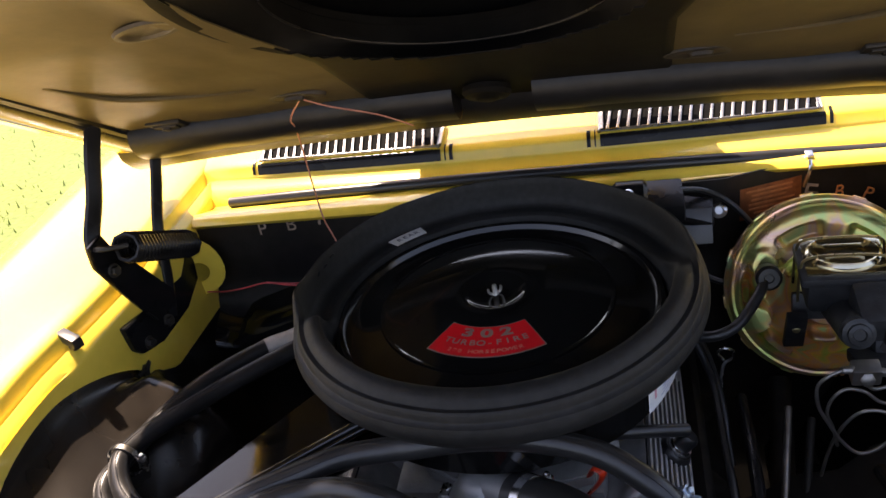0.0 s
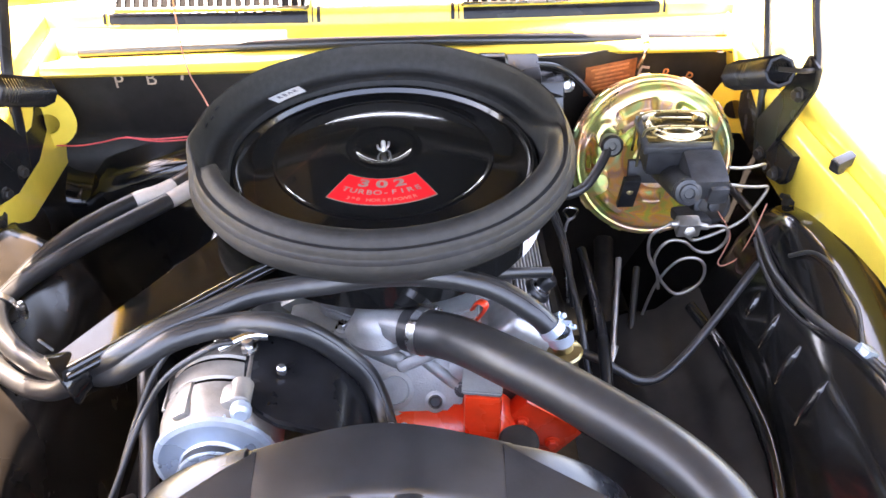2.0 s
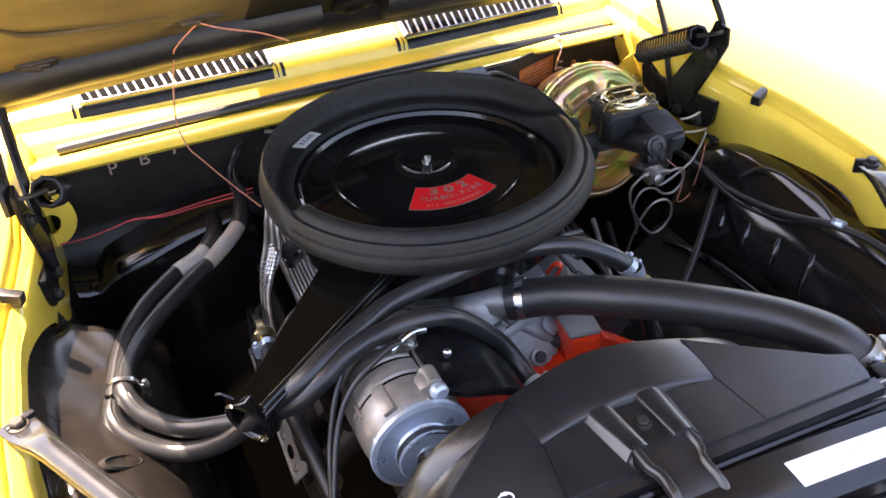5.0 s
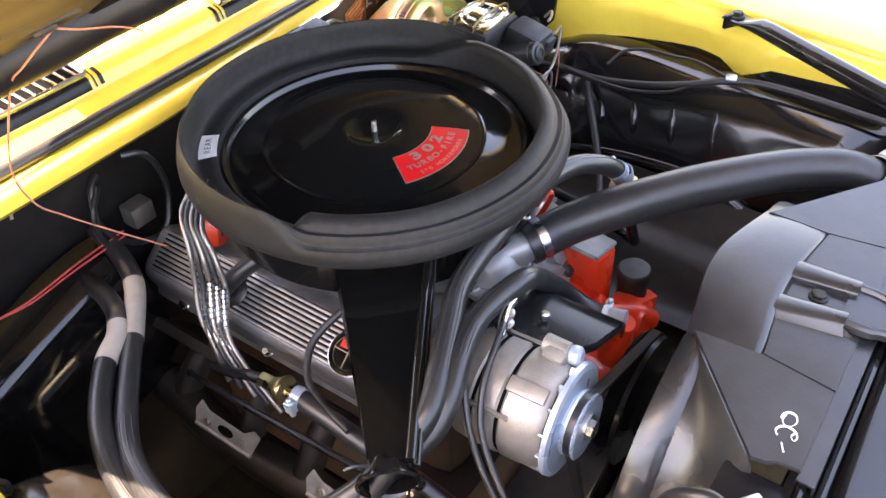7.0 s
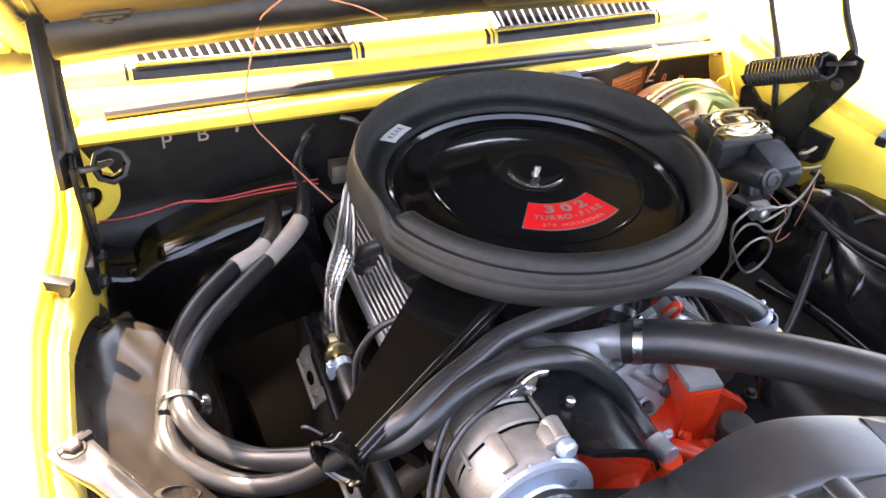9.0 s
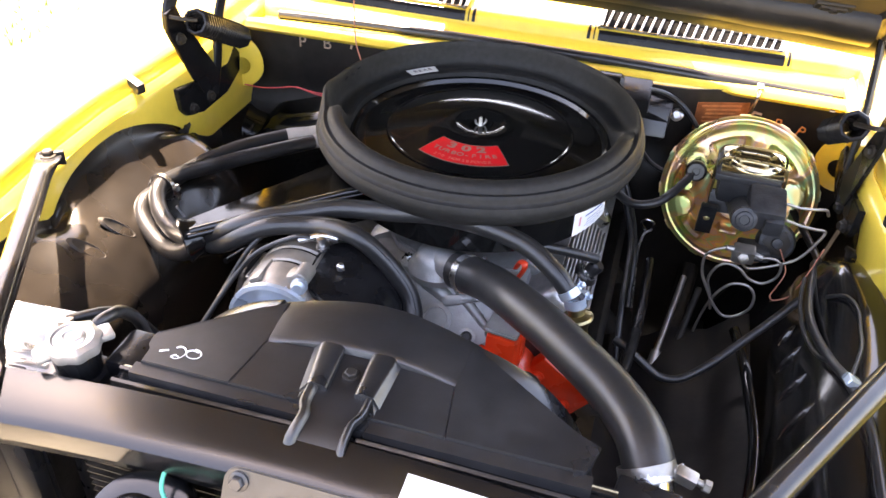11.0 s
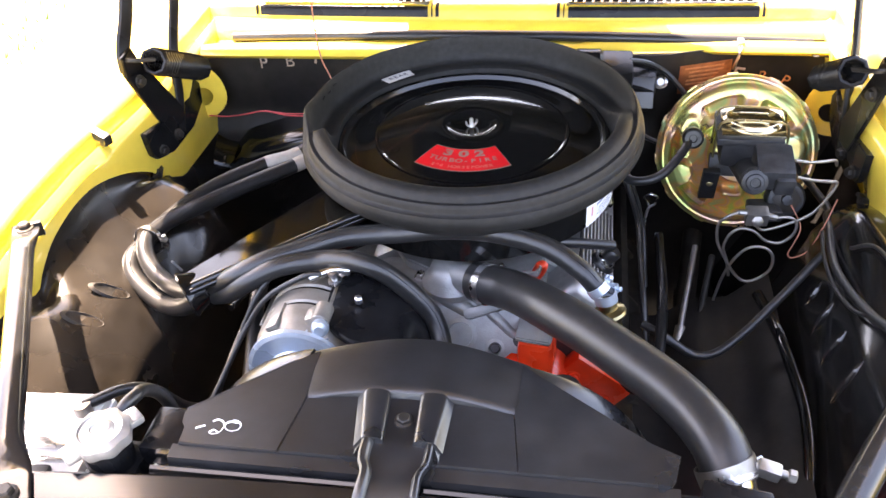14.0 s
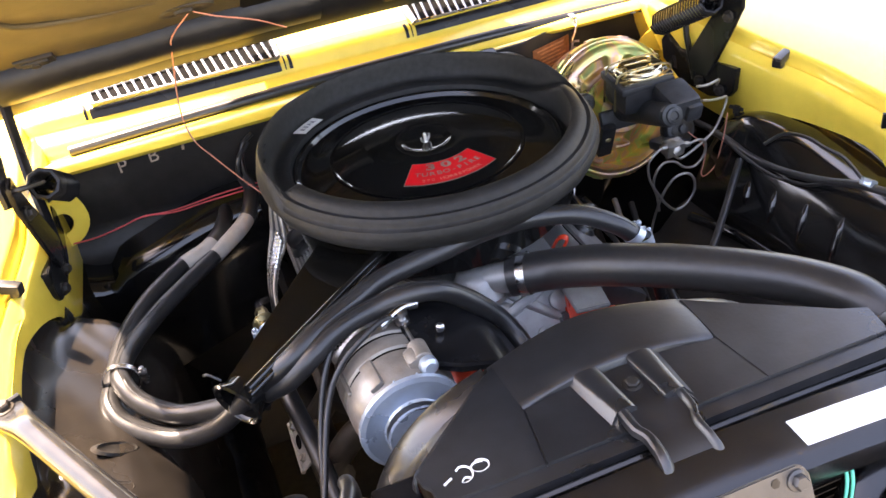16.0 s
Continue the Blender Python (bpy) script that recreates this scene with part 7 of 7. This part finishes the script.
    for e in (-1, 1):
        b = B()
        sheet(b, [[Vector((0.0115 + e * (w + o), y, z + dz)) for o, dz in ((-0.0018, 0.0004), (0.0000, 0.0038), (0.0012, 0.0046), (0.0040, 0.0044), (0.0052, 0.0034), (0.0056, -0.002))] for y, z, w in spans], 0.0016 * e)
        part("side_bead", b, PLASTIC, cl, "raised bead along the strap", 35)


make_shroud()


hose("overflow_hose", [(-0.247, -0.530, 0.922), (-0.2455, -0.517, 0.934), (-0.2400, -0.503, 0.9355), (-0.2400, -0.489, 0.9290), (-0.2370, -0.474, 0.9090), (-0.2350, -0.466, 0.8800), (-0.2380, -0.460, 0.8300), (-0.2450, -0.455, 0.7600), (-0.2600, -0.450, 0.6600)], 0.0062, "thin black overflow hose looping from the radiator cap", category="hose")


def make_front():
    lb = thing("emission_label", (0.163, -0.607, 0.925), "white printed label on the support bar", "label")
    b = B()
    rows = []
    for x in np.linspace(0.094, 0.232, 12):
        back = abs(x) / 0.56
        z = 0.930 - 0.032 * back ** 2 + 0.0016
        dy = -0.030 * back ** 1.6
        rows.append([Vector((float(x), -0.590 + dy * 0.9, z)), Vector((float(x), -0.616 + dy, z - 0.0012))])
    rings(b, rows, False, False)
    part("paper", b, PAPER, lb, smooth=0)
    t = B()
    rg = random.Random(5)
    for k in range(6):
        y = -0.5950 - 0.0034 * k
        for j in range(5):
            x0 = 0.102 + j * 0.025
            w = rg.uniform(0.016, 0.023)
            back = (x0 + w / 2) / 0.56
            box(t, (x0 + w / 2, y - 0.026 * back ** 1.6, 0.930 - 0.032 * back ** 2 + 0.0019 - 0.0009 * k / 6), (w, 0.0008, 0.0003), (0, 0, -2), 0)
    part("print_line", t, FAINT, lb, smooth=0)
    # hood latch plate
    la = thing("hood_latch", (0.015, -0.64, 0.85), "grey stamped hood latch plate with ribs and a slot", "latch")
    m = Matrix.Translation((0.016, -0.628, 0.932)) @ pose(0, 0, 0, 66, 0, 0)
    p = B()
    prism(p, [(-0.066, -0.012), (-0.062, -0.004), (-0.056, 0.0), (0.056, 0.0), (0.062, -0.004), (0.066, -0.012), (0.070, -0.110), (0.080, -0.125), (0.080, -0.20), (-0.080, -0.20), (-0.080, -0.125), (-0.070, -0.110)], 0.003, m, 0.001)
    plate = part("plate", p, LATCHGREY, la)
    for x, w in ((-0.036, 0.008), (0.042, 0.008)):
        r = B()
        tube(r, [m @ Vector((x, y, 0.003)) for y in (-0.028, -0.06, -0.10, -0.15, -0.19)], 0.005, 8, 4, flat=0.7)
        part("rib", r, LATCHGREY, plate)
    r = B()
    box(r, (-0.002, -0.055, 0.003), (0.034, 0.075, 0.006), (0, 0, 0), 0.0025, m)
    part("raised_pad", r, LATCHGREY, plate)
    s = B()
    box(s, (0.030, -0.062, 0.0022), (0.008, 0.052, 0.003), (0, 0, -2), 0.001, m)
    part("slot", s, FLAT, plate, "dark slot")
    s = B()
    tube(s, [m @ Vector(q) for q in ((0.034, -0.050, 0.004), (0.036, -0.075, 0.012), (0.038, -0.12, 0.016))], 0.005, 8, 5)
    part("latch_rod", s, DARK, plate, "dark latch rod")
    for x in (-0.052, 0.054):
        bo = B()
        hexbolt(bo, m @ Vector((x, -0.012, 0.003)), m.to_3x3() @ Vector((0, 0, 1)), 0.0065, 0.007)
        part("bolt", bo, LATCHGREY, plate)
    h = B()
    lathe(h, [(0.004, 0), (0.004, 0.0035)], m @ pose(0.036, -0.008, 0), 6)
    part("square_hole", h, FLAT, plate)
    # horns
    for s, x in ((-1, -0.128), (1, 0.172)):
        hn = thing("horn", (x, -0.66, 0.84), "gloss black shell-shaped horn in front of the radiator", "horn", "horns")
        b = B()
        lathe(b, [(0.040, -0.03), (0.052, -0.020), (0.056, 0.0), (0.050, 0.012), (0.036, 0.016), (0.012, 0.012), (0.001, 0.012)], aim((x, -0.655, 0.842), (0, -0.5, 0.86)), 36)
        part("shell", b, CORE, hn)
        sp = B()
        fm = aim((x + 0.004, -0.665, 0.858), (0, -0.5, 0.86))
        tube(sp, [fm @ Vector(((0.010 + 0.0045 * k) * math.cos(k * 0.8), (0.010 + 0.0045 * k) * math.sin(k * 0.8), 0.004)) for k in range(9)], 0.008, 10, 6, radii=[0.012 - 0.0008 * k for k in range(9)])
        part("spiral", sp, CORE, hn, "coiled horn throat")
        bk = B()
        box(bk, (x + 0.055, -0.655, 0.845), (0.030, 0.006, 0.016), (20, 0, 0), 0.001)
        hexbolt(bk, (x + 0.060, -0.660, 0.850), (0, -0.5, 0.86), 0.005, 0.006)
        part("terminal", bk, DARK, hn)
    wires("green_wire", [[(0.126, -0.618, 0.905), (0.124, -0.632, 0.890), (0.112, -0.645, 0.868), (0.105, -0.655, 0.845), (0.104, -0.660, 0.80)], [(0.133, -0.618, 0.905), (0.129, -0.633, 0.888), (0.117, -0.646, 0.866), (0.110, -0.656, 0.84)]], 0.0015, GREENWIRE, "pair of green horn wires", group="green wires")
    wires("green_wire", [[(-0.108, -0.612, 0.908), (-0.112, -0.628, 0.898), (-0.110, -0.640, 0.885), (-0.095, -0.648, 0.872), (-0.072, -0.655, 0.862), (-0.060, -0.665, 0.850)]], 0.0020, GREENWIRE, "single green horn wire", group="green wires")
    # battery
    ba = thing("battery", (-0.395, -0.515, 0.62), "pale car battery clamped beside the radiator", "battery")
    b = B()
    box(b, (-0.392, -0.508, 0.756), (0.160, 0.118, 0.180), (0, 0, 4), 0.006)
    part("case", b, IRON, ba, "black battery case")
    b = B()
    box(b, (-0.392, -0.508, 0.850), (0.166, 0.124, 0.016), (0, 0, 4), 0.004)
    box(b, (-0.392, -0.470, 0.862), (0.156, 0.040, 0.012), (0, 0, 4), 0.003)
    lid = part("cover", b, WHITEPL, ba, "white battery cover")
    b = B()
    box(b, (-0.392, -0.512, 0.864), (0.150, 0.010, 0.008), (0, 0, 4), 0.002)
    box(b, (-0.392, -0.528, 0.860), (0.150, 0.006, 0.006), (0, 0, 4), 0.002)
    part("hold_down", b, STEEL, ba, "bright hold-down bar")
    for x in (-0.44, -0.36):
        b = B()
        box(b, (x, -0.545, 0.860), (0.055, 0.020, 0.010), (0, 0, 4), 0.003)
        part("cell_cap", b, IRON, ba)
    for x, y in ((-0.330, -0.470), (-0.455, -0.478)):
        b = B()
        lathe(b, [(0.010, 0), (0.009, 0.016), (0.004, 0.017)], pose(x, y, 0.864), 16)
        part("terminal", b, WORN, ba)
    tr = B()
    box(tr, (-0.392, -0.508, 0.652), (0.20, 0.16, 0.03), (0, 0, 4), 0.006)
    box(tr, (-0.392, -0.508, 0.54), (0.05, 0.05, 0.22), (0, 0, 4), 0.006)
    part("tray", tr, SATIN, ba)
    wires("battery_cable", [[(-0.330, -0.470, 0.876), (-0.300, -0.440, 0.872), (-0.280, -0.42, 0.85), (-0.275, -0.38, 0.78), (-0.27, -0.30, 0.70)]], 0.006, RUBBER, "thick black battery cable beside the radiator")
    # washer jar on the other side
    jr = thing("washer_jar", (0.46, -0.53, 0.70), "white plastic washer jar beside the radiator", "jar")
    b = B()
    box(b, (0.475, -0.530, 0.745), (0.10, 0.09, 0.17), (0, 0, -8), 0.02)
    part("tank", b, WHITEPL, jr)


make_front()


# ---- loose lines on the driver's side ----
wires("dipstick", [[(0.254, 0.118, 0.745), (0.246, 0.112, 0.760), (0.252, 0.106, 0.772), (0.264, 0.108, 0.766), (0.262, 0.114, 0.750), (0.252, 0.112, 0.738), (0.250, 0.10, 0.70), (0.258, 0.07, 0.62)]], 0.0022, STEEL, "looped steel oil dipstick", "dipstick")
wires("clutch_cable", [[(0.240, -0.120, 0.715), (0.262, -0.132, 0.712), (0.285, -0.140, 0.700), (0.308, -0.146, 0.690), (0.335, -0.142, 0.692), (0.368, -0.124, 0.712), (0.402, -0.098, 0.738), (0.436, -0.070, 0.764), (0.466, -0.045, 0.788)]], 0.0056, RUBBER, "thick black cable crossing to the inner fender", "cable")
wires("harness", [[(0.450, 0.240, 0.79), (0.496, 0.090, 0.778), (0.490, 0.050, 0.784), (0.484, 0.010, 0.791), (0.478, -0.030, 0.793), (0.474, -0.060, 0.796), (0.471, -0.100, 0.803), (0.474, -0.150, 0.812), (0.482, -0.205, 0.826), (0.494, -0.258, 0.841), (0.508, -0.330, 0.842), (0.512, -0.50, 0.83)]], 0.0056, RUBBER, "taped black wiring harness along the inner fender", "wiring")
wires("branch_lead", [[(0.494, -0.250, 0.846), (0.508, -0.200, 0.850), (0.512, -0.160, 0.846), (0.514, -0.120, 0.844), (0.506, -0.085, 0.836), (0.490, -0.066, 0.816)], [(0.486, -0.220, 0.834), (0.470, -0.180, 0.812), (0.462, -0.120, 0.800), (0.462, -0.060, 0.800), (0.470, -0.010, 0.800)]], 0.0026, RUBBER, "thin black leads off the wiring harness", "wiring", "harness leads")
hc = thing("harness_clip", (0.494, -0.258, 0.844), "bright steel harness clip", "clip")
cb = B()
box(cb, (0.494, -0.258, 0.847), (0.020, 0.016, 0.010), (0, 30, 15), 0.003)
part("clip", cb, ZINC, hc)
sc = thing("steering_column", (0.30, 0.0, 0.5), "dark steering shaft and brake fittings low in the bay", "steering gear")
for a, b_, r, mt in (((0.345, 0.25, 0.60), (0.31, -0.05, 0.46), 0.016, DARK), ((0.31, -0.05, 0.46), (0.30, -0.16, 0.42), 0.040, DARK), ((0.325, 0.08, 0.70), (0.298, -0.06, 0.615), 0.0045, WORN), ((0.304, -0.03, 0.634), (0.294, -0.08, 0.602), 0.008, WORN), ((0.35, 0.07, 0.69), (0.322, -0.05, 0.62), 0.005, DARK), ((0.322, -0.05, 0.62), (0.318, -0.065, 0.61), 0.010, BRASS)):
    bm = B()
    rod(bm, a, b_, r, seg=18)
    part("rod", bm, mt, sc)
ms = thing("mud_shield", (0.33, -0.20, 0.60), "flat black splash shield under the steering", "shield")
bm = B()
rows = []
for k in range(16):
    y = lerp(0.02, -0.52, k / 15)
    rows.append([Vector((x, y, 0.600 + 0.045 * smooth_step(0.26, 0.34, x) + 0.050 * smooth_step(0.36, 0.42, x) + 0.006 * math.sin(y * 9 + x * 5))) for x in np.linspace(0.235, 0.422, 12)])
sheet(bm, rows, 0.002)
part("panel", bm, FLAT, ms)
for y in (-0.16, -0.42):
    bm = B()
    hexbolt(bm, (0.30, y, 0.627), (0, 0, 1), 0.007, 0.008)
    part("shield_bolt", bm, DARK, ms)
for s in (-1, 1):
    bar = thing("support_brace", (s * 0.40, -0.28, 0.70), "black pressed brace along the wheelhouse", "brace", "wheelhouse braces")
    bm = B()
    tube(bm, [(s * 0.402, -0.02, 0.695), (s * 0.410, -0.10, 0.712), (s * 0.418, -0.18, 0.716), (s * 0.424, -0.26, 0.710), (s * 0.420, -0.34, 0.680), (s * 0.405, -0.44, 0.62)], 0.008, 10, 6, flat=0.7)
    part("rail", bm, GLOSS, bar)
cl = thing("ignition_coil", (-0.165, 0.262, 0.83), "grey resistor block with looped leads on the firewall", "coil")
bm = B()
box(bm, (-0.160, 0.270, 0.815), (0.034, 0.026, 0.030), (0, 0, 0), 0.004)
part("block", bm, WORN, cl)
bm = B()
tube(bm, [(-0.162, 0.262, 0.905), (-0.140, 0.250, 0.900), (-0.128, 0.245, 0.870), (-0.126, 0.246, 0.830), (-0.150, 0.240, 0.790), (-0.195, 0.245, 0.800), (-0.222, 0.250, 0.840), (-0.215, 0.262, 0.880), (-0.195, 0.272, 0.893)], 0.004, 8, 8)
tube(bm, [(-0.205, 0.262, 0.885), (-0.226, 0.250, 0.865), (-0.232, 0.245, 0.835), (-0.222, 0.243, 0.812)], 0.004, 8, 8)
part("looped_lead", bm, RUBBER, cl)
